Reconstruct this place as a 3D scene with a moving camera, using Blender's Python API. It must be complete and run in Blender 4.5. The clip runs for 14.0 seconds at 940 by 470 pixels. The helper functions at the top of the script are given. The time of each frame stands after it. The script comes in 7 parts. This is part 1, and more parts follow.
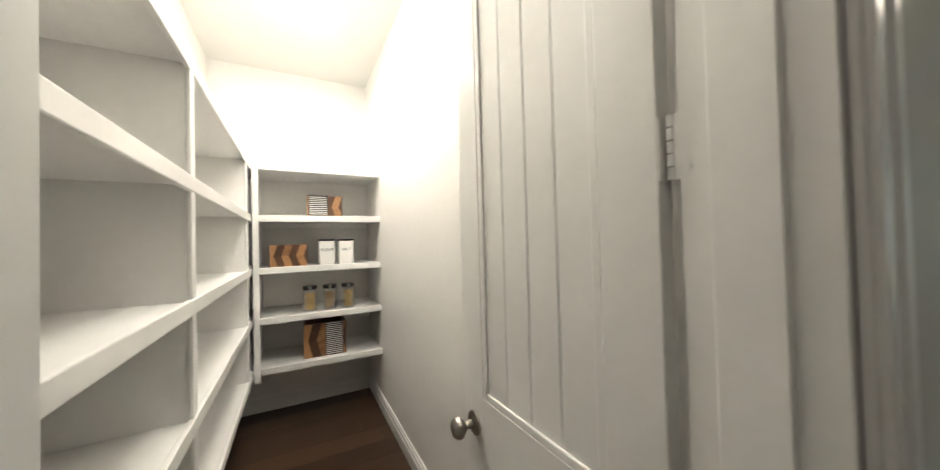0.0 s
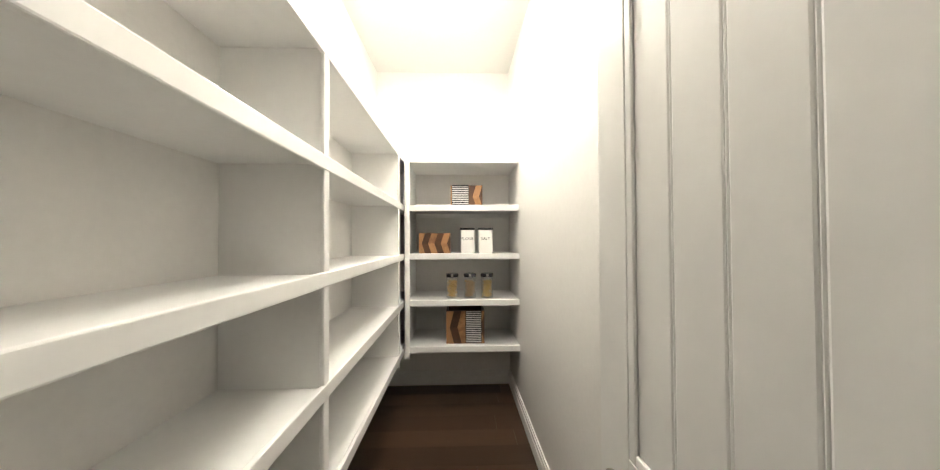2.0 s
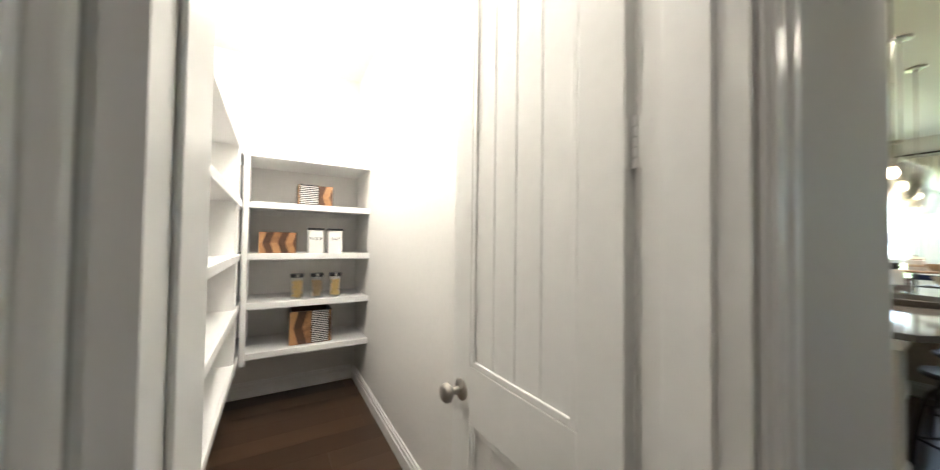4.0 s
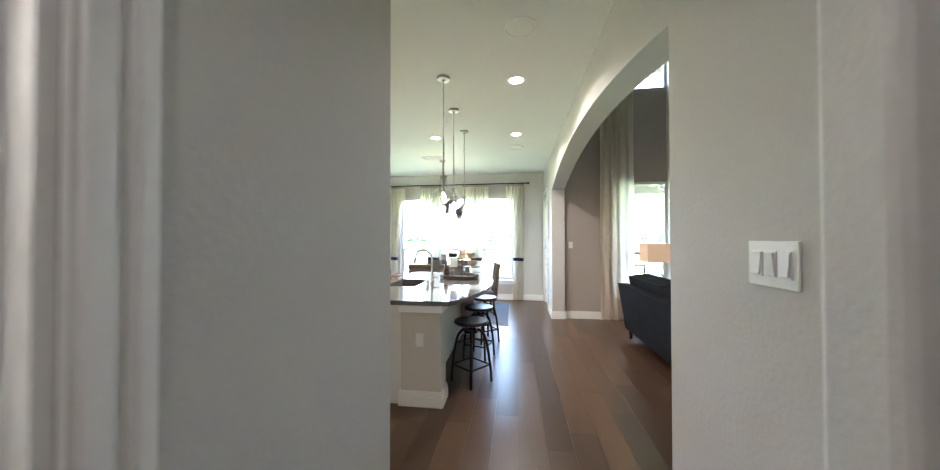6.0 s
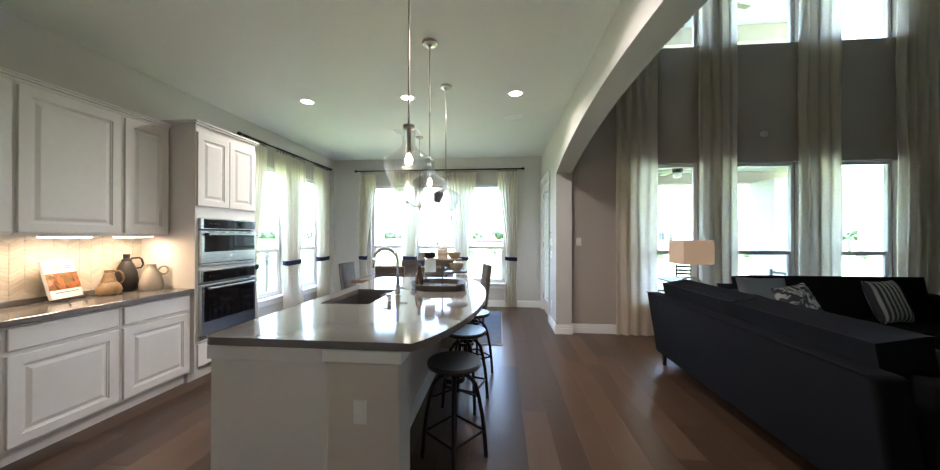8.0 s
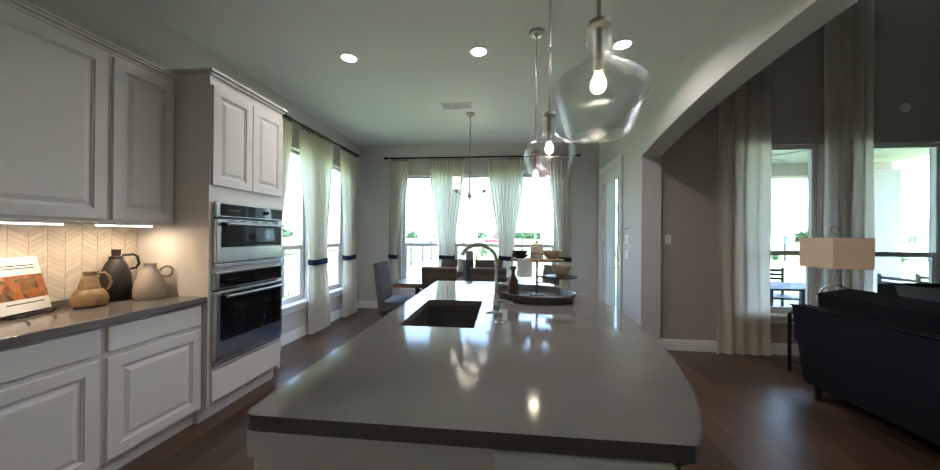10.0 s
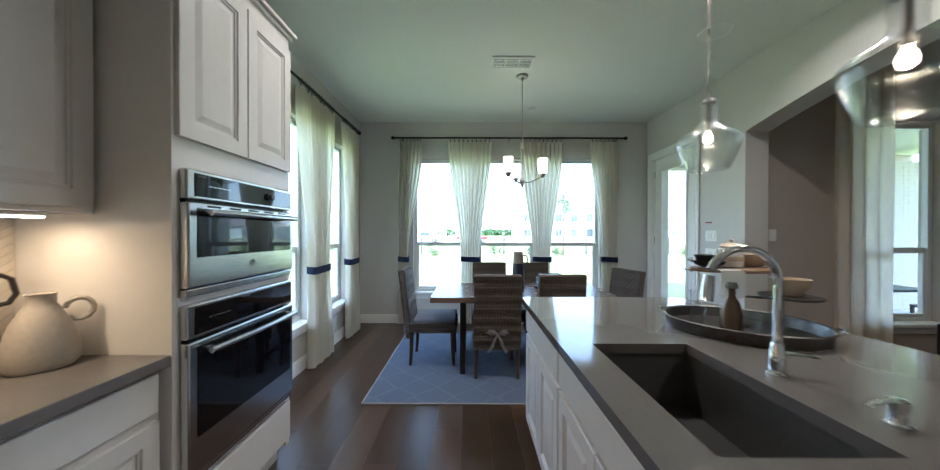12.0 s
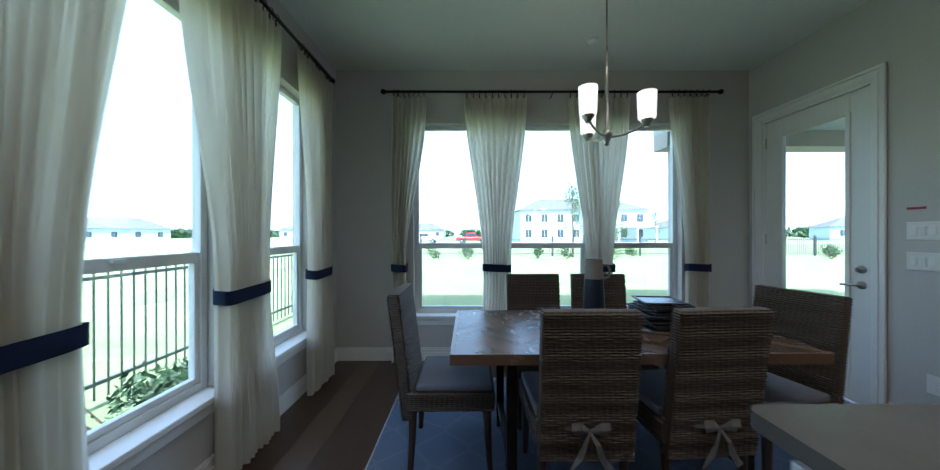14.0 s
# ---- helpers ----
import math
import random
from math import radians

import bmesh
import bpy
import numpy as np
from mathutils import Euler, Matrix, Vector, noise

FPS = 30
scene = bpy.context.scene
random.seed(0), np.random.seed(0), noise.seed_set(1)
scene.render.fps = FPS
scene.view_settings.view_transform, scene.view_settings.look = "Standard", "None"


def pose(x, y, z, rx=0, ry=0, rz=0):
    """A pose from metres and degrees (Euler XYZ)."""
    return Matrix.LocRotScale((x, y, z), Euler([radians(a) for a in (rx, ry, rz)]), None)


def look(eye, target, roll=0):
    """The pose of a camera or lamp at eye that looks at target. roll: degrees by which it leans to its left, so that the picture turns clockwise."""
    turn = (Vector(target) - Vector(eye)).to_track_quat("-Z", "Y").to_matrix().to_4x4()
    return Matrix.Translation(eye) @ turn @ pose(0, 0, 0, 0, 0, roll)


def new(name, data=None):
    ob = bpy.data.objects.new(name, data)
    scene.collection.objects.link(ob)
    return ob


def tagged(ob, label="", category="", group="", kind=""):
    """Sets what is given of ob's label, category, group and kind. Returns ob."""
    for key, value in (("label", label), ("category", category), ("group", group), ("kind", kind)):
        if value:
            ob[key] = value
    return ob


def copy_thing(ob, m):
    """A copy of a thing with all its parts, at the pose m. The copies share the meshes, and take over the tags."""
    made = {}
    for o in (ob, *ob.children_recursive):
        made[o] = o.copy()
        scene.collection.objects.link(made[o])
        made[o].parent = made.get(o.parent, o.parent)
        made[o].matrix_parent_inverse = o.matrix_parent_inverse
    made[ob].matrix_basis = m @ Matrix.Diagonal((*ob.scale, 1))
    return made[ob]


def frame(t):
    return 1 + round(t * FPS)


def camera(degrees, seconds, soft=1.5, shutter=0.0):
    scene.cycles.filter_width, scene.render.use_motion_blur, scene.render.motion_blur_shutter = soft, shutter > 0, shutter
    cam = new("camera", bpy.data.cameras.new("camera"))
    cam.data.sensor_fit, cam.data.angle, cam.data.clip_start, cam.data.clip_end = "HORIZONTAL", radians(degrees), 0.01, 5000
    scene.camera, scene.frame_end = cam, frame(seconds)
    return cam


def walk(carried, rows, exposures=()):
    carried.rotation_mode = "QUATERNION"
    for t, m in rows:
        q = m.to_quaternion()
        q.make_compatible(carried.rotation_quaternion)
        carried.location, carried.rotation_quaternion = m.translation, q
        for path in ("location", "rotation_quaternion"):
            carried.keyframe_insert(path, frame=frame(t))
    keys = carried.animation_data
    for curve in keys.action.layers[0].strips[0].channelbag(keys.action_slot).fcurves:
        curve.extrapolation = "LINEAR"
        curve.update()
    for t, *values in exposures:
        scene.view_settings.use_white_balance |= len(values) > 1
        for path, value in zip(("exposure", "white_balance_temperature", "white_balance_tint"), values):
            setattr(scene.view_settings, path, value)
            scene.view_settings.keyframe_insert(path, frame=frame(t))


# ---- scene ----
cam = camera(110.6, 14.0, soft=1.15, shutter=0.4)
PATH = [
    (0, (0.126, 0.139, 1.448), (-1.637, 1.083, 1.482), -1.5),
    (0.5, (0.056, 0.198, 1.44), (-1.851, 0.8, 1.471), -1.2),
    (1, (-0.022, 0.247, 1.433), (-1.994, 0.576, 1.463), -0.9),
    (1.5, (-0.088, 0.282, 1.413), (-2.082, 0.429, 1.442), -0.5),
    (2, (-0.104, 0.298, 1.389), (-2.103, 0.363, 1.422), -0.3),
    (4.5, (0.346, 0.011, 1.394), (-1.047, 1.445, 1.444), 0.4),
    (5, (0.483, -0.009, 1.437), (-0.439, 1.765, 1.482), -0.2),
    (5.5, (0.514, 0.126, 1.445), (0.036, 2.067, 1.479), 0.2),
    (6, (0.511, 0.34, 1.455), (0.23, 2.32, 1.48), -0.1),
    (6.5, (0.491, 0.633, 1.458), (0.282, 2.622, 1.468), -0.1),
    (7, (0.466, 0.959, 1.453), (0.286, 2.951, 1.459), 0.0),
    (9.5, (-0.19, 2.231, 1.375), (-0.391, 4.221, 1.386), 0.4),
    (10, (-0.497, 2.34, 1.368), (-0.7, 4.33, 1.373), 0.5),
    (10.5, (-0.837, 2.471, 1.373), (-1.028, 4.462, 1.376), 0.4),
    (11, (-1.139, 2.676, 1.366), (-1.301, 4.67, 1.363), 0.2),
    (11.5, (-1.374, 2.967, 1.358), (-1.451, 4.965, 1.352), 0.2),
    (12, (-1.51, 3.285, 1.361), (-1.511, 5.285, 1.35), 0.1),
    (12.5, (-1.62, 3.653, 1.363), (-1.617, 5.653, 1.348), 0.1),
    (13, (-1.715, 4.053, 1.338), (-1.71, 6.053, 1.331), -0.0),
    (13.5, (-1.757, 4.443, 1.328), (-1.761, 6.443, 1.324), -0.1),
    (14, (-1.793, 4.796, 1.317), (-1.784, 6.796, 1.313), -0.1),
]
EXPOSURE = [(0.0, 3.25, 6000, 10), (2.2, 3.45, 6000, 10), (4.3, 3.75, 5800, 11), (5.1, 3.66, 5700, 12), (5.8, 3.95, 5500, 15), (6.4, 4.28, 5500, 16), (6.9, 4.05, 5500, 17), (7.2, 3.9, 5500, 17), (9.4, 2.66, 5350, 13), (11.0, 2.55, 5300, 13), (12.0, 2.52, 5200, 12), (13.0, 2.28, 5100, 10), (14.0, 1.42, 5000, 9)]
walk(cam, [(t, look(eye, aim, roll)) for t, eye, aim, roll in PATH], EXPOSURE)

# ---- daylight ----
world = bpy.data.worlds.new("sky")
scene.world = world
world.use_nodes = True
sky = world.node_tree.nodes.new("ShaderNodeTexSky")
sky.sky_type = "NISHITA"
sky.sun_disc = False
sky.sun_elevation = radians(58)
sky.sun_rotation = radians(180)
sky.dust_density = 1.5
# a bright, hazy summer sky: the clear sky with a white haze all over
haze = world.node_tree.nodes.new("ShaderNodeMix")
haze.data_type, haze.blend_type = "RGBA", "ADD"
haze.inputs["Factor"].default_value = 1.0
haze.inputs["B"].default_value = (3.4, 3.55, 3.7, 1)
world.node_tree.links.new(sky.outputs[0], haze.inputs["A"])
world.node_tree.links.new(haze.outputs["Result"], world.node_tree.nodes["Background"].inputs[0])
world.node_tree.nodes["Background"].inputs[1].default_value = 0.15
sun = new("sun", bpy.data.lights.new("sun", "SUN"))
sun.data.energy = 5.0
sun.data.angle = radians(0.5)
sun.data.color = (1.0, 0.95, 0.88)
sun.matrix_world = look((-1.5, -15, 30), (0, 4, 0))


def lamp(name, kind, place, energy, color, size=0.1, target=None, spread=None):
    ob = new(name, bpy.data.lights.new(name, kind))
    ob.data.energy, ob.data.color = energy, color
    if kind == "AREA":
        ob.data.shape, ob.data.size = "DISK", size
        if spread:
            ob.data.spread = radians(spread)
    elif kind == "POINT":
        ob.data.shadow_soft_size = size
    ob.matrix_world = look(place, target or (place[0], place[1] + 1e-4, place[2] - 1))
    return ob


WARM = (1.0, 0.80, 0.58)
DOWNLIGHTS = [(0.515, 3.59), (0.515, 5.27), (-0.73, 5.27), (-1.957, 5.27)]
for dx, dy in DOWNLIGHTS:
    lamp("downlight_lamp", "AREA", (dx, dy, 3.012), 2.2, (1.0, 0.84, 0.64), 0.12, spread=150)
lamp("pantry_lamp", "AREA", (-2.3, 0.18, 2.93), 2.05, (1.0, 0.90, 0.74), 0.2)
# second one is an added fill for the near shelves, no such light known
lamp("pantry_lamp", "POINT", (-1.2, 0.40, 2.90), 4.3, (1.0, 0.90, 0.74), 0.09)
# unseen fill that brightens the hall; there is no fitting for it
lamp("hall_fill", "AREA", (0.55, -0.2, 3.02), 0.45, (1.0, 0.86, 0.70), 0.12, spread=140)


# ---- materials ----
def nodes_of(name):
    m = bpy.data.materials.new(name)
    m.use_nodes = True
    t = m.node_tree
    return m, t.nodes, t.links, t.nodes["Principled BSDF"]


def mat(name, col, rough=0.5, metal=0.0, var=0.08, scale=4.0, fine=60.0, bump=0.1, depth=0.001, stretch=(1, 1, 1), spec=0.5, rand=0.0):
    """Base colour with a broad and a fine variation, and fine relief."""
    m, n, l, b = nodes_of(name)
    tc = n.new("ShaderNodeTexCoord")
    mp = n.new("ShaderNodeMapping")
    mp.inputs["Scale"].default_value = stretch
    l.new(tc.outputs["Object"], mp.inputs[0])
    n1 = n.new("ShaderNodeTexNoise"); n1.inputs["Scale"].default_value = scale; n1.inputs["Detail"].default_value = 3
    n2 = n.new("ShaderNodeTexNoise"); n2.inputs["Scale"].default_value = fine; n2.inputs["Detail"].default_value = 4
    l.new(mp.outputs[0], n1.inputs[0]); l.new(mp.outputs[0], n2.inputs[0])
    add = n.new("ShaderNodeMath"); add.operation = "ADD"
    l.new(n1.outputs[0], add.inputs[0]); l.new(n2.outputs[0], add.inputs[1])
    src = add.outputs[0]
    if rand:
        oi = n.new("ShaderNodeObjectInfo")
        mul = n.new("ShaderNodeMath"); mul.operation = "MULTIPLY_ADD"
        l.new(oi.outputs["Random"], mul.inputs[0]); mul.inputs[1].default_value = rand; l.new(src, mul.inputs[2])
        src = mul.outputs[0]
    rg = n.new("ShaderNodeMapRange")
    rg.inputs[1].default_value, rg.inputs[2].default_value = 0.6, 1.4 + rand
    rg.inputs[3].default_value, rg.inputs[4].default_value = 1 - var, 1 + var
    l.new(src, rg.inputs[0])
    mx = n.new("ShaderNodeVectorMath"); mx.operation = "SCALE"
    mx.inputs[0].default_value = col
    l.new(rg.outputs[0], mx.inputs["Scale"])
    l.new(mx.outputs[0], b.inputs["Base Color"])
    rr = n.new("ShaderNodeMapRange")
    rr.inputs[1].default_value, rr.inputs[2].default_value = 0.3, 0.7
    rr.inputs[3].default_value, rr.inputs[4].default_value = max(0.02, rough * 0.88), min(1, rough * 1.12)
    l.new(n1.outputs[0], rr.inputs[0]); l.new(rr.outputs[0], b.inputs["Roughness"])
    b.inputs["Metallic"].default_value = metal
    b.inputs["Specular IOR Level"].default_value = spec
    if bump:
        bp = n.new("ShaderNodeBump"); bp.inputs["Strength"].default_value = bump; bp.inputs["Distance"].default_value = depth
        l.new(n2.outputs[0], bp.inputs["Height"]); l.new(bp.outputs[0], b.inputs["Normal"])
    return m


def glow(name, col, strength):
    m, n, l, b = nodes_of(name)
    b.inputs["Base Color"].default_value = (0.8, 0.8, 0.8, 1)
    b.inputs["Emission Color"].default_value = (*col, 1)
    b.inputs["Emission Strength"].default_value = strength
    return m


def glass(name, rough=0.0, tint=(1, 1, 1), ior=1.45):
    m, n, l, b = nodes_of(name)
    b.inputs["Base Color"].default_value = (*tint, 1)
    b.inputs["Roughness"].default_value = rough
    b.inputs["IOR"].default_value = ior
    b.inputs["Transmission Weight"].default_value = 1
    return m


def pane_glass(name, mirror=0.07):
    """Thin window glass: clear, with a weak reflection."""
    m, n, l, b = nodes_of(name)
    tr = n.new("ShaderNodeBsdfTransparent"); tr.inputs[0].default_value = (0.93, 0.97, 0.96, 1)
    gl = n.new("ShaderNodeBsdfGlossy"); gl.inputs["Roughness"].default_value = 0.01
    mx = n.new("ShaderNodeMixShader"); mx.inputs[0].default_value = mirror
    l.new(tr.outputs[0], mx.inputs[1]); l.new(gl.outputs[0], mx.inputs[2])
    l.new(mx.outputs[0], n["Material Output"].inputs[0])
    return m


def wood(name, dark, light, rough=0.4, along=(6, 0.7, 6), rand=0.6, fine=18.0, streak=1.0):
    """Long grain, a tone of its own for each piece, small knots."""
    m, n, l, b = nodes_of(name)
    tc = n.new("ShaderNodeTexCoord"); oi = n.new("ShaderNodeObjectInfo")
    ofs = n.new("ShaderNodeVectorMath"); ofs.operation = "MULTIPLY_ADD"
    cb = n.new("ShaderNodeCombineXYZ")
    for k in range(3):
        l.new(oi.outputs["Random"], cb.inputs[k])
    l.new(cb.outputs[0], ofs.inputs[0]); ofs.inputs[1].default_value = (37, 53, 11); l.new(tc.outputs["Object"], ofs.inputs[2])
    mp = n.new("ShaderNodeMapping"); mp.inputs["Scale"].default_value = along
    l.new(ofs.outputs[0], mp.inputs[0])
    n1 = n.new("ShaderNodeTexNoise"); n1.inputs["Scale"].default_value = 1.6; n1.inputs["Detail"].default_value = 5; n1.inputs["Distortion"].default_value = 0.8
    n2 = n.new("ShaderNodeTexNoise"); n2.inputs["Scale"].default_value = fine; n2.inputs["Detail"].default_value = 4
    l.new(mp.outputs[0], n1.inputs[0]); l.new(mp.outputs[0], n2.inputs[0])
    s_ = n.new("ShaderNodeMath"); s_.operation = "MULTIPLY_ADD"; l.new(n1.outputs[0], s_.inputs[0]); s_.inputs[1].default_value = streak; s_.inputs[2].default_value = 0.5 * (1 - streak)
    a = n.new("ShaderNodeMath"); a.operation = "MULTIPLY_ADD"; l.new(n2.outputs[0], a.inputs[0]); a.inputs[1].default_value = 0.3 * streak; l.new(s_.outputs[0], a.inputs[2])
    c = n.new("ShaderNodeMath"); c.operation = "MULTIPLY_ADD"; l.new(oi.outputs["Random"], c.inputs[0]); c.inputs[1].default_value = rand; l.new(a.outputs[0], c.inputs[2])
    rp = n.new("ShaderNodeValToRGB")
    rp.color_ramp.elements[0].position, rp.color_ramp.elements[0].color = 0.45, (*dark, 1)
    rp.color_ramp.elements[1].position, rp.color_ramp.elements[1].color = 0.95 + rand * 0.7, (*light, 1)
    l.new(c.outputs[0], rp.inputs[0])
    l.new(rp.outputs[0], b.inputs["Base Color"])
    rr = n.new("ShaderNodeMapRange"); rr.inputs[3].default_value, rr.inputs[4].default_value = rough * 0.8, rough * 1.3
    l.new(s_.outputs[0], rr.inputs[0]); l.new(rr.outputs[0], b.inputs["Roughness"])
    bp = n.new("ShaderNodeBump"); bp.inputs["Strength"].default_value = 0.25 * streak; bp.inputs["Distance"].default_value = 0.0006
    l.new(n2.outputs[0], bp.inputs["Height"]); l.new(bp.outputs[0], b.inputs["Normal"])
    return m



def oak_planks(name):
    """Brown oiled oak: a tone for each plank and long grain."""
    m, n, l, b = nodes_of(name)
    tc = n.new("ShaderNodeTexCoord"); oi = n.new("ShaderNodeObjectInfo"); ge = n.new("ShaderNodeNewGeometry")

    def calc(op, a, c, d=None):
        q = n.new("ShaderNodeMath"); q.operation = op
        for k, v in enumerate((a, c, d)):
            if v is None:
                continue
            if isinstance(v, (int, float)):
                q.inputs[k].default_value = v
            else:
                l.new(v, q.inputs[k])
        return q.outputs[0]
    seed = calc("FRACT", calc("ADD", oi.outputs["Random"], ge.outputs["Random Per Island"]), 0.0)
    cb = n.new("ShaderNodeCombineXYZ")
    for k in range(3):
        l.new(seed, cb.inputs[k])
    ofs = n.new("ShaderNodeVectorMath"); ofs.operation = "MULTIPLY_ADD"
    l.new(cb.outputs[0], ofs.inputs[0]); ofs.inputs[1].default_value = (41, 67, 0); l.new(tc.outputs["Object"], ofs.inputs[2])

    def noise(scale, stretch, detail=4, warp=0.0):
        mp = n.new("ShaderNodeMapping"); mp.inputs["Scale"].default_value = stretch
        l.new(ofs.outputs[0], mp.inputs[0])
        t = n.new("ShaderNodeTexNoise"); t.inputs["Scale"].default_value = scale; t.inputs["Detail"].default_value = detail; t.inputs["Distortion"].default_value = warp
        l.new(mp.outputs[0], t.inputs[0])
        return t.outputs[0]
    broad = noise(1.0, (11, 0.7, 1), 1, 0.2)
    grain = noise(1.0, (130, 5, 1), 4)
    tone = calc("MULTIPLY_ADD", seed, 0.50, calc("MULTIPLY_ADD", broad, 0.22, calc("MULTIPLY_ADD", grain, 0.24, 0.16)))
    rp = n.new("ShaderNodeValToRGB")
    rp.color_ramp.elements[0].position, rp.color_ramp.elements[0].color = 0.40, (0.044, 0.0255, 0.015, 1)
    rp.color_ramp.elements[1].position, rp.color_ramp.elements[1].color = 0.98, (0.118, 0.069, 0.040, 1)
    mid = rp.color_ramp.elements.new(0.70); mid.color = (0.072, 0.041, 0.024, 1)
    l.new(tone, rp.inputs[0])
    l.new(rp.outputs[0], b.inputs["Base Color"])
    l.new(calc("MULTIPLY_ADD", broad, 0.04, 0.27), b.inputs["Roughness"])
    bp = n.new("ShaderNodeBump"); bp.inputs["Strength"].default_value = 0.04; bp.inputs["Distance"].default_value = 0.0003
    l.new(grain, bp.inputs["Height"]); l.new(bp.outputs[0], b.inputs["Normal"])
    return m


M = {}
M["wall"] = mat("wall_paint", (0.56, 0.54, 0.51), 0.75, var=0.03, scale=1.5, fine=62, bump=0.5, depth=0.0026)
M["pantry"] = mat("pantry_paint", (0.82, 0.80, 0.765), 0.6, var=0.03, scale=1.5, fine=45, bump=0.3, depth=0.002)
M["ceiling"] = mat("ceiling_paint", (0.74, 0.75, 0.70), 0.8, var=0.03, scale=1.2, fine=50, bump=0.3, depth=0.002)
M["pceiling"] = mat("pantry_ceiling_paint", (0.74, 0.73, 0.70), 0.8, var=0.03, scale=1.2, fine=50, bump=0.3, depth=0.002)
M["living"] = mat("living_wall_paint", (0.42, 0.368, 0.325), 0.75, var=0.03, scale=1.5, fine=45, bump=0.3, depth=0.002)
M["trim"] = mat("white_trim_paint", (0.83, 0.82, 0.795), 0.35, var=0.025, scale=3, fine=30, bump=0.05)
M["cabinet"] = mat("white_cabinet_paint", (0.70, 0.675, 0.645), 0.32, var=0.03, scale=3, fine=25, bump=0.05)
M["floor"] = oak_planks("oak_floor")
M["sub"] = mat("floor_gap", (0.03, 0.02, 0.014), 0.8)
M["quartz"] = mat("taupe_quartz", (0.13, 0.12, 0.112), 0.09, var=0.10, scale=6, fine=160, bump=0.0)
M["quartz_edge"] = mat("counter_quartz", (0.15, 0.138, 0.128), 0.13, var=0.10, scale=6, fine=160, bump=0.0)
M["steel"] = mat("brushed_steel", (0.56, 0.555, 0.545), 0.22, 1.0, var=0.08, scale=3, fine=90, bump=0.06, depth=0.0003, stretch=(1, 1, 14))
M["nickel"] = mat("satin_nickel", (0.43, 0.40, 0.36), 0.30, 1.0, var=0.05)
M["chrome"] = mat("chrome", (0.82, 0.82, 0.82), 0.06, 1.0, var=0.03, bump=0)
M["black_glass"] = mat("black_glass", (0.006, 0.006, 0.007), 0.04, var=0.05, bump=0, spec=0.6)
M["black"] = mat("black_plastic", (0.012, 0.012, 0.013), 0.4)
M["sink"] = mat("dark_sink", (0.14, 0.135, 0.13), 0.36, 0.6, var=0.1)
M["iron"] = mat("dark_iron", (0.035, 0.030, 0.027), 0.42, 0.85, var=0.35, scale=9, bump=0.3)
M["rod"] = mat("bronze_rod", (0.018, 0.015, 0.013), 0.4, 0.6)
M["pane"] = pane_glass("window_glass")
M["curtain"] = mat("cream_linen", (0.88, 0.85, 0.79), 0.85, var=0.05, scale=8, fine=300, bump=0.3, depth=0.0006)
M["lcurtain"] = mat("living_linen", (0.90, 0.82, 0.74), 0.85, var=0.05, scale=8, fine=300, bump=0.3, depth=0.0006)
for key in ("curtain", "lcurtain"):
    # thin cloth lets part of the daylight through
    tree_ = M[key].node_tree
    tl_ = tree_.nodes.new("ShaderNodeBsdfTranslucent")
    tl_.inputs[0].default_value = (0.92, 0.89, 0.82, 1)
    mx_ = tree_.nodes.new("ShaderNodeMixShader"); mx_.inputs[0].default_value = 0.72 if key == "curtain" else 0.68
    tree_.links.new(tree_.nodes["Principled BSDF"].outputs[0], mx_.inputs[1])
    tree_.links.new(tl_.outputs[0], mx_.inputs[2])
    tree_.links.new(mx_.outputs[0], tree_.nodes["Material Output"].inputs[0])
M["navy"] = mat("navy_band", (0.012, 0.022, 0.075), 0.8, var=0.15, fine=200)
M["plastic"] = mat("white_plastic", (0.78, 0.77, 0.74), 0.35, var=0.02)
M["grass"] = mat("lawn", (0.26, 0.30, 0.12), 0.9, var=0.3, scale=0.6, fine=14, bump=0.8, depth=0.02)
M["concrete"] = mat("patio_concrete", (0.42, 0.40, 0.37), 0.85, var=0.12, scale=1.2, fine=40)
M["brick"] = mat("pale_brick", (0.52, 0.50, 0.47), 0.85, var=0.15, scale=4, fine=30)


# ---- mesh tools ----
def box(bm, x0, x1, y0, y1, z0, z1, bevel=0.0):
    t = bmesh.new() if bevel else bm
    v = [t.verts.new((x, y, z)) for z in (z0, z1) for y in (y0, y1) for x in (x0, x1)]
    for f in ((0, 2, 3, 1), (4, 5, 7, 6), (0, 1, 5, 4), (2, 6, 7, 3), (0, 4, 6, 2), (1, 3, 7, 5)):
        t.faces.new([v[i] for i in f])
    if bevel:
        bmesh.ops.bevel(t, geom=list(t.edges), offset=bevel, segments=2, affect="EDGES", profile=0.5)
        merge(bm, t)
    return bm


def merge(bm, other, m=None):
    me = bpy.data.meshes.new("tmp")
    if m is not None:
        other.transform(m)
    other.to_mesh(me); other.free()
    bm.from_mesh(me); bpy.data.meshes.remove(me)


def B(*args, bevel=0.0):
    return box(bmesh.new(), *args, bevel=bevel)


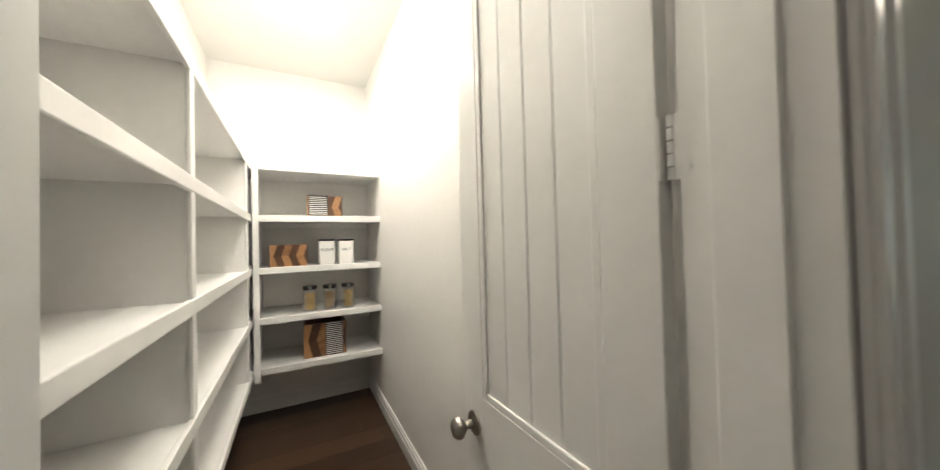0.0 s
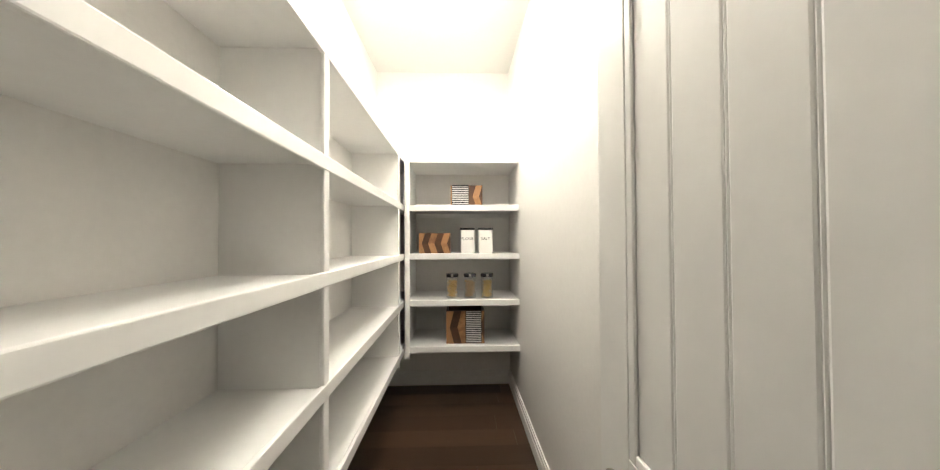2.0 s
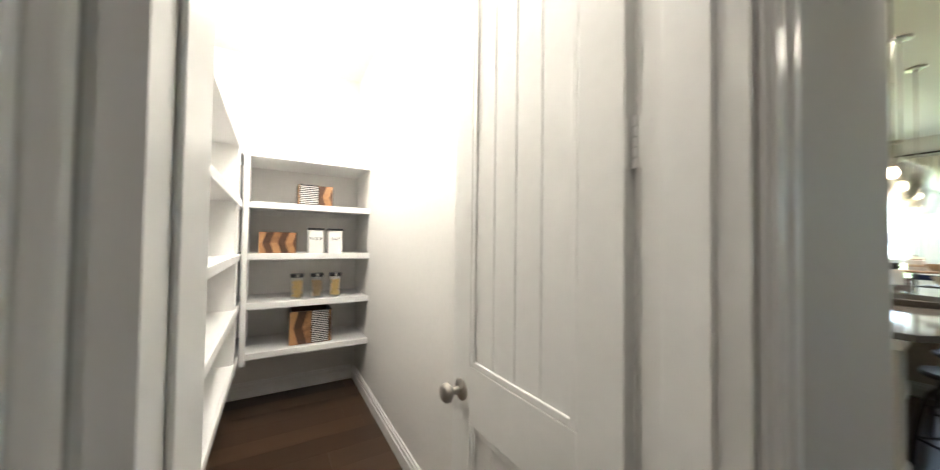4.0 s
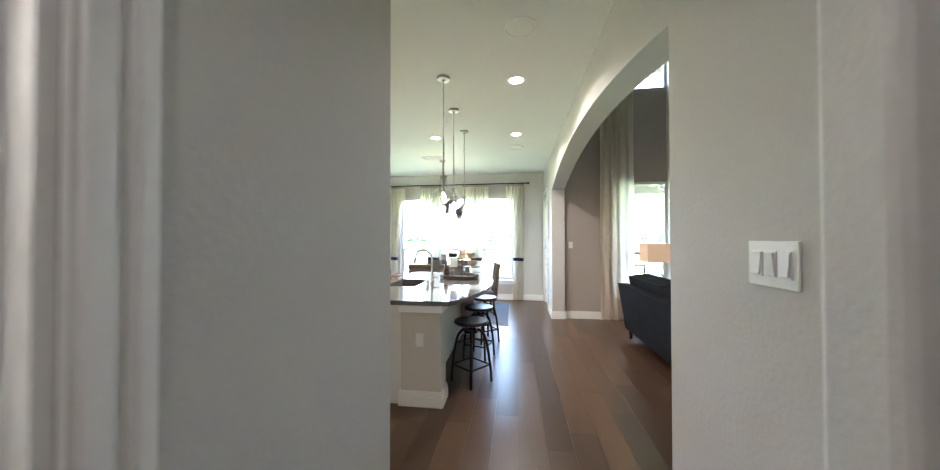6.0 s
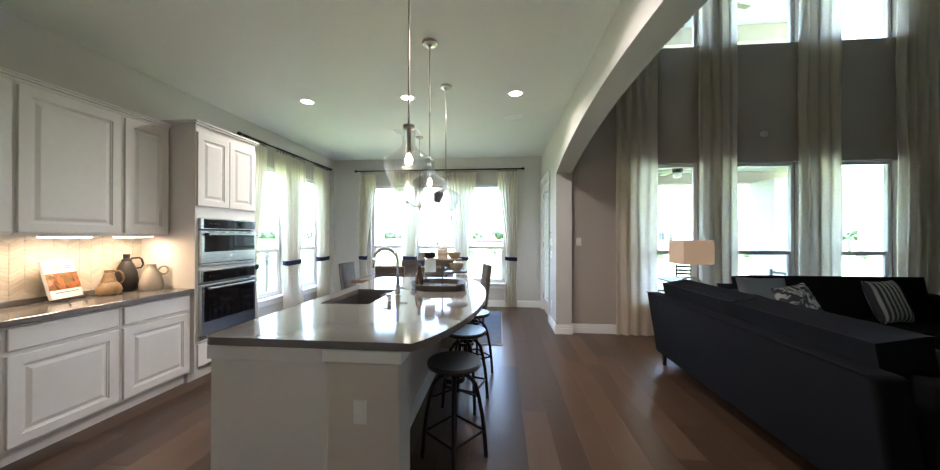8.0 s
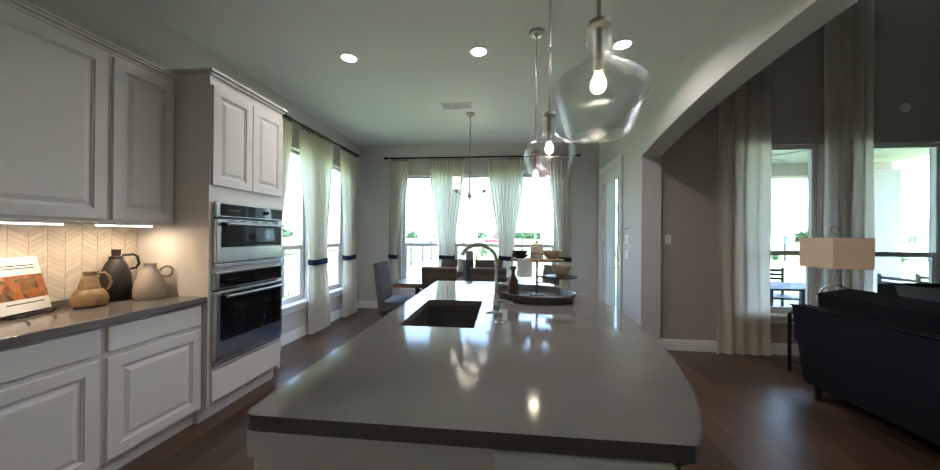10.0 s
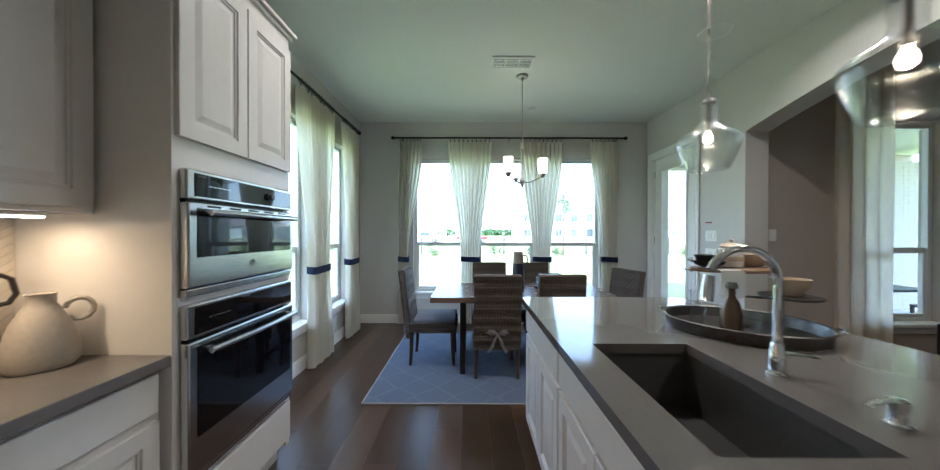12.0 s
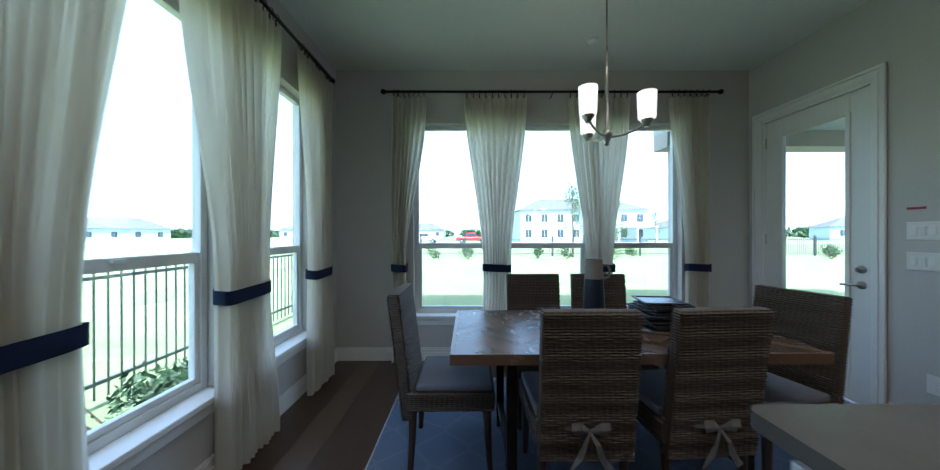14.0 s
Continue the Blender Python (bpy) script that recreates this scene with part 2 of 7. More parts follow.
def lathe(bm, profile, seg=32, at=(0, 0, 0), axis="Z", closed=False):
    """Turns (radius, height) pairs about an axis."""
    rot = {"Z": Matrix(), "Y": Matrix.Rotation(radians(-90), 4, "X"), "X": Matrix.Rotation(radians(90), 4, "Y")}[axis]
    rings = []
    for r, h in profile:
        if r < 1e-6:
            rings.append([bm.verts.new(Vector(at) + rot @ Vector((0, 0, h)))])
        else:
            rings.append([bm.verts.new(Vector(at) + rot @ Vector((r * math.cos(2 * math.pi * k / seg), r * math.sin(2 * math.pi * k / seg), h))) for k in range(seg)])
    for a, b in zip(rings, rings[1:]):
        for k in range(seg):
            j = (k + 1) % seg
            if len(a) == 1 and len(b) == 1:
                continue
            if len(a) == 1:
                bm.faces.new((a[0], b[j], b[k]))
            elif len(b) == 1:
                bm.faces.new((a[k], a[j], b[0]))
            else:
                bm.faces.new((a[k], a[j], b[j], b[k]))
    return bm


def cyl(bm, r, z0, z1, at=(0, 0, 0), seg=24, axis="Z", bevel=0.0):
    b = min(bevel, r * 0.9, (z1 - z0) * 0.45)
    pr = [(0, z0), (r - b, z0), (r, z0 + b), (r, z1 - b), (r - b, z1), (0, z1)] if b else [(0, z0), (r, z0), (r, z1), (0, z1)]
    return lathe(bm, pr, seg, at, axis)


def tube(bm, pts, r, seg=10, caps=True):
    """A round bar along a line of points; r is a radius or one for each point."""
    pts = [Vector(p) for p in pts]
    rs = r if isinstance(r, (list, tuple)) else [r] * len(pts)
    side, rings = None, []
    for i, p in enumerate(pts):
        d = (pts[min(i + 1, len(pts) - 1)] - pts[max(i - 1, 0)]).normalized()
        if side is None:
            side = d.cross(Vector((0, 0, 1)) if abs(d.z) < 0.9 else Vector((1, 0, 0))).normalized()
        side = (side - d * side.dot(d)).normalized()
        up = d.cross(side)
        rings.append([bm.verts.new(p + rs[i] * (math.cos(2 * math.pi * k / seg) * side + math.sin(2 * math.pi * k / seg) * up)) for k in range(seg)])
    for a, b in zip(rings, rings[1:]):
        for k in range(seg):
            j = (k + 1) % seg
            bm.faces.new((a[k], a[j], b[j], b[k]))
    if caps:
        bm.faces.new(rings[0][::-1]); bm.faces.new(rings[-1])
    return bm


def part(name, bm, material, parent=None, label="", smooth=False, at=None):
    """Links a bmesh as one mesh object; its vertices are in the parent's own space."""
    bmesh.ops.recalc_face_normals(bm, faces=bm.faces)
    me = bpy.data.meshes.new(name)
    bm.to_mesh(me); bm.free()
    if smooth:
        me.polygons.foreach_set("use_smooth", [True] * len(me.polygons))
        me.set_sharp_from_angle(angle=radians(38))
    me.materials.append(material)
    ob = new(name, me)
    if parent is not None:
        ob.parent = parent
    if at:
        ob.location = at
    if label:
        ob["label"] = label
    return ob


def thing(name, at, label, category, group="", rz=0.0):
    ob = new(name)
    ob.empty_display_size = 0.1
    ob.location, ob.rotation_euler = at, (0, 0, radians(rz))
    return tagged(ob, label, category, group)


def shifted(bm, root):
    """From the world's space into that of an unturned thing."""
    bm.transform(Matrix.Translation(-root.location))
    return bm


def structure(name, bm, material, label, smooth=False):
    return tagged(part(name, bm, material, smooth=smooth), label, kind="structure")


# ---- plan ----
XW, YN, XE, XE2, H = -3.176, 8.21, 1.16, 1.385, 3.035     # kitchen and dining: west, north, east faces; ceiling
YL, XLE, HL = 6.53, 6.6, 6.0                              # living room: north and east faces, ceiling
HX0, HX1, HS0, HS = 0.02, 0.98, 0.81, 0.93                # hall: west face, stub end, stub south and north faces
PX, PY0, PY1 = -3.28, -0.50, 0.786                        # pantry: back, south, north faces
DY0, DY1, DTOP = 0.003, 0.625, 2.45                         # pantry doorway
T = 0.15
WZ0, WZ1 = 0.47, 2.48
NWIN = [(-2.37, -1.47), (-1.41, -0.51), (-0.45, 0.45)]
WWIN = [(5.70, 6.62), (6.74, 7.66)]
LWIN = [(2.32, 3.20), (3.56, 4.50), (4.80, 5.74)]
ARCH0, ARCH1 = 1.83, 6.45


def wall_along(axis, a0, a1, n0, n1, z0, z1, holes=()):
    """A wall along x or y between a0 and a1, n0 to n1 thick, with holes (b0, b1, bottom, top)."""
    bm = bmesh.new()

    def put_box(p0, p1, q0, q1):
        if p1 - p0 > 1e-4 and q1 - q0 > 1e-4:
            box(bm, *((p0, p1, n0, n1) if axis == "x" else (n0, n1, p0, p1)), q0, q1)
    cuts = sorted({a0, a1, *[h[0] for h in holes], *[h[1] for h in holes]})
    for p0, p1 in zip(cuts, cuts[1:]):
        mid = (p0 + p1) / 2
        z = z0
        for h in sorted((h for h in holes if h[0] < mid < h[1]), key=lambda h: h[2]):
            put_box(p0, p1, z, h[2])
            z = h[3]
        put_box(p0, p1, z, z1)
    return bm


EDY0, EDY1, EDTOP = 7.16, 8.06, 2.44
structure("wall_north", wall_along("x", XW - 0.2, XE, YN, YN + 0.16, -0.1, H + 0.1, [(NWIN[0][0], NWIN[2][1], WZ0, WZ1)]), M["wall"], "painted greige dining room wall with a triple window")
structure("wall_west", wall_along("y", 1.4, YN, XW - 0.16, XW, -0.1, H + 0.1, [(a, b, WZ0, WZ1) for a, b in WWIN]), M["wall"], "painted greige kitchen wall with two windows")
structure("wall_south_kitchen", wall_along("x", XW - 0.2, HX0 - T, PY1 + 0.002, 1.565, -0.1, H + 0.1), M["wall"], "plain painted kitchen wall")
structure("wall_pantry_front", wall_along("y", -1.5, 1.565, HX0 - T, HX0, -0.1, H + 0.1, [(DY0, DY1, -0.1, DTOP)]), M["wall"], "painted wall round the pantry doorway")
structure("wall_pantry_north", B(PX, HX0 - T, PY1, PY1 + 0.001, 0, H), M["pantry"], "off-white pantry wall")
structure("wall_pantry_back", B(PX - 0.1, PX, PY0 - 0.1, PY1, -0.1, H + 0.1), M["pantry"], "off-white pantry end wall")
structure("wall_pantry_south", B(PX, HX0 - T, PY0 - 0.1, PY0, -0.1, H + 0.1), M["pantry"], "off-white pantry side wall behind shelves")
structure("wall_hall_south", B(HX0 - T, 2.52, -1.62, -1.5, -0.1, H + 0.1), M["wall"], "plain painted hall end wall")
structure("wall_hall_return", B(HX1, XLE, HS0, HS, -0.1, H + 0.1, bevel=0.018), M["wall"], "painted hall return wall with a rounded corner")
structure("wall_hall_east", B(2.4, 2.52, -1.5, HS0, -0.1, H + 0.1), M["wall"], "plain painted hall wall")
# east wall with its arch
def arch_z(y):
    return 2.645 - 0.053 * (y - 4.1) ** 2
bm = bmesh.new()
box(bm, XE, XE2, HS, ARCH0, -0.1, H + 0.1)
N = 40
ys = [ARCH0 + (ARCH1 - ARCH0) * k / N for k in range(N + 1)]
loops = []
for y in ys:
    z = arch_z(y)
    loops.append([bm.verts.new(p) for p in ((XE, y, z), (XE2, y, z), (XE2, y, H + 0.1), (XE, y, H + 0.1))])
for a, b in zip(loops, loops[1:]):
    for k in range(4):
        bm.faces.new((a[k], a[(k + 1) % 4], b[(k + 1) % 4], b[k]))
structure("wall_arch", bm, M["wall"], "painted wall with a wide segmental arch")
structure("wall_arch_upper", B(XE2 - 0.12, XE2 + 0.002, HS, YL, H + 0.1, HL + 0.1), M["living"], "upper living room wall above the arch")
structure("wall_east_dining", wall_along("y", ARCH1, YN + 0.16, XE, XE2, -0.1, H + 0.1, [(EDY0, EDY1, -0.1, EDTOP)]), M["wall"], "painted wall with the patio door")
holes = [(a, b, WZ0, WZ1) for a, b in LWIN] + [(a, b, 4.15, 5.75) for a, b in LWIN]
structure("wall_living_north", wall_along("x", XE2, XLE + 0.2, YL, YL + 0.18, -0.1, HL + 0.1, holes), M["living"], "tall grey living room wall with two rows of windows")
structure("wall_living_east", B(XLE, XLE + 0.15, HS, YL, -0.1, HL + 0.1), M["living"], "plain grey living room wall")
structure("wall_living_south", B(XE2 - 0.12, XLE + 0.15, HS - 0.12, HS - 0.001, H + 0.1, HL + 0.1), M["living"], "plain grey living room wall")
structure("ceiling_kitchen", B(XW - 0.2, XE, 0.85, YN + 0.1, H, H + 0.09), M["ceiling"], "smooth painted kitchen and dining ceiling")
structure("ceiling_hall", B(HX0 - T, 2.5, -1.6, 0.85, H + 0.001, H + 0.09), M["ceiling"], "painted hall ceiling")
structure("ceiling_pantry", B(PX - 0.05, HX0 - T, PY0 - 0.05, PY1, H, H + 0.088), M["pceiling"], "off-white pantry ceiling")
structure("ceiling_living", B(XE2 - 0.1, XLE + 0.1, HS - 0.1, YL + 0.1, HL, HL + 0.1), M["ceiling"], "high painted living room ceiling")
structure("roof", B(XW - 0.9, XLE + 0.9, -3.4, YN + 0.5, HL + 0.3, HL + 0.5), M["black"], "dark roof deck over the house")
structure("roof_lower", B(XW - 0.6, XE2, -1.7, YN + 0.35, H + 0.25, H + 0.45), M["black"], "dark lower roof deck")
structure("ground", B(-300, 300, -300, 300, -0.5, -0.2), M["grass"], "mown green lawn round the house")
structure("foundation", B(XW - 0.16, XE2, -2.75, YN + 0.16, -0.199, -0.012), M["sub"], "dark subfloor under the planks")
structure("foundation_living", B(XE2, XLE + 0.15, -2.75, YL + 0.18, -0.199, -0.012), M["sub"], "dark subfloor under the planks")
# ---- windows ----
def window(name, axis, a0, a1, n, z0, z1, inward, label, casing=True, meeting=0.5):
    """A single-hung window in the wall's hole; n is the room face, inward +1 or -1 along the wall's normal."""
    o = -inward
    P = (lambda p0, p1, q0, q1, z0, z1: B(p0, p1, min(q0, q1), max(q0, q1), z0, z1, bevel=0.004)) if axis == "x" else (lambda p0, p1, q0, q1, z0, z1: B(min(q0, q1), max(q0, q1), p0, p1, z0, z1, bevel=0.004))
    mid = ((a0 + a1) / 2, n) if axis == "x" else (n, (a0 + a1) / 2)
    root = tagged(thing(name, (*mid, z0), label, "window"), kind="structure")
    q0, q1 = n + o * 0.075, n + o * 0.125
    f = 0.045

    def put_part(pname, bm, m, parent=root):
        return part(pname, shifted(bm, root), m, parent)
    zm = z0 + (z1 - z0) * meeting
    fr = bmesh.new()
    for seg in ((a0, a0 + f, z0, z1), (a1 - f, a1, z0, z1), (a0 + f, a1 - f, z1 - f, z1), (a0 + f, a1 - f, z0, z0 + f)):
        merge(fr, P(seg[0], seg[1], q0, q1, seg[2], seg[3]))
    put_part("window_frame", fr, M["vinyl"])
    if meeting:
        rail = put_part("meeting_rail", P(a0 + f, a1 - f, q0 + o * 0.008, q1, zm - 0.028, zm + 0.028), M["vinyl"])
        lock = P((a0 + a1) / 2 - 0.03, (a0 + a1) / 2 + 0.03, q0 - o * 0.006, q0 + o * 0.01, zm + 0.004, zm + 0.022)
        part("sash_lock", shifted(lock, root), M["plastic"], rail)
        low = bmesh.new()
        s = 0.03
        for seg in ((a0 + f, a0 + f + s, z0 + f, zm - 0.028), (a1 - f - s, a1 - f, z0 + f, zm - 0.028), (a0 + f + s, a1 - f - s, z0 + f, z0 + f + s)):
            merge(low, P(seg[0], seg[1], q0 + o * 0.01, q1 - o * 0.004, seg[2], seg[3]))
        put_part("lower_sash", low, M["vinyl"])
        panes = [(z0 + f, zm - 0.028), (zm + 0.028, z1 - f)]
    else:
        panes = [(z0 + f, z1 - f)]
    gq = sorted((q0 + o * 0.028, q0 + o * 0.033))
    for za, zb in panes:
        g = put_part("pane", B(a0 + f, a1 - f, *gq, za, zb) if axis == "x" else B(*gq, a0 + f, a1 - f, za, zb), M["pane"])
        g.visible_shadow = False
    return root


M["vinyl"] = mat("white_vinyl", (0.70, 0.71, 0.70), 0.4, var=0.03)
for k, (a, b) in enumerate(NWIN):
    window("window_%d" % (k + 1), "x", a, b, YN, WZ0, WZ1, -1, "tall single-hung white vinyl dining window", meeting=0.36)
for k, (a, b) in enumerate(WWIN):
    window("window_%d" % (k + 4), "y", a, b, XW, WZ0, WZ1, 1, "tall single-hung white vinyl side window", meeting=0.36)
for k, (a, b) in enumerate(LWIN):
    window("window_%d" % (k + 6), "x", a, b, YL, WZ0, WZ1, -1, "tall single-hung white living room window", meeting=0.36)
    window("window_%d" % (k + 9), "x", a, b, YL, 4.15, 5.75, -1, "high fixed white living room window", meeting=0)
# mullion posts between the dining windows
bm = bmesh.new()
for x in (-1.44, -0.48):
    box(bm, x - 0.03, x + 0.03, YN + 0.002, YN + 0.14, WZ0, WZ1)
structure("window_trim_mullion", bm, M["trim"], "white posts between the dining windows")


def sill(name, axis, a0, a1, n, inward):
    bm = bmesh.new()
    d = inward * 0.055
    lo, hi = sorted((n - inward * 0.075, n + d))
    args = (a0 - 0.05, a1 + 0.05, lo, hi) if axis == "x" else (lo, hi, a0 - 0.05, a1 + 0.05)
    # notch the ends so that the board sits in the reveal
    box(bm, *args, WZ0 - 0.03, WZ0 + 0.004, bevel=0.006)
    lo, hi = sorted((n + inward * 0.002, n + inward * 0.02))
    args = (a0 - 0.03, a1 + 0.03, lo, hi) if axis == "x" else (lo, hi, a0 - 0.03, a1 + 0.03)
    box(bm, *args, WZ0 - 0.10, WZ0 - 0.03, bevel=0.004)
    return structure(name, bm, M["trim"], "white painted window sill and apron")


sill("sill_north", "x", NWIN[0][0], NWIN[2][1], YN, -1)
for k, (a, b) in enumerate(WWIN):
    sill("sill_west_%d" % (k + 1), "y", a, b, XW, 1)
for k, (a, b) in enumerate(LWIN):
    sill("sill_living_%d" % (k + 1), "x", a, b, YL, -1)


# ---- baseboards ----
def baseboard(name, axis, a0, a1, n, inward, h=0.135):
    """Stepped skirting: a thick foot, a flat and a thin cap."""
    bm = bmesh.new()
    for d, z0, z1 in ((0.018, 0, h * 0.62), (0.014, h * 0.62, h * 0.86), (0.009, h * 0.86, h)):
        lo, hi = sorted((n, n + inward * d))
        box(bm, *((a0, a1, lo, hi) if axis == "x" else (lo, hi, a0, a1)), z0, z1, bevel=0.002)
    return structure(name, bm, M["trim"], "white stepped wooden baseboard")


baseboard("baseboard_north", "x", XW, XE, YN, -1)
baseboard("baseboard_west", "y", 5.27, YN - 0.02, XW, 1)
baseboard("baseboard_east_dining", "y", ARCH1, EDY0 - 0.09, XE, -1)
baseboard("baseboard_arch_far", "x", XE - 0.018, XE2 + 0.018, ARCH1, -1)
baseboard("baseboard_arch_near", "y", HS + 0.02, ARCH0, XE, -1)
baseboard("baseboard_living", "x", XE2 + 0.02, XLE, YL, -1)
baseboard("baseboard_living_column", "y", ARCH1 - 0.0, YL - 0.02, XE2, 1)
baseboard("baseboard_pantry_north", "x", PX, -0.83, PY1, -1)
baseboard("baseboard_pantry_back", "y", PY0, PY1 - 0.02, PX, 1)
baseboard("baseboard_hall_west", "y", DY1 + 0.1, 1.565, HX0, 1)
baseboard("baseboard_hall_end", "x", HX0 - T, HX0 + 0.018, 1.565, 1)
baseboard("baseboard_hall_stub", "y", HS0 + 0.01, HS - 0.01, HX1, -1)


# ---- doors ----
def casing(name, axis, a0, a1, top, n, inward, w=0.085):
    bm = bmesh.new()
    for d, k0, k1 in ((0.012, 0.0, 1.0), (0.02, 0.12, 0.5), (0.024, 0.72, 1.0)):
        lo, hi = sorted((n + inward * 0.001, n + inward * d))
        for p0, p1, z0, z1 in ((a0 - w * k1, a0 - w * k0, 0, top + w * k1), (a1 + w * k0, a1 + w * k1, 0, top + w * k1), (a0 - w * k0, a1 + w * k0, top + w * k0, top + w * k1)):
            box(bm, *((p0, p1, lo, hi) if axis == "x" else (lo, hi, p0, p1)), z0, z1, bevel=0.003)
    return structure(name, bm, M["trim"], "white moulded door casing")


casing("trim_pantry_door", "y", DY0, DY1, DTOP, HX0, 1)
casing("trim_pantry_door_inner", "y", DY0, DY1, DTOP, HX0 - T, -1, 0.07)
bm = bmesh.new()
for y0, y1, z0, z1 in ((DY0, DY0 + 0.018, 0, DTOP), (DY1 - 0.018, DY1, 0, DTOP), (DY0 + 0.018, DY1 - 0.018, DTOP - 0.018, DTOP)):
    box(bm, HX0 - T, HX0, y0, y1, z0, z1)
for y0, y1 in ((DY0 + 0.018, DY0 + 0.022), (DY1 - 0.03, DY1 - 0.018)):
    box(bm, HX0 - T + 0.04, HX0 - 0.04, y0, y1, 0, DTOP - 0.018, bevel=0.002)
structure("trim_pantry_jamb", bm, M["trim"], "white painted door jamb with stop")

HINGE = (HX0 - T - 0.022, DY1 - 0.013)
door = tagged(thing("door_1", (*HINGE, 0.012), "open white two-panel plank-grooved pantry door", "door", rz=1.0), kind="structure")
DW, DH, DT_ = 0.612, 2.41, 0.035
# leaf runs along -x from the hinge, its grooved faces along y
bm = bmesh.new()
st = 0.105
box(bm, -st, -0.002, -DT_ / 2, DT_ / 2, 0, DH, bevel=0.002)
box(bm, -DW, -DW + st, -DT_ / 2, DT_ / 2, 0, DH, bevel=0.002)
for z0, z1 in ((0, 0.22), (0.83, 1.00), (DH - 0.12, DH)):
    box(bm, -DW + st, -st, -DT_ / 2, DT_ / 2, z0, z1)
part("door_frame", bm, M["trim"], door)
for z0, z1 in ((0.22, 0.83), (1.00, DH - 0.12)):
    n = 4
    w = (DW - 2 * st - 0.03) / n
    for k in range(n):
        x0 = -DW + st + 0.015 + k * w
        part("panel_board", B(x0 + 0.002, x0 + w - 0.002, -0.010, 0.010, z0 + 0.015, z1 - 0.015, bevel=0.004), M["trim"], door)
    for k in range(1, n):
        bead = bmesh.new()
        for s in (-1, 1):
            cyl(bead, 0.0026, z0 + 0.016, z1 - 0.016, (-DW + st + 0.015 + k * w, s * 0.0068, 0), 8)
        part("bead", bead, M["trim"], door, smooth=True)
    bk = B(-DW + st + 0.001, -st - 0.001, -0.004, 0.004, z0, z1)
    part("panel_back", bk, M["trim"], door)
    mo = bmesh.new()
    for s in (-1, 1):
        lo, hi = sorted((s * 0.009, s * 0.0165))
        for a in ((-DW + st, -DW + st + 0.02, z0, z1), (-st - 0.02, -st, z0, z1), (-DW + st + 0.02, -st - 0.02, z0, z0 + 0.02), (-DW + st + 0.02, -st - 0.02, z1 - 0.02, z1)):
            box(mo, a[0], a[1], lo, hi, a[2], a[3], bevel=0.003)
    part("panel_moulding", mo, M["trim"], door)
for s in (-1, 1):
    k = bmesh.new()
    pr = [(0.0, 0.0), (0.033, 0.0), (0.033, 0.006), (0.026, 0.010), (0.012, 0.013), (0.010, 0.034), (0.020, 0.040), (0.029, 0.050), (0.029, 0.060), (0.022, 0.069), (0.010, 0.073), (0, 0.074)]
    lathe(k, [(r, s * h) for r, h in pr], 28, (-DW + 0.06, s * DT_ / 2, 0.915), "Y")
    part("door_knob", k, M["nickel"], door, "satin nickel round door knob", smooth=True)


def rounded_leaf(y0, y1, z0, z1, r):
    """A thin hinge leaf in the y-z plane; its free corners are rounded."""
    bm = bmesh.new()
    pts = [(y1, z1)] + [(y0 + r - r * math.sin(k * math.pi / 8), z1 - r + r * math.cos(k * math.pi / 8)) for k in range(5)] + [(y0 + r - r * math.cos(k * math.pi / 8), z0 + r - r * math.sin(k * math.pi / 8)) for k in range(5)] + [(y1, z0)]
    lo = [bm.verts.new((0, y, z)) for y, z in pts]
    hi = [bm.verts.new((0.0022, y, z)) for y, z in pts]
    bm.faces.new(lo[::-1]); bm.faces.new(hi)
    for k in range(len(pts)):
        j = (k + 1) % len(pts)
        bm.faces.new((lo[k], lo[j], hi[j], hi[k]))
    return bm


for z in (0.25, 1.56, 2.22):
    kn = bmesh.new()
    for k in range(5):
        cyl(kn, 0.0052, z - 0.046 + k * 0.0186, z - 0.029 + k * 0.0186, (0.010, -0.0045, 0), 12, bevel=0.0008)
    hg = part("hinge", kn, M["trim"], door, "white painted door hinge", smooth=True)
    lf = rounded_leaf(-0.0168, -0.002, z - 0.046, z + 0.046, 0.006)
    lf.transform(Matrix.Translation((-0.0018, 0, 0)))
    part("leaf", lf, M["trim"], hg)
    lf = rounded_leaf(-0.042, -0.004, z - 0.046, z + 0.046, 0.014)
    lf.transform(Matrix.Translation((0.010, -0.0052, 0)) @ Matrix.Rotation(radians(90), 4, "Z"))
    part("leaf", lf, M["trim"], hg)
    for x, y, zz in ((0.036, -0.0075, -0.032), (0.043, -0.0075, 0.0), (0.036, -0.0075, 0.032)):
        part("screw", cyl(bmesh.new(), 0.0026, -0.0006, 0.0006, (x, y, z + zz), 10, "Y"), M["trim"], hg)
    for zz in (-0.034, 0.0, 0.034):
        part("screw", cyl(bmesh.new(), 0.0024, -0.0005, 0.0005, (0.0006, -0.010, z + zz), 10, "X"), M["trim"], hg)

casing("trim_patio_door", "y", EDY0, EDY1, EDTOP, XE, -1)
bm = bmesh.new()
for y0, y1, z0, z1 in ((EDY0, EDY0 + 0.02, 0, EDTOP), (EDY1 - 0.02, EDY1, 0, EDTOP), (EDY0 + 0.02, EDY1 - 0.02, EDTOP - 0.02, EDTOP)):
    box(bm, XE, XE2, y0, y1, z0, z1)
structure("trim_patio_jamb", bm, M["trim"], "white painted patio door jamb")
pd = tagged(thing("door_2", (XE + 0.03, EDY0 + 0.02, 0.015), "closed white patio door with one tall glass light", "door"), kind="structure")
pw, ph = EDY1 - EDY0 - 0.04, EDTOP - 0.036
bm = bmesh.new()
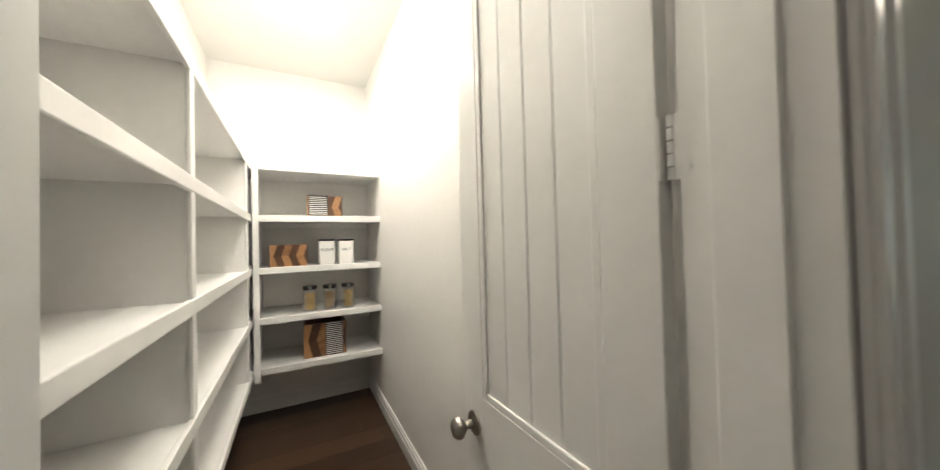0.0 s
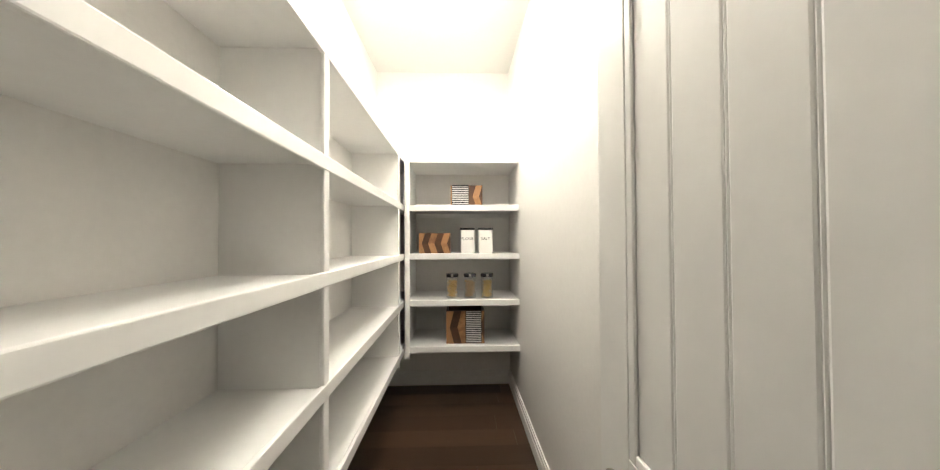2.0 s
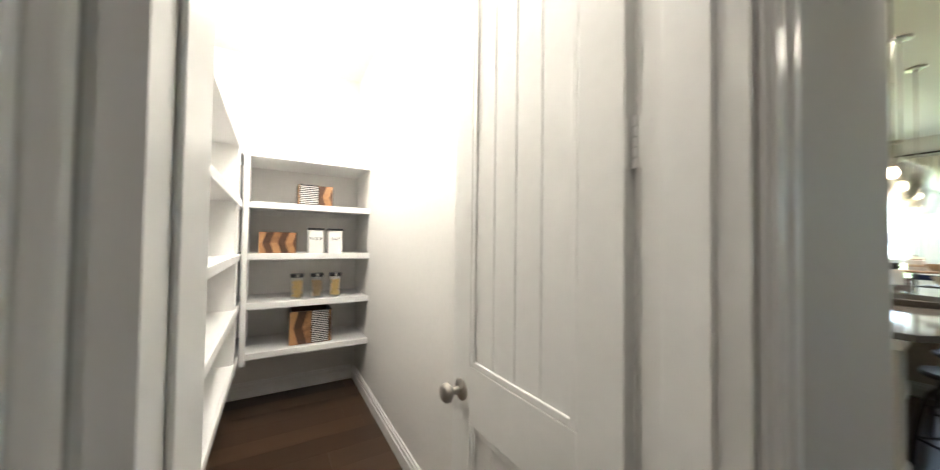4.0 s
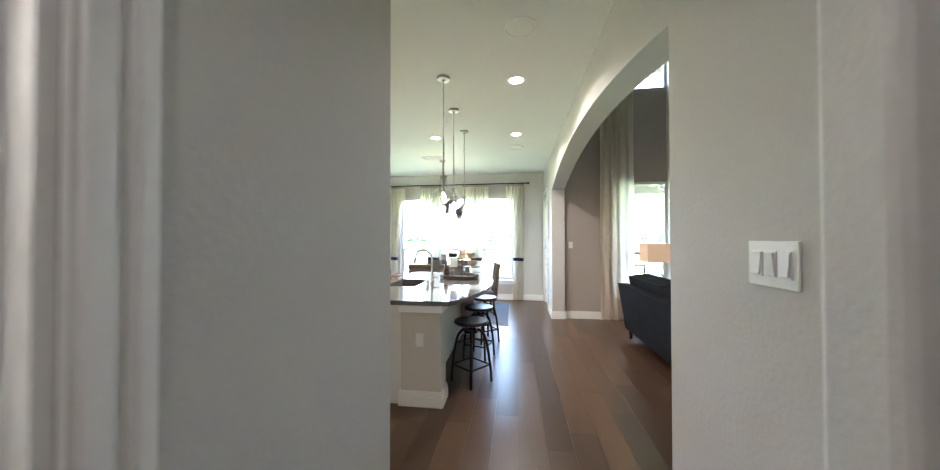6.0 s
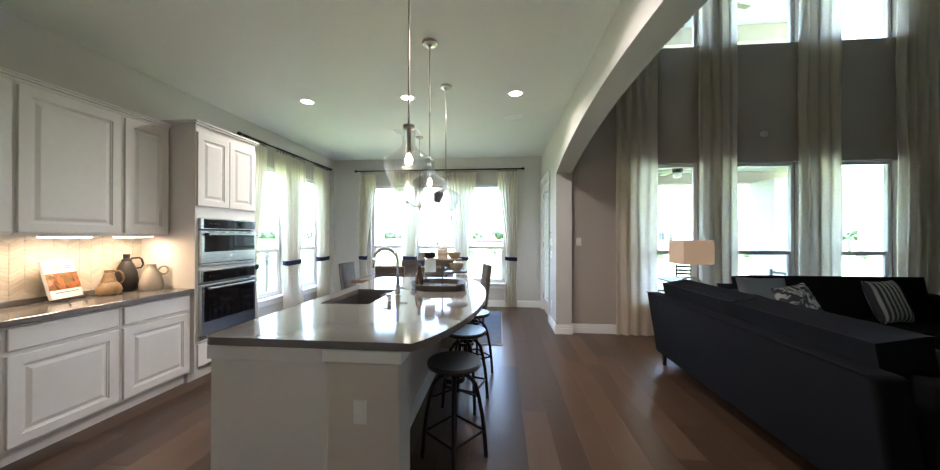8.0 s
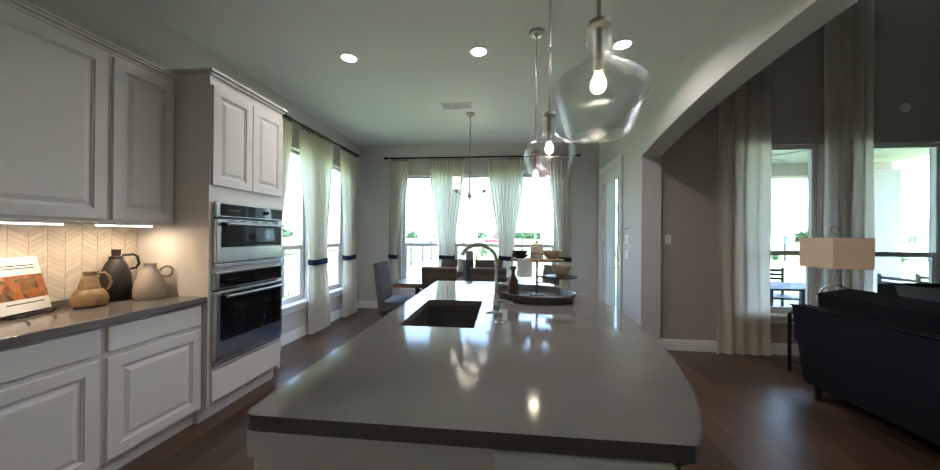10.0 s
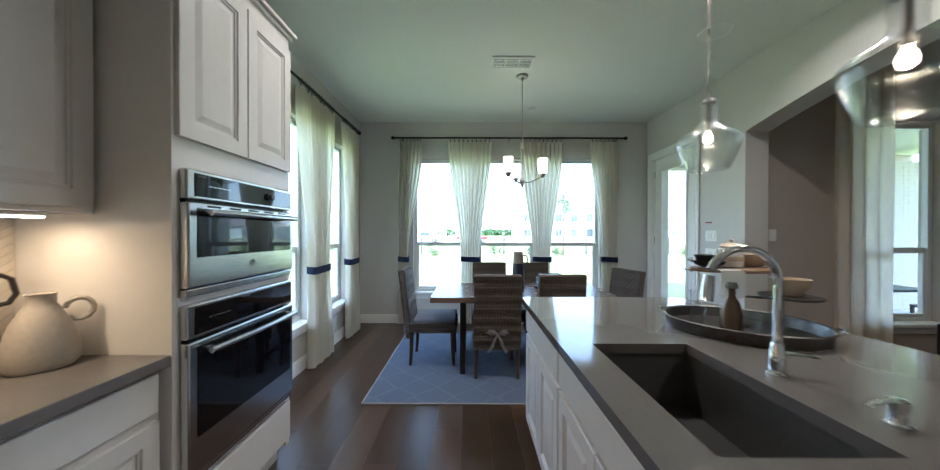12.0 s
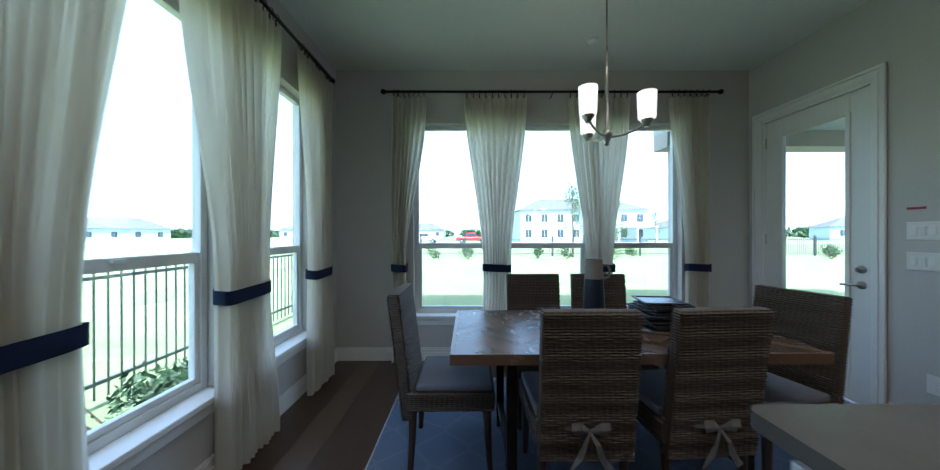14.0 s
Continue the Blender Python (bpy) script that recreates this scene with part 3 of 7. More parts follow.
for y0, y1, z0, z1 in ((0, 0.15, 0, ph), (pw - 0.15, pw, 0, ph), (0.15, pw - 0.15, 0, 0.22), (0.15, pw - 0.15, ph - 0.16, ph)):
    box(bm, 0, 0.045, y0, y1, z0, z1, bevel=0.003)
part("door_frame", bm, M["trim"], pd)
bm = bmesh.new()
for y0, y1, z0, z1 in ((0.14, 0.175, 0.21, ph - 0.15), (pw - 0.175, pw - 0.14, 0.21, ph - 0.15), (0.175, pw - 0.175, 0.21, 0.245), (0.175, pw - 0.175, ph - 0.185, ph - 0.15)):
    box(bm, -0.012, 0.0, y0, y1, z0, z1, bevel=0.005)
part("glass_moulding", bm, M["trim"], pd)
g = part("pane", B(0.018, 0.024, 0.15, pw - 0.15, 0.22, ph - 0.16), M["pane"], pd)
g.visible_shadow = False
for z, lever in ((1.03, False), (0.91, True)):
    k = bmesh.new()
    lathe(k, [(0, 0), (0.030, 0), (0.030, -0.008), (0.022, -0.014), (0.012, -0.018), (0.011, -0.04), (0, -0.042)], 24, (0, 0.07, z), "X")
    if lever:
        tube(k, [(-0.045, 0.065, z), (-0.05, 0.10, z), (-0.05, 0.17, z - 0.004)], 0.009)
    else:
        box(k, -0.05, -0.03, 0.064, 0.076, z - 0.016, z + 0.016, bevel=0.003)
    part("lever_handle" if lever else "deadbolt", k, M["nickel"], pd, "satin nickel lever" if lever else "satin nickel thumb turn", smooth=True)
for z in (0.25, 1.25, 2.2):
    h = bmesh.new()
    cyl(h, 0.007, z - 0.05, z + 0.05, (-0.006, pw + 0.004, 0), 12)
    part("hinge", h, M["nickel"], pd, smooth=True)


# ---- pantry shelves ----
LEVELS = [1.67, 1.277, 0.902, 0.530]
FY = -0.165
unit = thing("pantry_shelf_unit", (-1.6, (FY + PY0) / 2, 0), "white built-in open pantry shelves along one wall, empty", "shelf")
ux0, ux1 = PX, HX0 - T


def up(name, bm, root, m="trim"):
    return part(name, shifted(bm, root), M[m], root)


for x in (-0.125, -1.224, -2.556):
    up("upright", B(x - 0.018, x + 0.018, PY0, FY, 0.44, 2.04, bevel=0.003), unit)
up("top_board", B(ux0, ux1, PY0, FY, 2.04, 2.062, bevel=0.003), unit)
up("top_fascia", B(ux0 + 0.35, ux1, FY, FY + 0.016, 2.02, 2.064, bevel=0.003), unit)
for z in LEVELS:
    for x0, x1 in ((-1.206, -0.143), (-2.538, -1.242), (PX + 0.001, -2.574)):
        up("shelf_board", B(x0, x1, PY0 + 0.001, FY, z - 0.022, z), unit)
    up("shelf_fascia", B(-2.72, ux1 - 0.001, FY, FY + 0.018, z - 0.042, z + 0.008, bevel=0.004), unit)
for x in (-1.224, -2.556):
    up("upright_fascia", B(x - 0.022, x + 0.022, FY - 0.001, FY + 0.014, 0.44, 2.03, bevel=0.004), unit)
for z in LEVELS[1:]:
    up("shelf_cleat", B(-1.2, -0.15, PY0, PY0 + 0.018, z - 0.06, z - 0.0225), unit)
EX = -2.755
end = thing("pantry_end_shelf_unit", ((EX + PX) / 2, 0.32, 0), "white built-in open shelves across the pantry end", "shelf")
up("upright", B(PX, EX, FY + 0.019, FY + 0.04, 0.44, 2.04), end)
up("upright_fascia", B(EX - 0.001, EX + 0.016, FY + 0.020, FY + 0.062, 0.44, 2.065, bevel=0.004), end)
up("top_board", B(PX, EX, FY + 0.04, PY1, 2.03, 2.052), end)
up("top_fascia", B(EX, EX + 0.017, FY + 0.062, PY1, 2.02, 2.064, bevel=0.004), end)
for z in LEVELS:
    up("shelf_board", B(PX, EX, FY + 0.04, PY1 - 0.001, z - 0.022, z), end)
    up("shelf_fascia", B(EX, EX + 0.018, FY + 0.062, PY1, z - 0.042, z + 0.008, bevel=0.004), end)
    up("shelf_cleat", B(PX, PX + 0.018, FY + 0.05, PY1 - 0.01, z - 0.06, z - 0.0225), end)
light = thing("ceiling_light", (-2.3, 0.18, H), "square white flush ceiling light on the pantry ceiling", "ceiling light")
part("base_plate", B(-0.10, 0.10, -0.10, 0.10, -0.025, 0, bevel=0.004), M["plastic"], light)
part("diffuser", B(-0.095, 0.095, -0.095, 0.095, -0.075, -0.026, bevel=0.012), glow("lit_diffuser", (1.0, 0.93, 0.80), 1.2), light, smooth=True)
# invented second fitting, made to go with the added fill lamp
copy_thing(light, pose(-1.2, 0.40, H))


# ---- kitchen cabinets along the west wall ----
def panel_door(w, h):
    """A raised-panel door in the y-z plane, its face towards +x, from (0, 0): nested outlines, each at its own depth."""
    bm = bmesh.new()
    s = min(0.062, w * 0.22, h * 0.30)
    prof = [(0, 0), (0, 0.018), (0.002, 0.02), (s, 0.02), (s + 0.003, 0.013), (s + 0.010, 0.0125), (s + 0.013, 0.007), (s + 0.022, 0.007), (s + 0.046, 0.016)]
    loops = [[bm.verts.new((x, y, z)) for y, z in ((i, i), (w - i, i), (w - i, h - i), (i, h - i))] for i, x in prof]
    for a, c in zip(loops, loops[1:]):
        for k in range(4):
            bm.faces.new((a[k], a[(k + 1) % 4], c[(k + 1) % 4], c[k]))
    bm.faces.new(loops[-1]); bm.faces.new(loops[0][::-1])
    return bm


CF = -2.625           # faces of the base cabinets
UNITS = [(3.885, 4.47), (3.27, 3.885), (2.64, 3.27), (2.03, 2.64), (1.60, 2.03)]
for k, (y0, y1) in enumerate(UNITS):
    c = thing("base_cabinet", ((XW + CF) / 2, (y0 + y1) / 2, 0), "white base cabinet with one drawer above a raised-panel door", "cabinet", "base cabinets on the west wall")
    w = y1 - y0
    hx = (CF - XW) / 2
    part("body", B(-hx, hx - 0.021, -w / 2 + 0.001, w / 2 - 0.001, 0.105, 0.873), M["cabinet"], c)
    part("toe_kick", B(-hx, hx - 0.08, -w / 2, w / 2, 0, 0.104), M["cabinet"], c)
    d = panel_door(w - 0.035, 0.56)
    d.transform(Matrix.Translation((hx - 0.021, -w / 2 + 0.0175, 0.125)))
    part("door", d, M["cabinet"], c)
    part("drawer_front", B(hx - 0.021, hx - 0.001, -w / 2 + 0.0175, w / 2 - 0.0175, 0.715, 0.855, bevel=0.006), M["cabinet"], c)
UF = -2.86
UUN = [(4.075, 4.47), (3.45, 4.075), (2.84, 3.45), (2.23, 2.84)]
for y0, y1 in UUN:
    c = thing("wall_cabinet", ((XW + UF) / 2, (y0 + y1) / 2, 1.43), "white wall cabinet with a raised-panel door and crown", "cabinet", "wall cabinets")
    w, hx = y1 - y0, (UF - XW) / 2
    part("body", B(-hx, hx - 0.021, -w / 2 + 0.001, w / 2 - 0.001, 0, 1.03), M["cabinet"], c)
    d = panel_door(w - 0.03, 0.99)
    d.transform(Matrix.Translation((hx - 0.021, -w / 2 + 0.015, 0.018)))
    part("door", d, M["cabinet"], c)
    cr = bmesh.new()
    for dx, z0, z1 in ((0.0, 1.03, 1.05), (0.018, 1.05, 1.065), (0.03, 1.065, 1.08)):
        box(cr, -hx, hx - 0.015 + dx, -w / 2, w / 2, z0, z1, bevel=0.003)
    part("crown", cr, M["cabinet"], c)
    ly = (y0 + y1) / 2 - (0.05 if y1 > 4.4 else 0)
    ld = thing("under_cabinet_light", (UF - 0.085, ly, 1.4295), "lit white LED bar under a wall cabinet", "light", "under-cabinet lights")
    part("housing", B(-0.02, 0.02, -0.15, 0.15, -0.014, 0.0, bevel=0.003), M["plastic"], ld)
    part("diffuser", B(-0.018, 0.018, -0.148, 0.148, -0.022, -0.0142, bevel=0.003), glow("lit_led", (1.0, 0.86, 0.62), 1.5), ld)
    la = lamp("under_cabinet_lamp", "AREA", (UF - 0.085, ly, 1.404), 0.40, (1.0, 0.66, 0.33), 0.2)
    la.data.shape, la.data.size, la.data.size_y = "RECTANGLE", 0.03, 0.28
    la.rotation_euler = (0, 0, 0)

CT = -2.60
wt = tagged(part("worktop", B(XW, CT, 1.60, 4.47, 0.875, 0.915, bevel=0.004), M["quartz_edge"]), "taupe quartz worktop along the kitchen wall", "worktop")
sp = tagged(part("worktop_upstand", B(XW + 0.012, XW + 0.028, 1.60, 4.469, 0.9155, 0.955, bevel=0.003), M["quartz_edge"]), "narrow taupe quartz upstand behind the worktop", "worktop")

TF, TY0, TY1, TT = -2.60, 4.472, 5.24, 2.49
tw = thing("oven_tower", ((XW + TF) / 2, (TY0 + TY1) / 2, 0), "tall white oven cabinet with two doors over two built-in ovens", "cabinet")
hx, w = (TF - XW) / 2, TY1 - TY0
for a in ((-hx, hx - 0.021, -w / 2, -w / 2 + 0.02, 0.10, TT), (-hx, hx - 0.021, w / 2 - 0.02, w / 2, 0.10, TT), (-hx, -hx + 0.01, -w / 2 + 0.02, w / 2 - 0.02, 0.10, TT), (-hx + 0.01, hx - 0.021, -w / 2 + 0.02, w / 2 - 0.02, TT - 0.02, TT), (-hx + 0.01, hx - 0.021, -w / 2 + 0.02, w / 2 - 0.02, 1.62, 1.64), (-hx + 0.01, hx - 0.021, -w / 2 + 0.02, w / 2 - 0.02, 1.08, 1.10), (-hx + 0.01, hx - 0.021, -w / 2 + 0.02, w / 2 - 0.02, 0.39, 0.41)):
    part("carcass_panel", B(*a), M["cabinet"], tw)
ff = bmesh.new()
for y0, y1, z0, z1 in ((-w / 2, -w / 2 + 0.035, 0.1, TT), (w / 2 - 0.035, w / 2, 0.1, TT), (-w / 2 + 0.035, w / 2 - 0.035, 1.60, 1.735), (-w / 2 + 0.035, w / 2 - 0.035, 1.085, 1.12), (-w / 2 + 0.035, w / 2 - 0.035, 0.37, 0.41), (-w / 2 + 0.035, w / 2 - 0.035, TT - 0.05, TT)):
    box(ff, hx - 0.0209, hx, y0, y1, z0, z1)
part("face_frame", ff, M["cabinet"], tw)
for k in range(2):
    d = panel_door(w / 2 - 0.016, 0.72)
    d.transform(Matrix.Translation((hx, -w / 2 + 0.012 + k * (w / 2 - 0.008), 1.72)))
    part("door", d, M["cabinet"], tw)
part("drawer_front", B(hx, hx + 0.02, -w / 2 + 0.02, w / 2 - 0.02, 0.145, 0.365, bevel=0.006), M["cabinet"], tw)
part("toe_kick", B(-hx, hx - 0.07, -w / 2, w / 2, 0, 0.10), M["cabinet"], tw)
cr = bmesh.new()
for dx, z0, z1 in ((0.0, TT, TT + 0.02), (0.02, TT + 0.02, TT + 0.04), (0.04, TT + 0.04, TT + 0.06)):
    box(cr, -hx, hx + dx, -w / 2 - dx * 0.6, w / 2 + dx * 0.6, z0, z1, bevel=0.004)
part("crown", cr, M["cabinet"], tw)


def oven(name, z0, z1, label, panel_h, glass_z, micro):
    c = thing(name, (TF, (TY0 + TY1) / 2, z0), label, "oven")
    ow, h = TY1 - TY0 - 0.055, z1 - z0
    a, b = -ow / 2, ow / 2
    part("housing", B(-0.45, 0.0, a + 0.03, b - 0.03, 0.01, h - 0.01), M["black"], c)
    part("control_panel", B(0.002, 0.032, a, b, h - panel_h, h, bevel=0.006), M["steel"], c)
    part("display", B(0.0322, 0.0345, a + 0.035, b - 0.012, h - panel_h + 0.012, h - 0.014, bevel=0.001), M["black_glass"], c, "black glass control strip")
    df = part("oven_door", B(0.004, 0.038, a, b, 0.035, h - panel_h - 0.012, bevel=0.006), M["steel"], c)
    part("door_glass", B(0.0382, 0.041, a + 0.04, b - 0.03, glass_z, h - panel_h - 0.034, bevel=0.001), M["black_glass"], df, "dark mirror-like oven glass")
    hd = bmesh.new()
    hz = h - panel_h - 0.05
    pts = [(0.085 + 0.012 * math.sin(math.pi * k / 12), a + 0.05 + (ow - 0.10) * k / 12, hz) for k in range(13)]
    tube(hd, pts, 0.013, 12)
    for y in (a + 0.075, b - 0.075):
        cyl(hd, 0.010, 0.0, 0.055, (0.036, y, hz), 12, "X")
    part("handle", hd, M["steel"], df, "brushed steel bar handle", smooth=True)
    part("lower_trim", B(0.002, 0.030, a, b, 0, 0.03, bevel=0.004), M["steel"], c)
    if micro:
        k = bmesh.new()
        cyl(k, 0.017, 0.0, 0.022, (0.034, 0.14, h - panel_h / 2), 20, "X", bevel=0.003)
        part("knob", k, M["black"], c, smooth=True)
        # black bars give the dark of the vent gap; nothing is cut out
        for j in range(5):
            part("slot_shade", B(0.036, 0.0395, a + 0.09 + j * 0.12, a + 0.16 + j * 0.12, h - panel_h - 0.028, h - panel_h - 0.02), M["black"], c)
        em = bmesh.new(); cyl(em, 0.017, 0, 0.003, (0.0382, 0.0, (0.035 + glass_z) / 2 + 0.01), 20, "X")
        part("badge", em, M["chrome"], df, "plain round badge")
    for j in range(5):
        part("legend_bar", B(0.0345, 0.0349, a + 0.10 + j * 0.025, a + 0.117 + j * 0.025, h - panel_h / 2 - 0.002, h - panel_h / 2 + 0.002), M["steel"], c)
    return c


oven("wall_oven", 0.40, 1.085, "stainless steel wall oven with black glass door", 0.13, 0.17, False)
oven("microwave_oven", 1.115, 1.605, "stainless steel built-in microwave above the oven", 0.115, 0.15, True)


# ---- island ----
IX0, IY0, IY1 = -1.15, 3.095, 5.56
SX0, SX1, SY0, SY1 = -1.015, -0.635, 3.93, 4.60


def east_edge(y):
    t = (y - IY0) / (IY1 - IY0)
    return -0.075 + 0.295 * (1 - (2 * t - 1) ** 2) ** 0.8


isl = thing("kitchen_island", (-0.6, 4.3, 0), "white kitchen island with beige end piers and cabinet fronts", "kitchen island")
iu = lambda name, bm, m="cabinet", label="": part(name, shifted(bm, isl), M[m], isl, label)
iu("body", B(-1.115, -0.42, 3.22, SY0 - 0.03, 0.10, 0.872))
iu("body", B(-1.115, -0.42, SY1 + 0.03, 5.46, 0.10, 0.872))
iu("body", B(-1.115, -0.42, SY0 - 0.03, SY1 + 0.03, 0.10, 0.62))
iu("sink_front", B(-1.115, -1.05, SY0 - 0.03, SY1 + 0.03, 0.621, 0.872))
iu("sink_rear", B(-0.60, -0.42, SY0 - 0.03, SY1 + 0.03, 0.621, 0.872))
iu("toe_kick", B(-1.04, -0.5, 3.3, 5.4, 0, 0.10))
iu("end_panel", B(-1.13, -0.505, 3.12, 3.215, 0.0, 0.873, bevel=0.003))
iu("end_panel_trim", B(-1.14, -0.505, 3.105, 3.12, 0.80, 0.873, bevel=0.004))
M["pier"] = mat("beige_pier_paint", (0.60, 0.555, 0.49), 0.7, var=0.03, scale=2, fine=45, bump=0.3, depth=0.002)
for y0, y1 in ((3.10, 3.30), (5.28, 5.48)):
    p = iu("pier", B(-0.50, -0.135, y0, y1, 0, 0.815, bevel=0.012), "pier", "beige plastered end pier")
    iu("pier_cap", B(-0.515, -0.12, y0 - 0.015, y1 + 0.015, 0.815, 0.873, bevel=0.006), "trim")
    bb = bmesh.new()
    for d, z0, z1 in ((0.018, 0, 0.085), (0.014, 0.085, 0.115), (0.009, 0.115, 0.135)):
        box(bb, -0.50 - d, -0.135 + d, y0 - d, y1 + d, z0, z1, bevel=0.003)
    iu("pier_base", bb, "trim")
iu("knee_wall", B(-0.419, -0.335, 3.301, 5.279, 0, 0.873), "pier", "beige knee wall behind the stools")
bb = bmesh.new()
for d, z0, z1 in ((0.018, 0, 0.085), (0.014, 0.085, 0.115), (0.009, 0.115, 0.135)):
    box(bb, -0.335, -0.335 + d, 3.32, 5.26, z0, z1, bevel=0.003)
iu("knee_base", bb, "trim")
iu("outlet", B(-0.36, -0.29, 3.092, 3.0995, 0.52, 0.635, bevel=0.003), "plastic", "white outlet plate")
for z in (0.555, 0.60):
    iu("outlet_slot", B(-0.343, -0.307, 3.0895, 3.092, z - 0.014, z + 0.014, bevel=0.001), "plastic")
# cabinet fronts that face west
for y0, y1, kind in ((3.22, 3.84, "dishwasher"), (3.86, 4.66, "double"), (4.68, 5.46, "double")):
    if kind == "dishwasher":
        continue
    dr = B(-1.135, -1.115, y0, y1, 0.715, 0.855, bevel=0.006)
    iu("drawer_front", dr)
    for j in range(2):
        ww = (y1 - y0) / 2 - 0.004
        d = panel_door(ww, 0.57)
        d.transform(Matrix.Translation((-1.115, y0 + j * (ww + 0.008), 0.125)) @ Matrix.Scale(-1, 4, (1, 0, 0)))
        iu("door", d)
dwz = thing("dishwasher", (-1.125, 3.53, 0.10), "stainless steel dishwasher front with bar handle in the island", "dishwasher")
part("front_panel", B(-0.022, 0.0, -0.30, 0.30, 0.02, 0.765, bevel=0.006), M["steel"], dwz)
hd = bmesh.new()
tube(hd, [(-0.075 - 0.012 * math.sin(math.pi * k / 10), -0.25 + 0.5 * k / 10, 0.68) for k in range(11)], 0.012, 12)
for y in (-0.22, 0.22):
    cyl(hd, 0.009, 0.0, 0.055, (-0.075, y, 0.68), 12, "X")
part("handle", hd, M["steel"], dwz, "curved steel bar handle", smooth=True)

# stone top with a bowed bar side and a sink cut-out
bm = bmesh.new()
NS = 48
yy = [IY1 - (IY1 - IY0) * k / NS for k in range(NS + 1)]
arcpts = [(east_edge(y), y) for y in yy]
z0, z1 = 0.8755, 0.915


def slab(pts):
    lo = [bm.verts.new((x, y, z0)) for x, y in pts]
    hi = [bm.verts.new((x, y, z1)) for x, y in pts]
    bm.faces.new(hi)
    bm.faces.new(lo[::-1])
    return lo, hi


def rim(lo, hi, idx):
    for i, j in idx:
        bm.faces.new((lo[i], lo[j], hi[j], hi[i]))


RC = 0.04
near_arc = [(IX0 + RC - RC * math.cos(k * math.pi / 12), IY0 + RC - RC * math.sin(k * math.pi / 12)) for k in range(7)]
far_arc = [(IX0 + RC - RC * math.sin(k * math.pi / 12), IY1 - RC + RC * math.cos(k * math.pi / 12)) for k in range(7)]
lo, hi = slab(near_arc + [(SX0, IY0), (SX0, IY1)] + far_arc)
rim(lo, hi, [(k, k + 1) for k in range(7)] + [(k, k + 1) for k in range(8, 15)] + [(15, 0)])
lo, hi = slab([(SX0, IY0), (SX1, IY0), (SX1, SY0), (SX0, SY0)])
rim(lo, hi, [(0, 1), (2, 3)])
lo, hi = slab([(SX0, SY1), (SX1, SY1), (SX1, IY1), (SX0, IY1)])
rim(lo, hi, [(0, 1), (2, 3)])
lo, hi = slab([(SX1, IY0)] + [(x, y) for x, y in arcpts[::-1]] + [(SX1, IY1)])
n = len(lo)
rim(lo, hi, [(k, k + 1) for k in range(n - 1)])
bmesh.ops.remove_doubles(bm, verts=bm.verts, dist=1e-5)
for (x0, ya, x1, yb) in ((SX0, SY0, SX0, SY1), (SX1, SY0, SX1, SY1)):
    vs = [bm.verts.new(p) for p in ((x0, ya, z0), (x1, yb, z0), (x1, yb, z1), (x0, ya, z1))]
    bm.faces.new(vs)
tagged(part("island_worktop", bm, M["quartz"]), "polished taupe quartz island top with a bowed bar edge", "worktop")
sk = thing("kitchen_sink", ((SX0 + SX1) / 2, (SY0 + SY1) / 2, 0.65), "dark undermount single-bowl kitchen sink", "sink")
bm = bmesh.new()
e = 0.008
sx, sy = (SX1 - SX0) / 2 + e, (SY1 - SY0) / 2 + e
box(bm, -sx, sx, -sy, sy, 0.0, 0.006)
for a in ((-sx - 0.004, -sx, -sy, sy), (sx, sx + 0.004, -sy, sy), (-sx, sx, -sy - 0.004, -sy), (-sx, sx, sy, sy + 0.004)):
    box(bm, *a, 0.0, 0.224)
part("bowl", bm, M["sink"], sk)
bm = bmesh.new(); lathe(bm, [(0, 0.007), (0.03, 0.007), (0.045, 0.010), (0.045, 0.0065), (0, 0.0065)], 24)
part("drain", bm, M["chrome"], sk, smooth=True)
fc = thing("kitchen_faucet", (-0.535, 4.315, 0.915), "chrome gooseneck pull-down kitchen faucet", "faucet")
bm = bmesh.new()
lathe(bm, [(0, 0), (0.030, 0), (0.030, 0.006), (0.022, 0.012), (0.020, 0.09), (0.016, 0.10), (0, 0.10)], 24)
part("base", bm, M["chrome"], fc, smooth=True)
bm = bmesh.new()
pts = [(0, 0, 0.09 + 0.025 * k) for k in range(9)] + [(-0.11 + 0.11 * math.cos(a), 0, 0.29 + 0.11 * math.sin(a)) for a in [math.pi * k / 16 for k in range(1, 15)]]
tube(bm, pts, 0.0125, 14)
part("spout", bm, M["chrome"], fc, smooth=True)
bm = bmesh.new()
tube(bm, [(-0.217, 0, 0.315), (-0.222, 0, 0.285), (-0.228, 0, 0.235)], [0.014, 0.017, 0.019], 14)
part("spray_head", bm, M["chrome"], fc, smooth=True)
bm = bmesh.new()
tube(bm, [(0.015, -0.004, 0.065), (0.05, -0.014, 0.066), (0.10, -0.028, 0.058)], [0.012, 0.008, 0.006], 12)
part("lever", bm, M["chrome"], fc, smooth=True)
sd = thing("soap_dispenser", (-0.515, 4.04, 0.915), "short chrome soap dispenser beside the sink", "dispenser")
bm = bmesh.new(); lathe(bm, [(0, 0), (0.024, 0), (0.024, 0.006), (0.017, 0.010), (0.015, 0.032), (0.019, 0.036), (0.019, 0.058), (0.014, 0.063), (0, 0.064)], 24)
part("body", bm, M["chrome"], sd, smooth=True)
part("nozzle", tube(bmesh.new(), [(0, 0, 0.05), (-0.03, 0, 0.056), (-0.06, 0, 0.052), (-0.066, 0, 0.044)], [0.008, 0.007, 0.006, 0.005], 10), M["chrome"], sd, smooth=True)
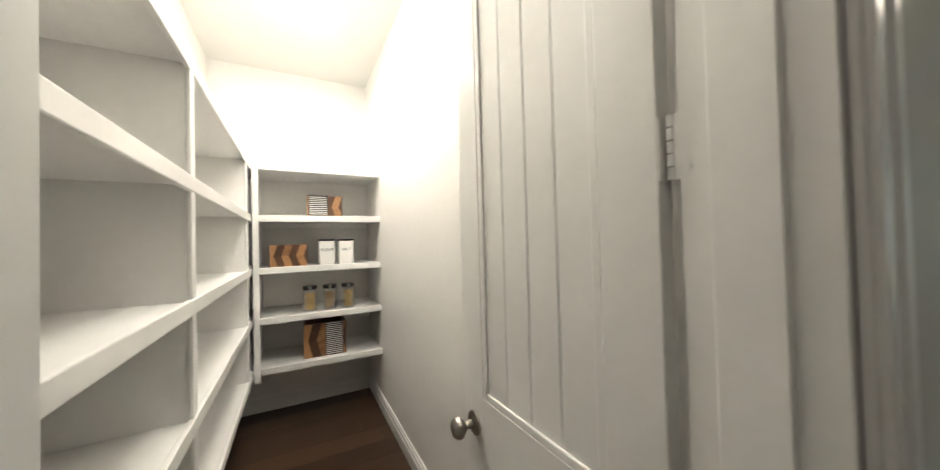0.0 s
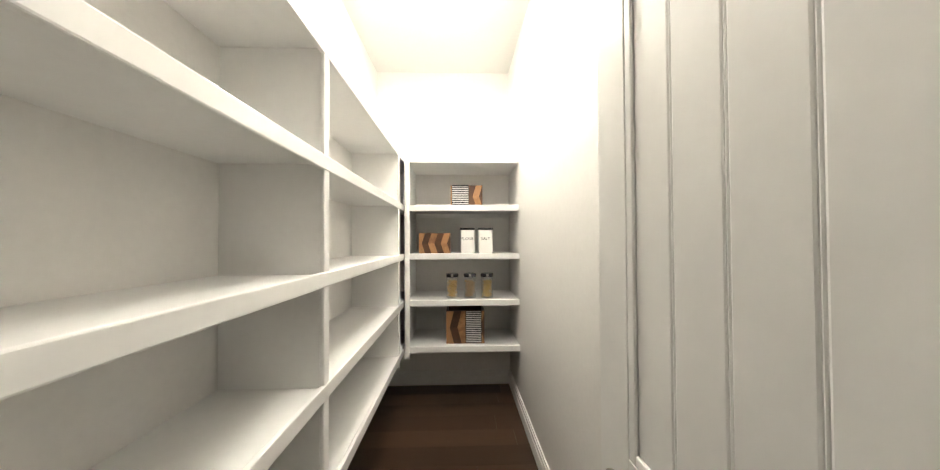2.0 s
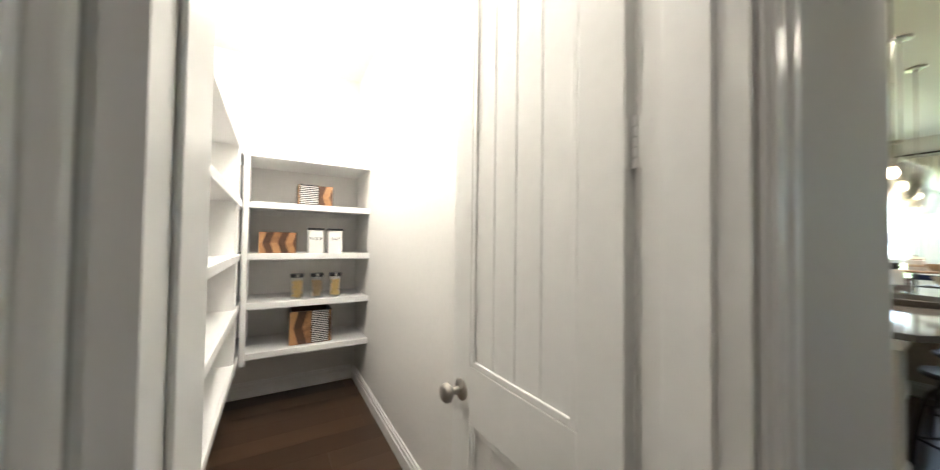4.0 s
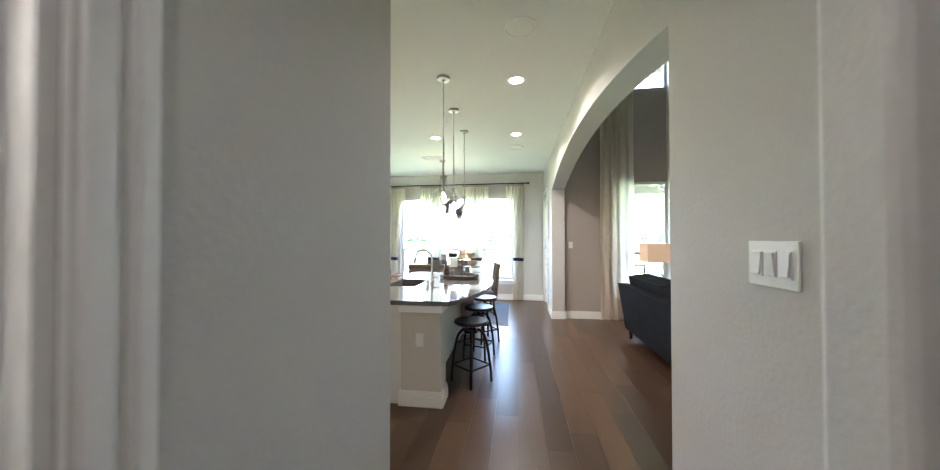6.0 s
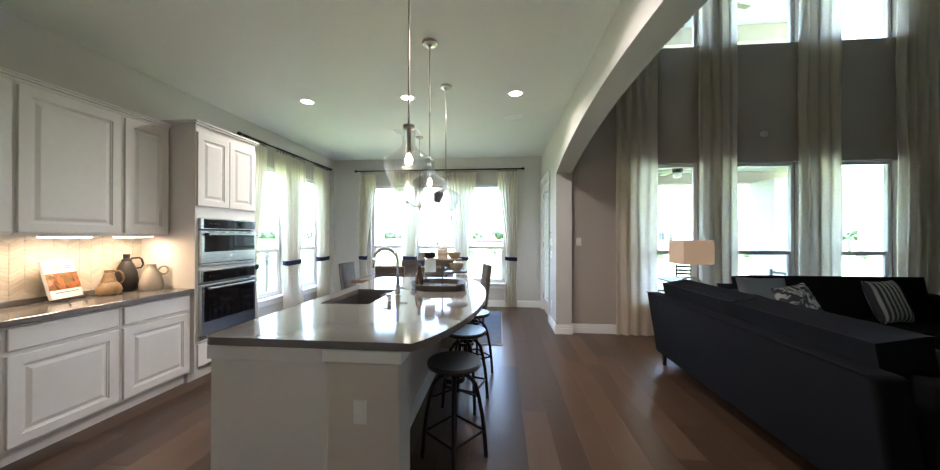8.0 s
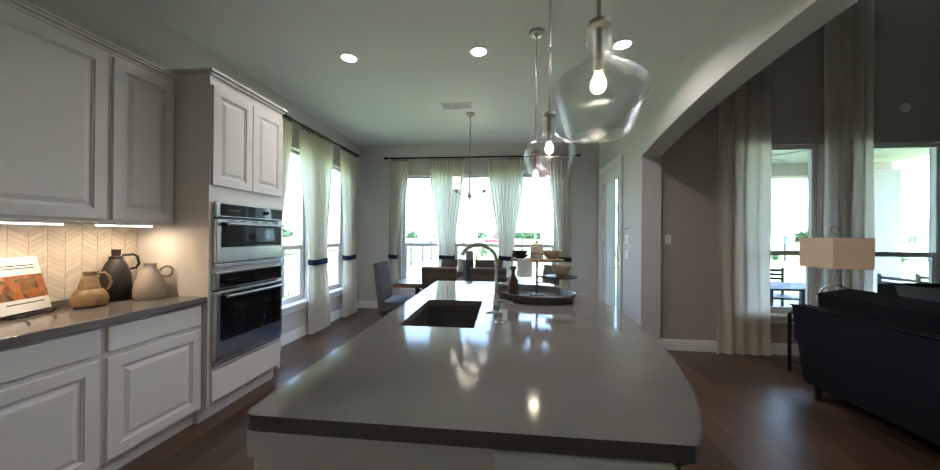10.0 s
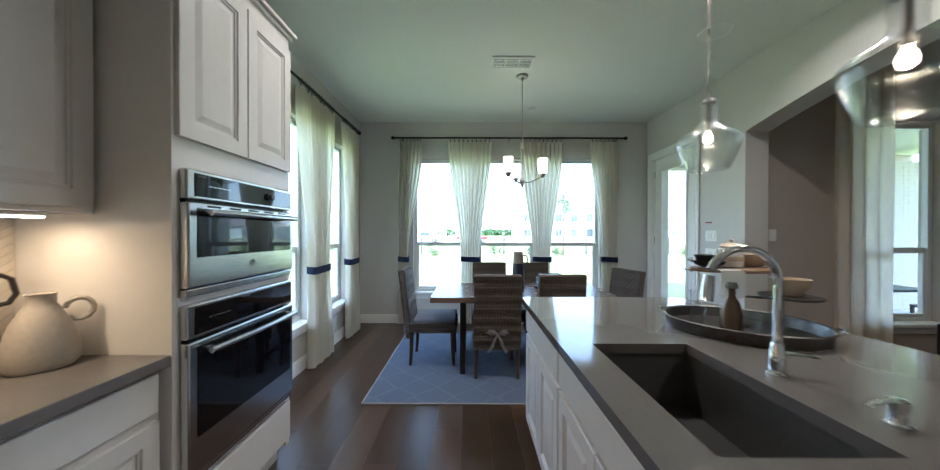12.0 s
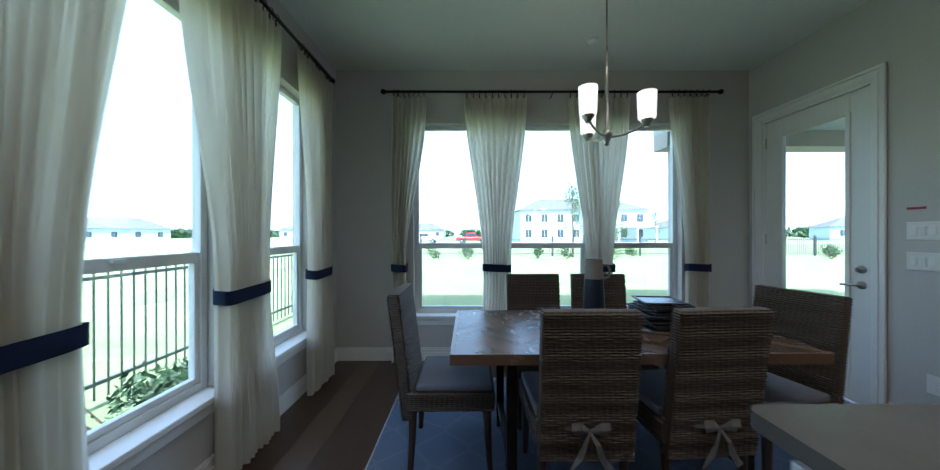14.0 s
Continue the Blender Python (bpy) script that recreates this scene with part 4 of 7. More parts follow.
# ---- ceiling fittings ----
lit = glow("lit_downlight", (1.0, 0.90, 0.72), 2.5)
for dx, dy in DOWNLIGHTS:
    d = thing("downlight", (dx, dy, H), "round recessed ceiling light, switched on", "downlight", "recessed kitchen lights")
    bm = lathe(bmesh.new(), [(0.064, -0.001), (0.068, -0.007), (0.088, -0.005), (0.092, 0.0)], 32)
    part("trim_ring", bm, M["plastic"], d, smooth=True)
    part("lens", lathe(bmesh.new(), [(0, -0.004), (0.064, -0.004), (0.064, -0.001), (0, -0.001)], 28), lit, d)
for dx, dy in ((0.55, 2.78), (0.52, 6.0)):
    d = thing("ceiling_speaker", (dx, dy, H), "round white in-ceiling speaker grille", "speaker", "ceiling speakers")
    part("rim", lathe(bmesh.new(), [(0.108, -0.001), (0.110, -0.008), (0.122, -0.006), (0.124, 0)], 40), M["plastic"], d, smooth=True)
    part("grille", lathe(bmesh.new(), [(0, -0.006), (0.09, -0.005), (0.108, -0.003), (0.108, 0), (0, 0)], 40), M["ceiling"], d)
v = thing("ceiling_vent", (-1.10, 6.475, H), "white louvred supply vent in the ceiling", "vent")
bm = bmesh.new()
for a in ((-0.20, 0.20, -0.105, -0.085), (-0.20, 0.20, 0.085, 0.105), (-0.20, -0.18, -0.085, 0.085), (0.18, 0.20, -0.085, 0.085), (-0.07, -0.055, -0.085, 0.085), (0.055, 0.07, -0.085, 0.085)):
    box(bm, *a, -0.012, 0.0, bevel=0.002)
part("frame", bm, M["plastic"], v)
# black sheet in place of the dark of the duct behind the slats
part("duct_shade", B(-0.18, 0.18, -0.085, 0.085, -0.002, 0.0), M["black"], v)
for x0, x1 in ((-0.18, -0.07), (-0.055, 0.055), (0.07, 0.18)):
    for k in range(6):
        y = -0.07 + k * 0.028
        part("slat", B(x0, x1, y - 0.006, y + 0.006, -0.010, -0.005), M["plastic"], v)
d = thing("smoke_detector", (-0.69, 7.67, H), "small white round smoke detector", "detector")
part("body", lathe(bmesh.new(), [(0, -0.03), (0.03, -0.03), (0.048, -0.018), (0.05, 0), (0, 0)], 28), M["plastic"], d, smooth=True)


# ---- pendants ----
def clear_glass(name):
    """Clear blown glass: see-through, with bright edges."""
    m, n, l, b = nodes_of(name)
    tr = n.new("ShaderNodeBsdfTransparent"); tr.inputs[0].default_value = (0.985, 0.99, 0.99, 1)
    gl = n.new("ShaderNodeBsdfGlossy"); gl.inputs["Roughness"].default_value = 0.015
    lw = n.new("ShaderNodeLayerWeight"); lw.inputs[0].default_value = 0.25
    rg = n.new("ShaderNodeMapRange"); rg.inputs[1].default_value = 0.05
    rg.inputs[3].default_value, rg.inputs[4].default_value = 0.04, 0.55
    nz = n.new("ShaderNodeTexNoise"); nz.inputs["Scale"].default_value = 55; nz.inputs["Detail"].default_value = 2
    bp = n.new("ShaderNodeBump"); bp.inputs["Strength"].default_value = 0.25; bp.inputs["Distance"].default_value = 0.004
    l.new(nz.outputs[0], bp.inputs["Height"]); l.new(bp.outputs[0], gl.inputs["Normal"])
    l.new(lw.outputs["Facing"], rg.inputs[0])
    mx = n.new("ShaderNodeMixShader")
    l.new(rg.outputs[0], mx.inputs[0]); l.new(tr.outputs[0], mx.inputs[1]); l.new(gl.outputs[0], mx.inputs[2])
    l.new(mx.outputs[0], n["Material Output"].inputs[0])
    return m


M["blown"] = clear_glass("clear_blown_glass")
M["bulb"] = glow("lit_bulb", (1.0, 0.74, 0.42), 2.6)


PENDANTS = ((-0.19, 3.445), (-0.24, 4.235), (-0.238, 5.03))


def pendant():
    p = thing("pendant_light", (*PENDANTS[0], H), "clear blown-glass pendant light with a lit bulb on a nickel stem", "pendant light", "pendants over the island")
    part("canopy", lathe(bmesh.new(), [(0, 0), (0.062, 0), (0.064, -0.008), (0.058, -0.020), (0.02, -0.024), (0.012, -0.04), (0, -0.04)], 32), M["nickel"], p, smooth=True)
    part("stem", cyl(bmesh.new(), 0.0062, -0.97, -0.035, seg=12), M["nickel"], p, smooth=True)
    part("socket", lathe(bmesh.new(), [(0, -0.962), (0.034, -0.962), (0.036, -0.978), (0.013, -0.985), (0.013, -1.115), (0.012, -1.125), (0, -1.125)], 24), M["nickel"], p, smooth=True)
    out = [(0.040, -0.974), (0.041, -1.010), (0.038, -1.050), (0.041, -1.078), (0.058, -1.104), (0.096, -1.128), (0.128, -1.148), (0.143, -1.166), (0.147, -1.186), (0.141, -1.212), (0.122, -1.268), (0.104, -1.312), (0.096, -1.330), (0.089, -1.336)]
    bm = lathe(bmesh.new(), out + [(r - 0.006, z + 0.002) for r, z in out[::-1]], 48)
    sh = part("shade", bm, M["blown"], p, "clear glass bell shade", smooth=True)
    sh.visible_shadow = False
    part("bulb", lathe(bmesh.new(), [(0, -1.126), (0.010, -1.128), (0.014, -1.14), (0.020, -1.152), (0.023, -1.168), (0.019, -1.184), (0.010, -1.193), (0, -1.195)], 24), M["bulb"], p, smooth=True)
    return p


p0 = pendant()
for x, y in PENDANTS[1:]:
    copy_thing(p0, pose(x, y, H))
for x, y in PENDANTS:
    lamp("pendant_lamp", "POINT", (x, y, H - 1.20), 0.38, (1.0, 0.76, 0.45), 0.03)

# ---- bar stools ----
M["seat"] = mat("dark_wood_seat", (0.032, 0.026, 0.022), 0.33, var=0.4, scale=6, fine=40, stretch=(1, 8, 1), bump=0.3)


def stool():
    s = thing("bar_stool", (0.05, 3.67, 0), "dark metal bar stool with a round wooden seat", "bar stool", "stools at the island")
    part("seat", lathe(bmesh.new(), [(0, 0.585), (0.15, 0.585), (0.172, 0.595), (0.178, 0.612), (0.170, 0.625), (0.12, 0.622), (0, 0.618)], 40), M["seat"], s, "round dark worn wooden seat", smooth=True)
    part("swivel_post", lathe(bmesh.new(), [(0, 0.44), (0.019, 0.42), (0.019, 0.565), (0.06, 0.575), (0.06, 0.585), (0, 0.585)], 20), M["iron"], s, smooth=True)
    part("hub_ring", lathe(bmesh.new(), [(0.058, 0.50), (0.072, 0.50), (0.072, 0.525), (0.058, 0.525), (0.058, 0.50)], 28), M["iron"], s, smooth=True)
    for k in range(4):
        a = k * math.pi / 2 + 0.12
        pts = [(r * math.cos(a), r * math.sin(a), z) for r, z in ((0.062, 0.53), (0.095, 0.52), (0.135, 0.47), (0.160, 0.38), (0.180, 0.27), (0.194, 0.15), (0.203, 0.03))]
        leg = part("leg", tube(bmesh.new(), pts, 0.0135, 10), M["iron"], s, smooth=True)
        part("foot", lathe(bmesh.new(), [(0, 0), (0.015, 0), (0.014, 0.03), (0, 0.035)], 12, (0.204 * math.cos(a), 0.204 * math.sin(a), 0)), M["black"], leg, smooth=True)
        b = a + math.pi / 2
        part("stretcher", tube(bmesh.new(), [(0.192 * math.cos(a), 0.192 * math.sin(a), 0.17), (0.192 * math.cos(b), 0.192 * math.sin(b), 0.17)], 0.009, 8), M["iron"], s, smooth=True)
    for k in range(2):
        a = k * math.pi / 2 + 0.12
        part("brace", tube(bmesh.new(), [(0.17 * math.cos(a), 0.17 * math.sin(a), 0.38), (0, 0, 0.44), (-0.17 * math.cos(a), -0.17 * math.sin(a), 0.38)], 0.006, 8), M["iron"], s, smooth=True)
    return s


s0 = stool()
copy_thing(s0, pose(0.05, 4.36, 0, 0, 0, 20))
copy_thing(s0, pose(0.06, 5.02, 0, 0, 0, -15))

# ---- dining ----
M["table"] = wood("herringbone_table", (0.050, 0.029, 0.019), (0.165, 0.102, 0.068), 0.25, (9, 1.2, 9), 0.6, streak=0.55)
tb = thing("dining_table", (-1.03, 6.70, 0), "long wooden dining table with a herringbone top on iron legs", "table")
TX0, TX1, TY_0, TY_1, TZ = -0.85, 0.92, -0.415, 0.455, 0.765
part("core", B(TX0 + 0.01, TX1 - 0.01, TY_0 + 0.01, TY_1 - 0.01, TZ - 0.045, TZ - 0.006), M["table"], tb)
for a in ((TX0, TX1, TY_0, TY_0 + 0.02), (TX0, TX1, TY_1 - 0.02, TY_1), (TX0, TX0 + 0.02, TY_0 + 0.02, TY_1 - 0.02), (TX1 - 0.02, TX1, TY_0 + 0.02, TY_1 - 0.02)):
    part("edge_board", B(*a, TZ - 0.05, TZ + 0.001, bevel=0.002), M["table"], tb)
# chevron blocks, cut to the top's outline
sl, bw = 0.155, 0.07
random.seed(11)
cols = 10
cw = (TX1 - TX0 - 0.04) / cols
for c in range(cols):
    x0, x1 = TX0 + 0.02 + c * cw, TX0 + 0.02 + (c + 1) * cw
    up_ = c % 2 == 0
    y = TY_0 - 0.2
    while y < TY_1 + 0.2:
        q = [(x0, y if up_ else y + sl), (x1, y + sl if up_ else y), (x1, y + bw + (sl if up_ else 0)), (x0, y + bw + (0 if up_ else sl))]
        lo_, hi_ = TY_0 + 0.02, TY_1 - 0.02
        if min(p[1] for p in q) < hi_ - 0.005 and max(p[1] for p in q) > lo_ + 0.005:
            bm = bmesh.new()
            top = [bm.verts.new((px, py, TZ)) for px, py in q]
            bot = [bm.verts.new((px, py, TZ - 0.008)) for px, py in q]
            bm.faces.new(top); bm.faces.new(bot[::-1])
            for k in range(4):
                bm.faces.new((bot[k], bot[(k + 1) % 4], top[(k + 1) % 4], top[k]))
            for co, no in (((0, lo_, 0), (0, -1, 0)), ((0, hi_, 0), (0, 1, 0))):
                r = bmesh.ops.bisect_plane(bm, geom=bm.verts[:] + bm.edges[:] + bm.faces[:], plane_co=co, plane_no=no, clear_outer=True)
                bmesh.ops.edgeloop_fill(bm, edges=[e for e in r["geom_cut"] if isinstance(e, bmesh.types.BMEdge)])
            if len(bm.faces) > 3:
                part("block", bm, M["table"], tb)
            else:
                bm.free()
        y += bw + 0.0012
for x in (TX0 + 0.30, TX1 - 0.30):
    for y in (TY_0 + 0.13, TY_1 - 0.13):
        part("leg", B(x - 0.025, x + 0.025, y - 0.025, y + 0.025, 0.012, TZ - 0.05, bevel=0.003), M["iron"], tb)
    part("leg_rail", B(x - 0.02, x + 0.02, TY_0 + 0.155, TY_1 - 0.155, 0.14, 0.18, bevel=0.003), M["iron"], tb)
    part("top_rail", B(x - 0.02, x + 0.02, TY_0 + 0.155, TY_1 - 0.155, TZ - 0.085, TZ - 0.051, bevel=0.003), M["iron"], tb)


def rattan(name):
    """Woven cane: rows of strands over and under upright stakes."""
    m, n, l, b = nodes_of(name)
    tc = n.new("ShaderNodeTexCoord")
    w1 = n.new("ShaderNodeTexWave"); w1.bands_direction = "Z"; w1.inputs["Scale"].default_value = 26; w1.inputs["Distortion"].default_value = 1.2; w1.inputs["Detail"].default_value = 2
    mp = n.new("ShaderNodeMapping"); mp.inputs["Rotation"].default_value = (0, 0, radians(45))
    l.new(tc.outputs["Object"], mp.inputs[0])
    w2 = n.new("ShaderNodeTexWave"); w2.bands_direction = "X"; w2.inputs["Scale"].default_value = 16; w2.inputs["Distortion"].default_value = 0.6
    l.new(tc.outputs["Object"], w1.inputs[0]); l.new(mp.outputs[0], w2.inputs[0])
    mul = n.new("ShaderNodeMath"); mul.operation = "MULTIPLY_ADD"; l.new(w2.outputs["Fac"], mul.inputs[0]); mul.inputs[1].default_value = 0.35; l.new(w1.outputs["Fac"], mul.inputs[2])
    nz = n.new("ShaderNodeTexNoise"); nz.inputs["Scale"].default_value = 9; nz.inputs["Detail"].default_value = 4
    l.new(tc.outputs["Object"], nz.inputs[0])
    a = n.new("ShaderNodeMath"); a.operation = "MULTIPLY_ADD"; l.new(nz.outputs[0], a.inputs[0]); a.inputs[1].default_value = 0.7; l.new(mul.outputs[0], a.inputs[2])
    rp = n.new("ShaderNodeValToRGB")
    rp.color_ramp.elements[0].position, rp.color_ramp.elements[0].color = 0.25, (0.016, 0.011, 0.008, 1)
    rp.color_ramp.elements[1].position, rp.color_ramp.elements[1].color = 1.5, (0.125, 0.092, 0.067, 1)
    l.new(a.outputs[0], rp.inputs[0]); l.new(rp.outputs[0], b.inputs["Base Color"])
    b.inputs["Roughness"].default_value = 0.7
    bp = n.new("ShaderNodeBump"); bp.inputs["Strength"].default_value = 0.9; bp.inputs["Distance"].default_value = 0.006
    l.new(mul.outputs[0], bp.inputs["Height"]); l.new(bp.outputs[0], b.inputs["Normal"])
    return m


M["rattan"] = rattan("woven_rattan")
M["cushion"] = mat("blue_grey_cushion", (0.20, 0.20, 0.23), 0.9, var=0.1, scale=8, fine=250, bump=0.4)
M["ribbon"] = mat("pale_linen_ribbon", (0.34, 0.31, 0.30), 0.9, var=0.1)
M["chair_leg"] = mat("dark_walnut", (0.055, 0.036, 0.026), 0.4, var=0.3, stretch=(6, 6, 1))


def rounded(bm, x0, x1, y0, y1, z0, z1, r, seg=3):
    t = bmesh.new()
    box(t, x0, x1, y0, y1, z0, z1)
    bmesh.ops.bevel(t, geom=list(t.edges), offset=r, segments=seg, affect="EDGES", profile=0.5)
    merge(bm, t)
    return bm


def chair():
    """Faces +y."""
    c = thing("dining_chair", (-1.26, 6.50, 0.012), "woven rattan dining chair with a blue-grey cushion tied on by ribbons", "chair", "rattan chairs round the table")
    bd_ = rounded(bmesh.new(), -0.215, 0.215, -0.03, 0.03, 0.0, 0.705, 0.014)
    bd_.transform(pose(0, -0.205, 0.275, 7, 0, 0))
    back = part("backrest", bd_, M["rattan"], c, smooth=True)
    bk = bmesh.new()
    # real rows of woven strands, proud of the board
    for k in range(50):
        z = 0.012 + k * 0.0139
        ph = (k % 2) * math.pi
        for side in (-1, 1):
            pts = [(x, side * (0.030 + 0.0018 * math.sin(ph + 9 * math.pi * x / 0.43)), z) for x in [-0.214 + 0.428 * j / 18 for j in range(19)]]
            tube(bk, pts, 0.0062, 5, False)
    bk.transform(pose(0, -0.205, 0.275, 7, 0, 0))
    tagged(part("weave", bk, M["rattan"], back, smooth=True), kind="stuff")
    st_ = bmesh.new()
    sf = part("seat_frame", rounded(bmesh.new(), -0.225, 0.225, -0.22, 0.268, 0.335, 0.435, 0.012), M["rattan"], c, smooth=True)
    for k in range(7):
        z = 0.342 + k * 0.0139
        for s in (-1, 1):
            tube(st_, [(s * (0.225 + 0.0025 * math.sin((k % 2) * math.pi + 9 * math.pi * y / 0.44)), y, z) for y in [-0.21 + 0.473 * j / 16 for j in range(17)]], 0.0062, 5, False)
        tube(st_, [(x, 0.268 + 0.0025 * math.sin((k % 2) * math.pi + 9 * math.pi * x / 0.44), z) for x in [-0.22 + 0.44 * j / 16 for j in range(17)]], 0.0062, 5, False)
    tagged(part("weave", st_, M["rattan"], sf, smooth=True), kind="stuff")
    cu = bmesh.new()
    rounded(cu, -0.218, 0.218, -0.165, 0.262, 0.436, 0.480, 0.016, 4)
    part("cushion", cu, M["cushion"], c, "blue-grey fabric seat cushion", smooth=True)
    for sx in (-1, 1):
        for sy in (-1, 1):
            part("leg", tube(bmesh.new(), [(sx * 0.190, 0.022 + sy * 0.207, 0.34), (sx * 0.192, 0.022 + sy * 0.212, 0.15), (sx * 0.195, 0.022 + sy * 0.222, 0.0)], [0.024, 0.020, 0.016], 8), M["chair_leg"], c, smooth=True)
    rb = bmesh.new()
    zt = 0.455

    def strip(pts, w):
        pts = [Vector(p) for p in pts]
        rows = [(rb.verts.new(p + Vector(o)), rb.verts.new(p - Vector(o))) for p, o in zip(pts, w)]
        for a, b in zip(rows, rows[1:]):
            rb.faces.new((a[0], a[1], b[1], b[0]))
    strip([(-0.225, -0.21, zt), (-0.1, -0.262, zt - 0.012), (0, -0.272, zt - 0.018), (0.1, -0.262, zt - 0.012), (0.225, -0.21, zt)], [(0, 0, 0.009)] * 5)
    for s in (-1, 1):
        strip([(0, -0.276, zt - 0.018), (s * 0.04, -0.295, zt + 0.012), (s * 0.085, -0.292, zt + 0.01), (s * 0.07, -0.285, zt - 0.022), (0, -0.278, zt - 0.02)], [(0, 0, 0.006), (0, 0.004, 0.014), (0, 0.004, 0.016), (0, 0, 0.012), (0, 0, 0.006)])
        strip([(0, -0.28, zt - 0.02), (s * 0.03, -0.296, zt - 0.07), (s * 0.05, -0.29, zt - 0.13), (s * 0.085, -0.292, zt - 0.18)], [(0.006, 0, 0), (0.013, 0.003, 0), (0.015, -0.004, 0), (0.016, 0.002, 0.008)])
    bmesh.ops.solidify(rb, geom=list(rb.faces), thickness=0.002)
    part("ribbon_tie", rb, M["ribbon"], c, "pale linen bow")
    return c


c0 = chair()
for x, y, a in ((-0.69, 6.52, 4), (-1.92, 6.80, -90), (-1.26, 7.22, 180), (-0.74, 7.22, 176), (-0.14, 6.63, 103)):
    copy_thing(c0, pose(x, y, 0.012, 0, 0, a))


def rug_mat(name):
    m, n, l, b = nodes_of(name)
    tc = n.new("ShaderNodeTexCoord")
    mp = n.new("ShaderNodeMapping"); mp.inputs["Scale"].default_value = (3.2, 3.2, 3.2); mp.inputs["Rotation"].default_value = (0, 0, radians(45))
    l.new(tc.outputs["Object"], mp.inputs[0])
    vo = n.new("ShaderNodeTexVoronoi"); vo.feature = "DISTANCE_TO_EDGE"; vo.inputs["Scale"].default_value = 1.3; vo.inputs["Randomness"].default_value = 0.25
    l.new(mp.outputs[0], vo.inputs[0])
    rg = n.new("ShaderNodeMapRange"); rg.inputs[1].default_value, rg.inputs[2].default_value = 0.02, 0.09
    l.new(vo.outputs[0], rg.inputs[0])
    nz = n.new("ShaderNodeTexNoise"); nz.inputs["Scale"].default_value = 160; nz.inputs["Detail"].default_value = 3
    n3 = n.new("ShaderNodeTexNoise"); n3.inputs["Scale"].default_value = 5; n3.inputs["Detail"].default_value = 4
    l.new(tc.outputs["Object"], nz.inputs[0]); l.new(tc.outputs["Object"], n3.inputs[0])
    s = n.new("ShaderNodeMath"); s.operation = "MULTIPLY_ADD"; l.new(n3.outputs[0], s.inputs[0]); s.inputs[1].default_value = 0.9; l.new(rg.outputs[0], s.inputs[2])
    rp = n.new("ShaderNodeValToRGB")
    rp.color_ramp.elements[0].position, rp.color_ramp.elements[0].color = 0.2, (0.138, 0.158, 0.207, 1)
    rp.color_ramp.elements[1].position, rp.color_ramp.elements[1].color = 1.8, (0.105, 0.128, 0.18, 1)
    l.new(s.outputs[0], rp.inputs[0]); l.new(rp.outputs[0], b.inputs["Base Color"])
    b.inputs["Roughness"].default_value = 0.95
    bp = n.new("ShaderNodeBump"); bp.inputs["Strength"].default_value = 0.8; bp.inputs["Distance"].default_value = 0.004
    l.new(nz.outputs[0], bp.inputs["Height"]); l.new(bp.outputs[0], b.inputs["Normal"])
    return m


rug = thing("area_rug", (-1.0, 6.80, 0), "blue-grey patterned wool rug under the dining table", "rug")
bm = bmesh.new()
rounded(bm, -1.365, 1.365, -0.935, 0.935, 0.0005, 0.011, 0.004)
part("rug_face", bm, rug_mat("blue_grey_rug"), rug)
bm = bmesh.new()
for a in ((-1.375, 1.375, -0.945, -0.932), (-1.375, 1.375, 0.932, 0.945), (-1.375, -1.362, -0.932, 0.932), (1.362, 1.375, -0.932, 0.932)):
    box(bm, *a, 0.0005, 0.0116, bevel=0.003)
part("binding", bm, M["ribbon"], rug, "grey bound edge")

ch = thing("chandelier", (-0.958, 6.755, H), "three-light nickel chandelier with frosted glass shades", "chandelier")
part("canopy", lathe(bmesh.new(), [(0, 0), (0.062, 0), (0.064, -0.01), (0.055, -0.022), (0.015, -0.028), (0.010, -0.05), (0, -0.05)], 32), M["nickel"], ch, smooth=True)
part("stem", cyl(bmesh.new(), 0.006, -1.095, -0.04, seg=12), M["nickel"], ch, smooth=True)
part("hub", lathe(bmesh.new(), [(0, -0.775), (0.014, -0.775), (0.016, -0.835), (0.012, -0.845), (0.012, -1.075), (0.026, -1.095), (0.03, -1.125), (0.02, -1.15), (0.012, -1.165), (0.014, -1.18), (0, -1.19)], 24), M["nickel"], ch, smooth=True)
M["frost"] = glow("lit_frosted_glass", (1.0, 0.84, 0.60), 0.42)
for k in range(3):
    a = radians(-20 + 120 * k)
    cx, cy = 0.215 * math.cos(a), 0.215 * math.sin(a)
    arm = part("arm", tube(bmesh.new(), [(0.02 * math.cos(a), 0.02 * math.sin(a), -1.135), (0.09 * math.cos(a), 0.09 * math.sin(a), -1.13), (0.16 * math.cos(a), 0.16 * math.sin(a), -1.105), (cx, cy, -1.075), (cx, cy, -1.05)], 0.0065, 10), M["nickel"], ch, smooth=True)
    part("cup", lathe(bmesh.new(), [(0, -1.095), (0.012, -1.095), (0.02, -1.08), (0.034, -1.06), (0.034, -1.053), (0, -1.053)], 20, (cx, cy, 0)), M["nickel"], arm, smooth=True)
    sh = [(0.03, -1.051), (0.046, -1.047), (0.048, -1.035), (0.053, -0.895), (0.050, -0.895), (0.044, -1.033), (0.03, -1.043)]
    part("shade", lathe(bmesh.new(), sh, 28, (cx, cy, 0)), M["frost"], arm, "lit frosted glass shade", smooth=True)
lamp("chandelier_lamp", "POINT", (-0.958, 6.755, H - 0.70), 0.6, (1.0, 0.80, 0.52), 0.15)

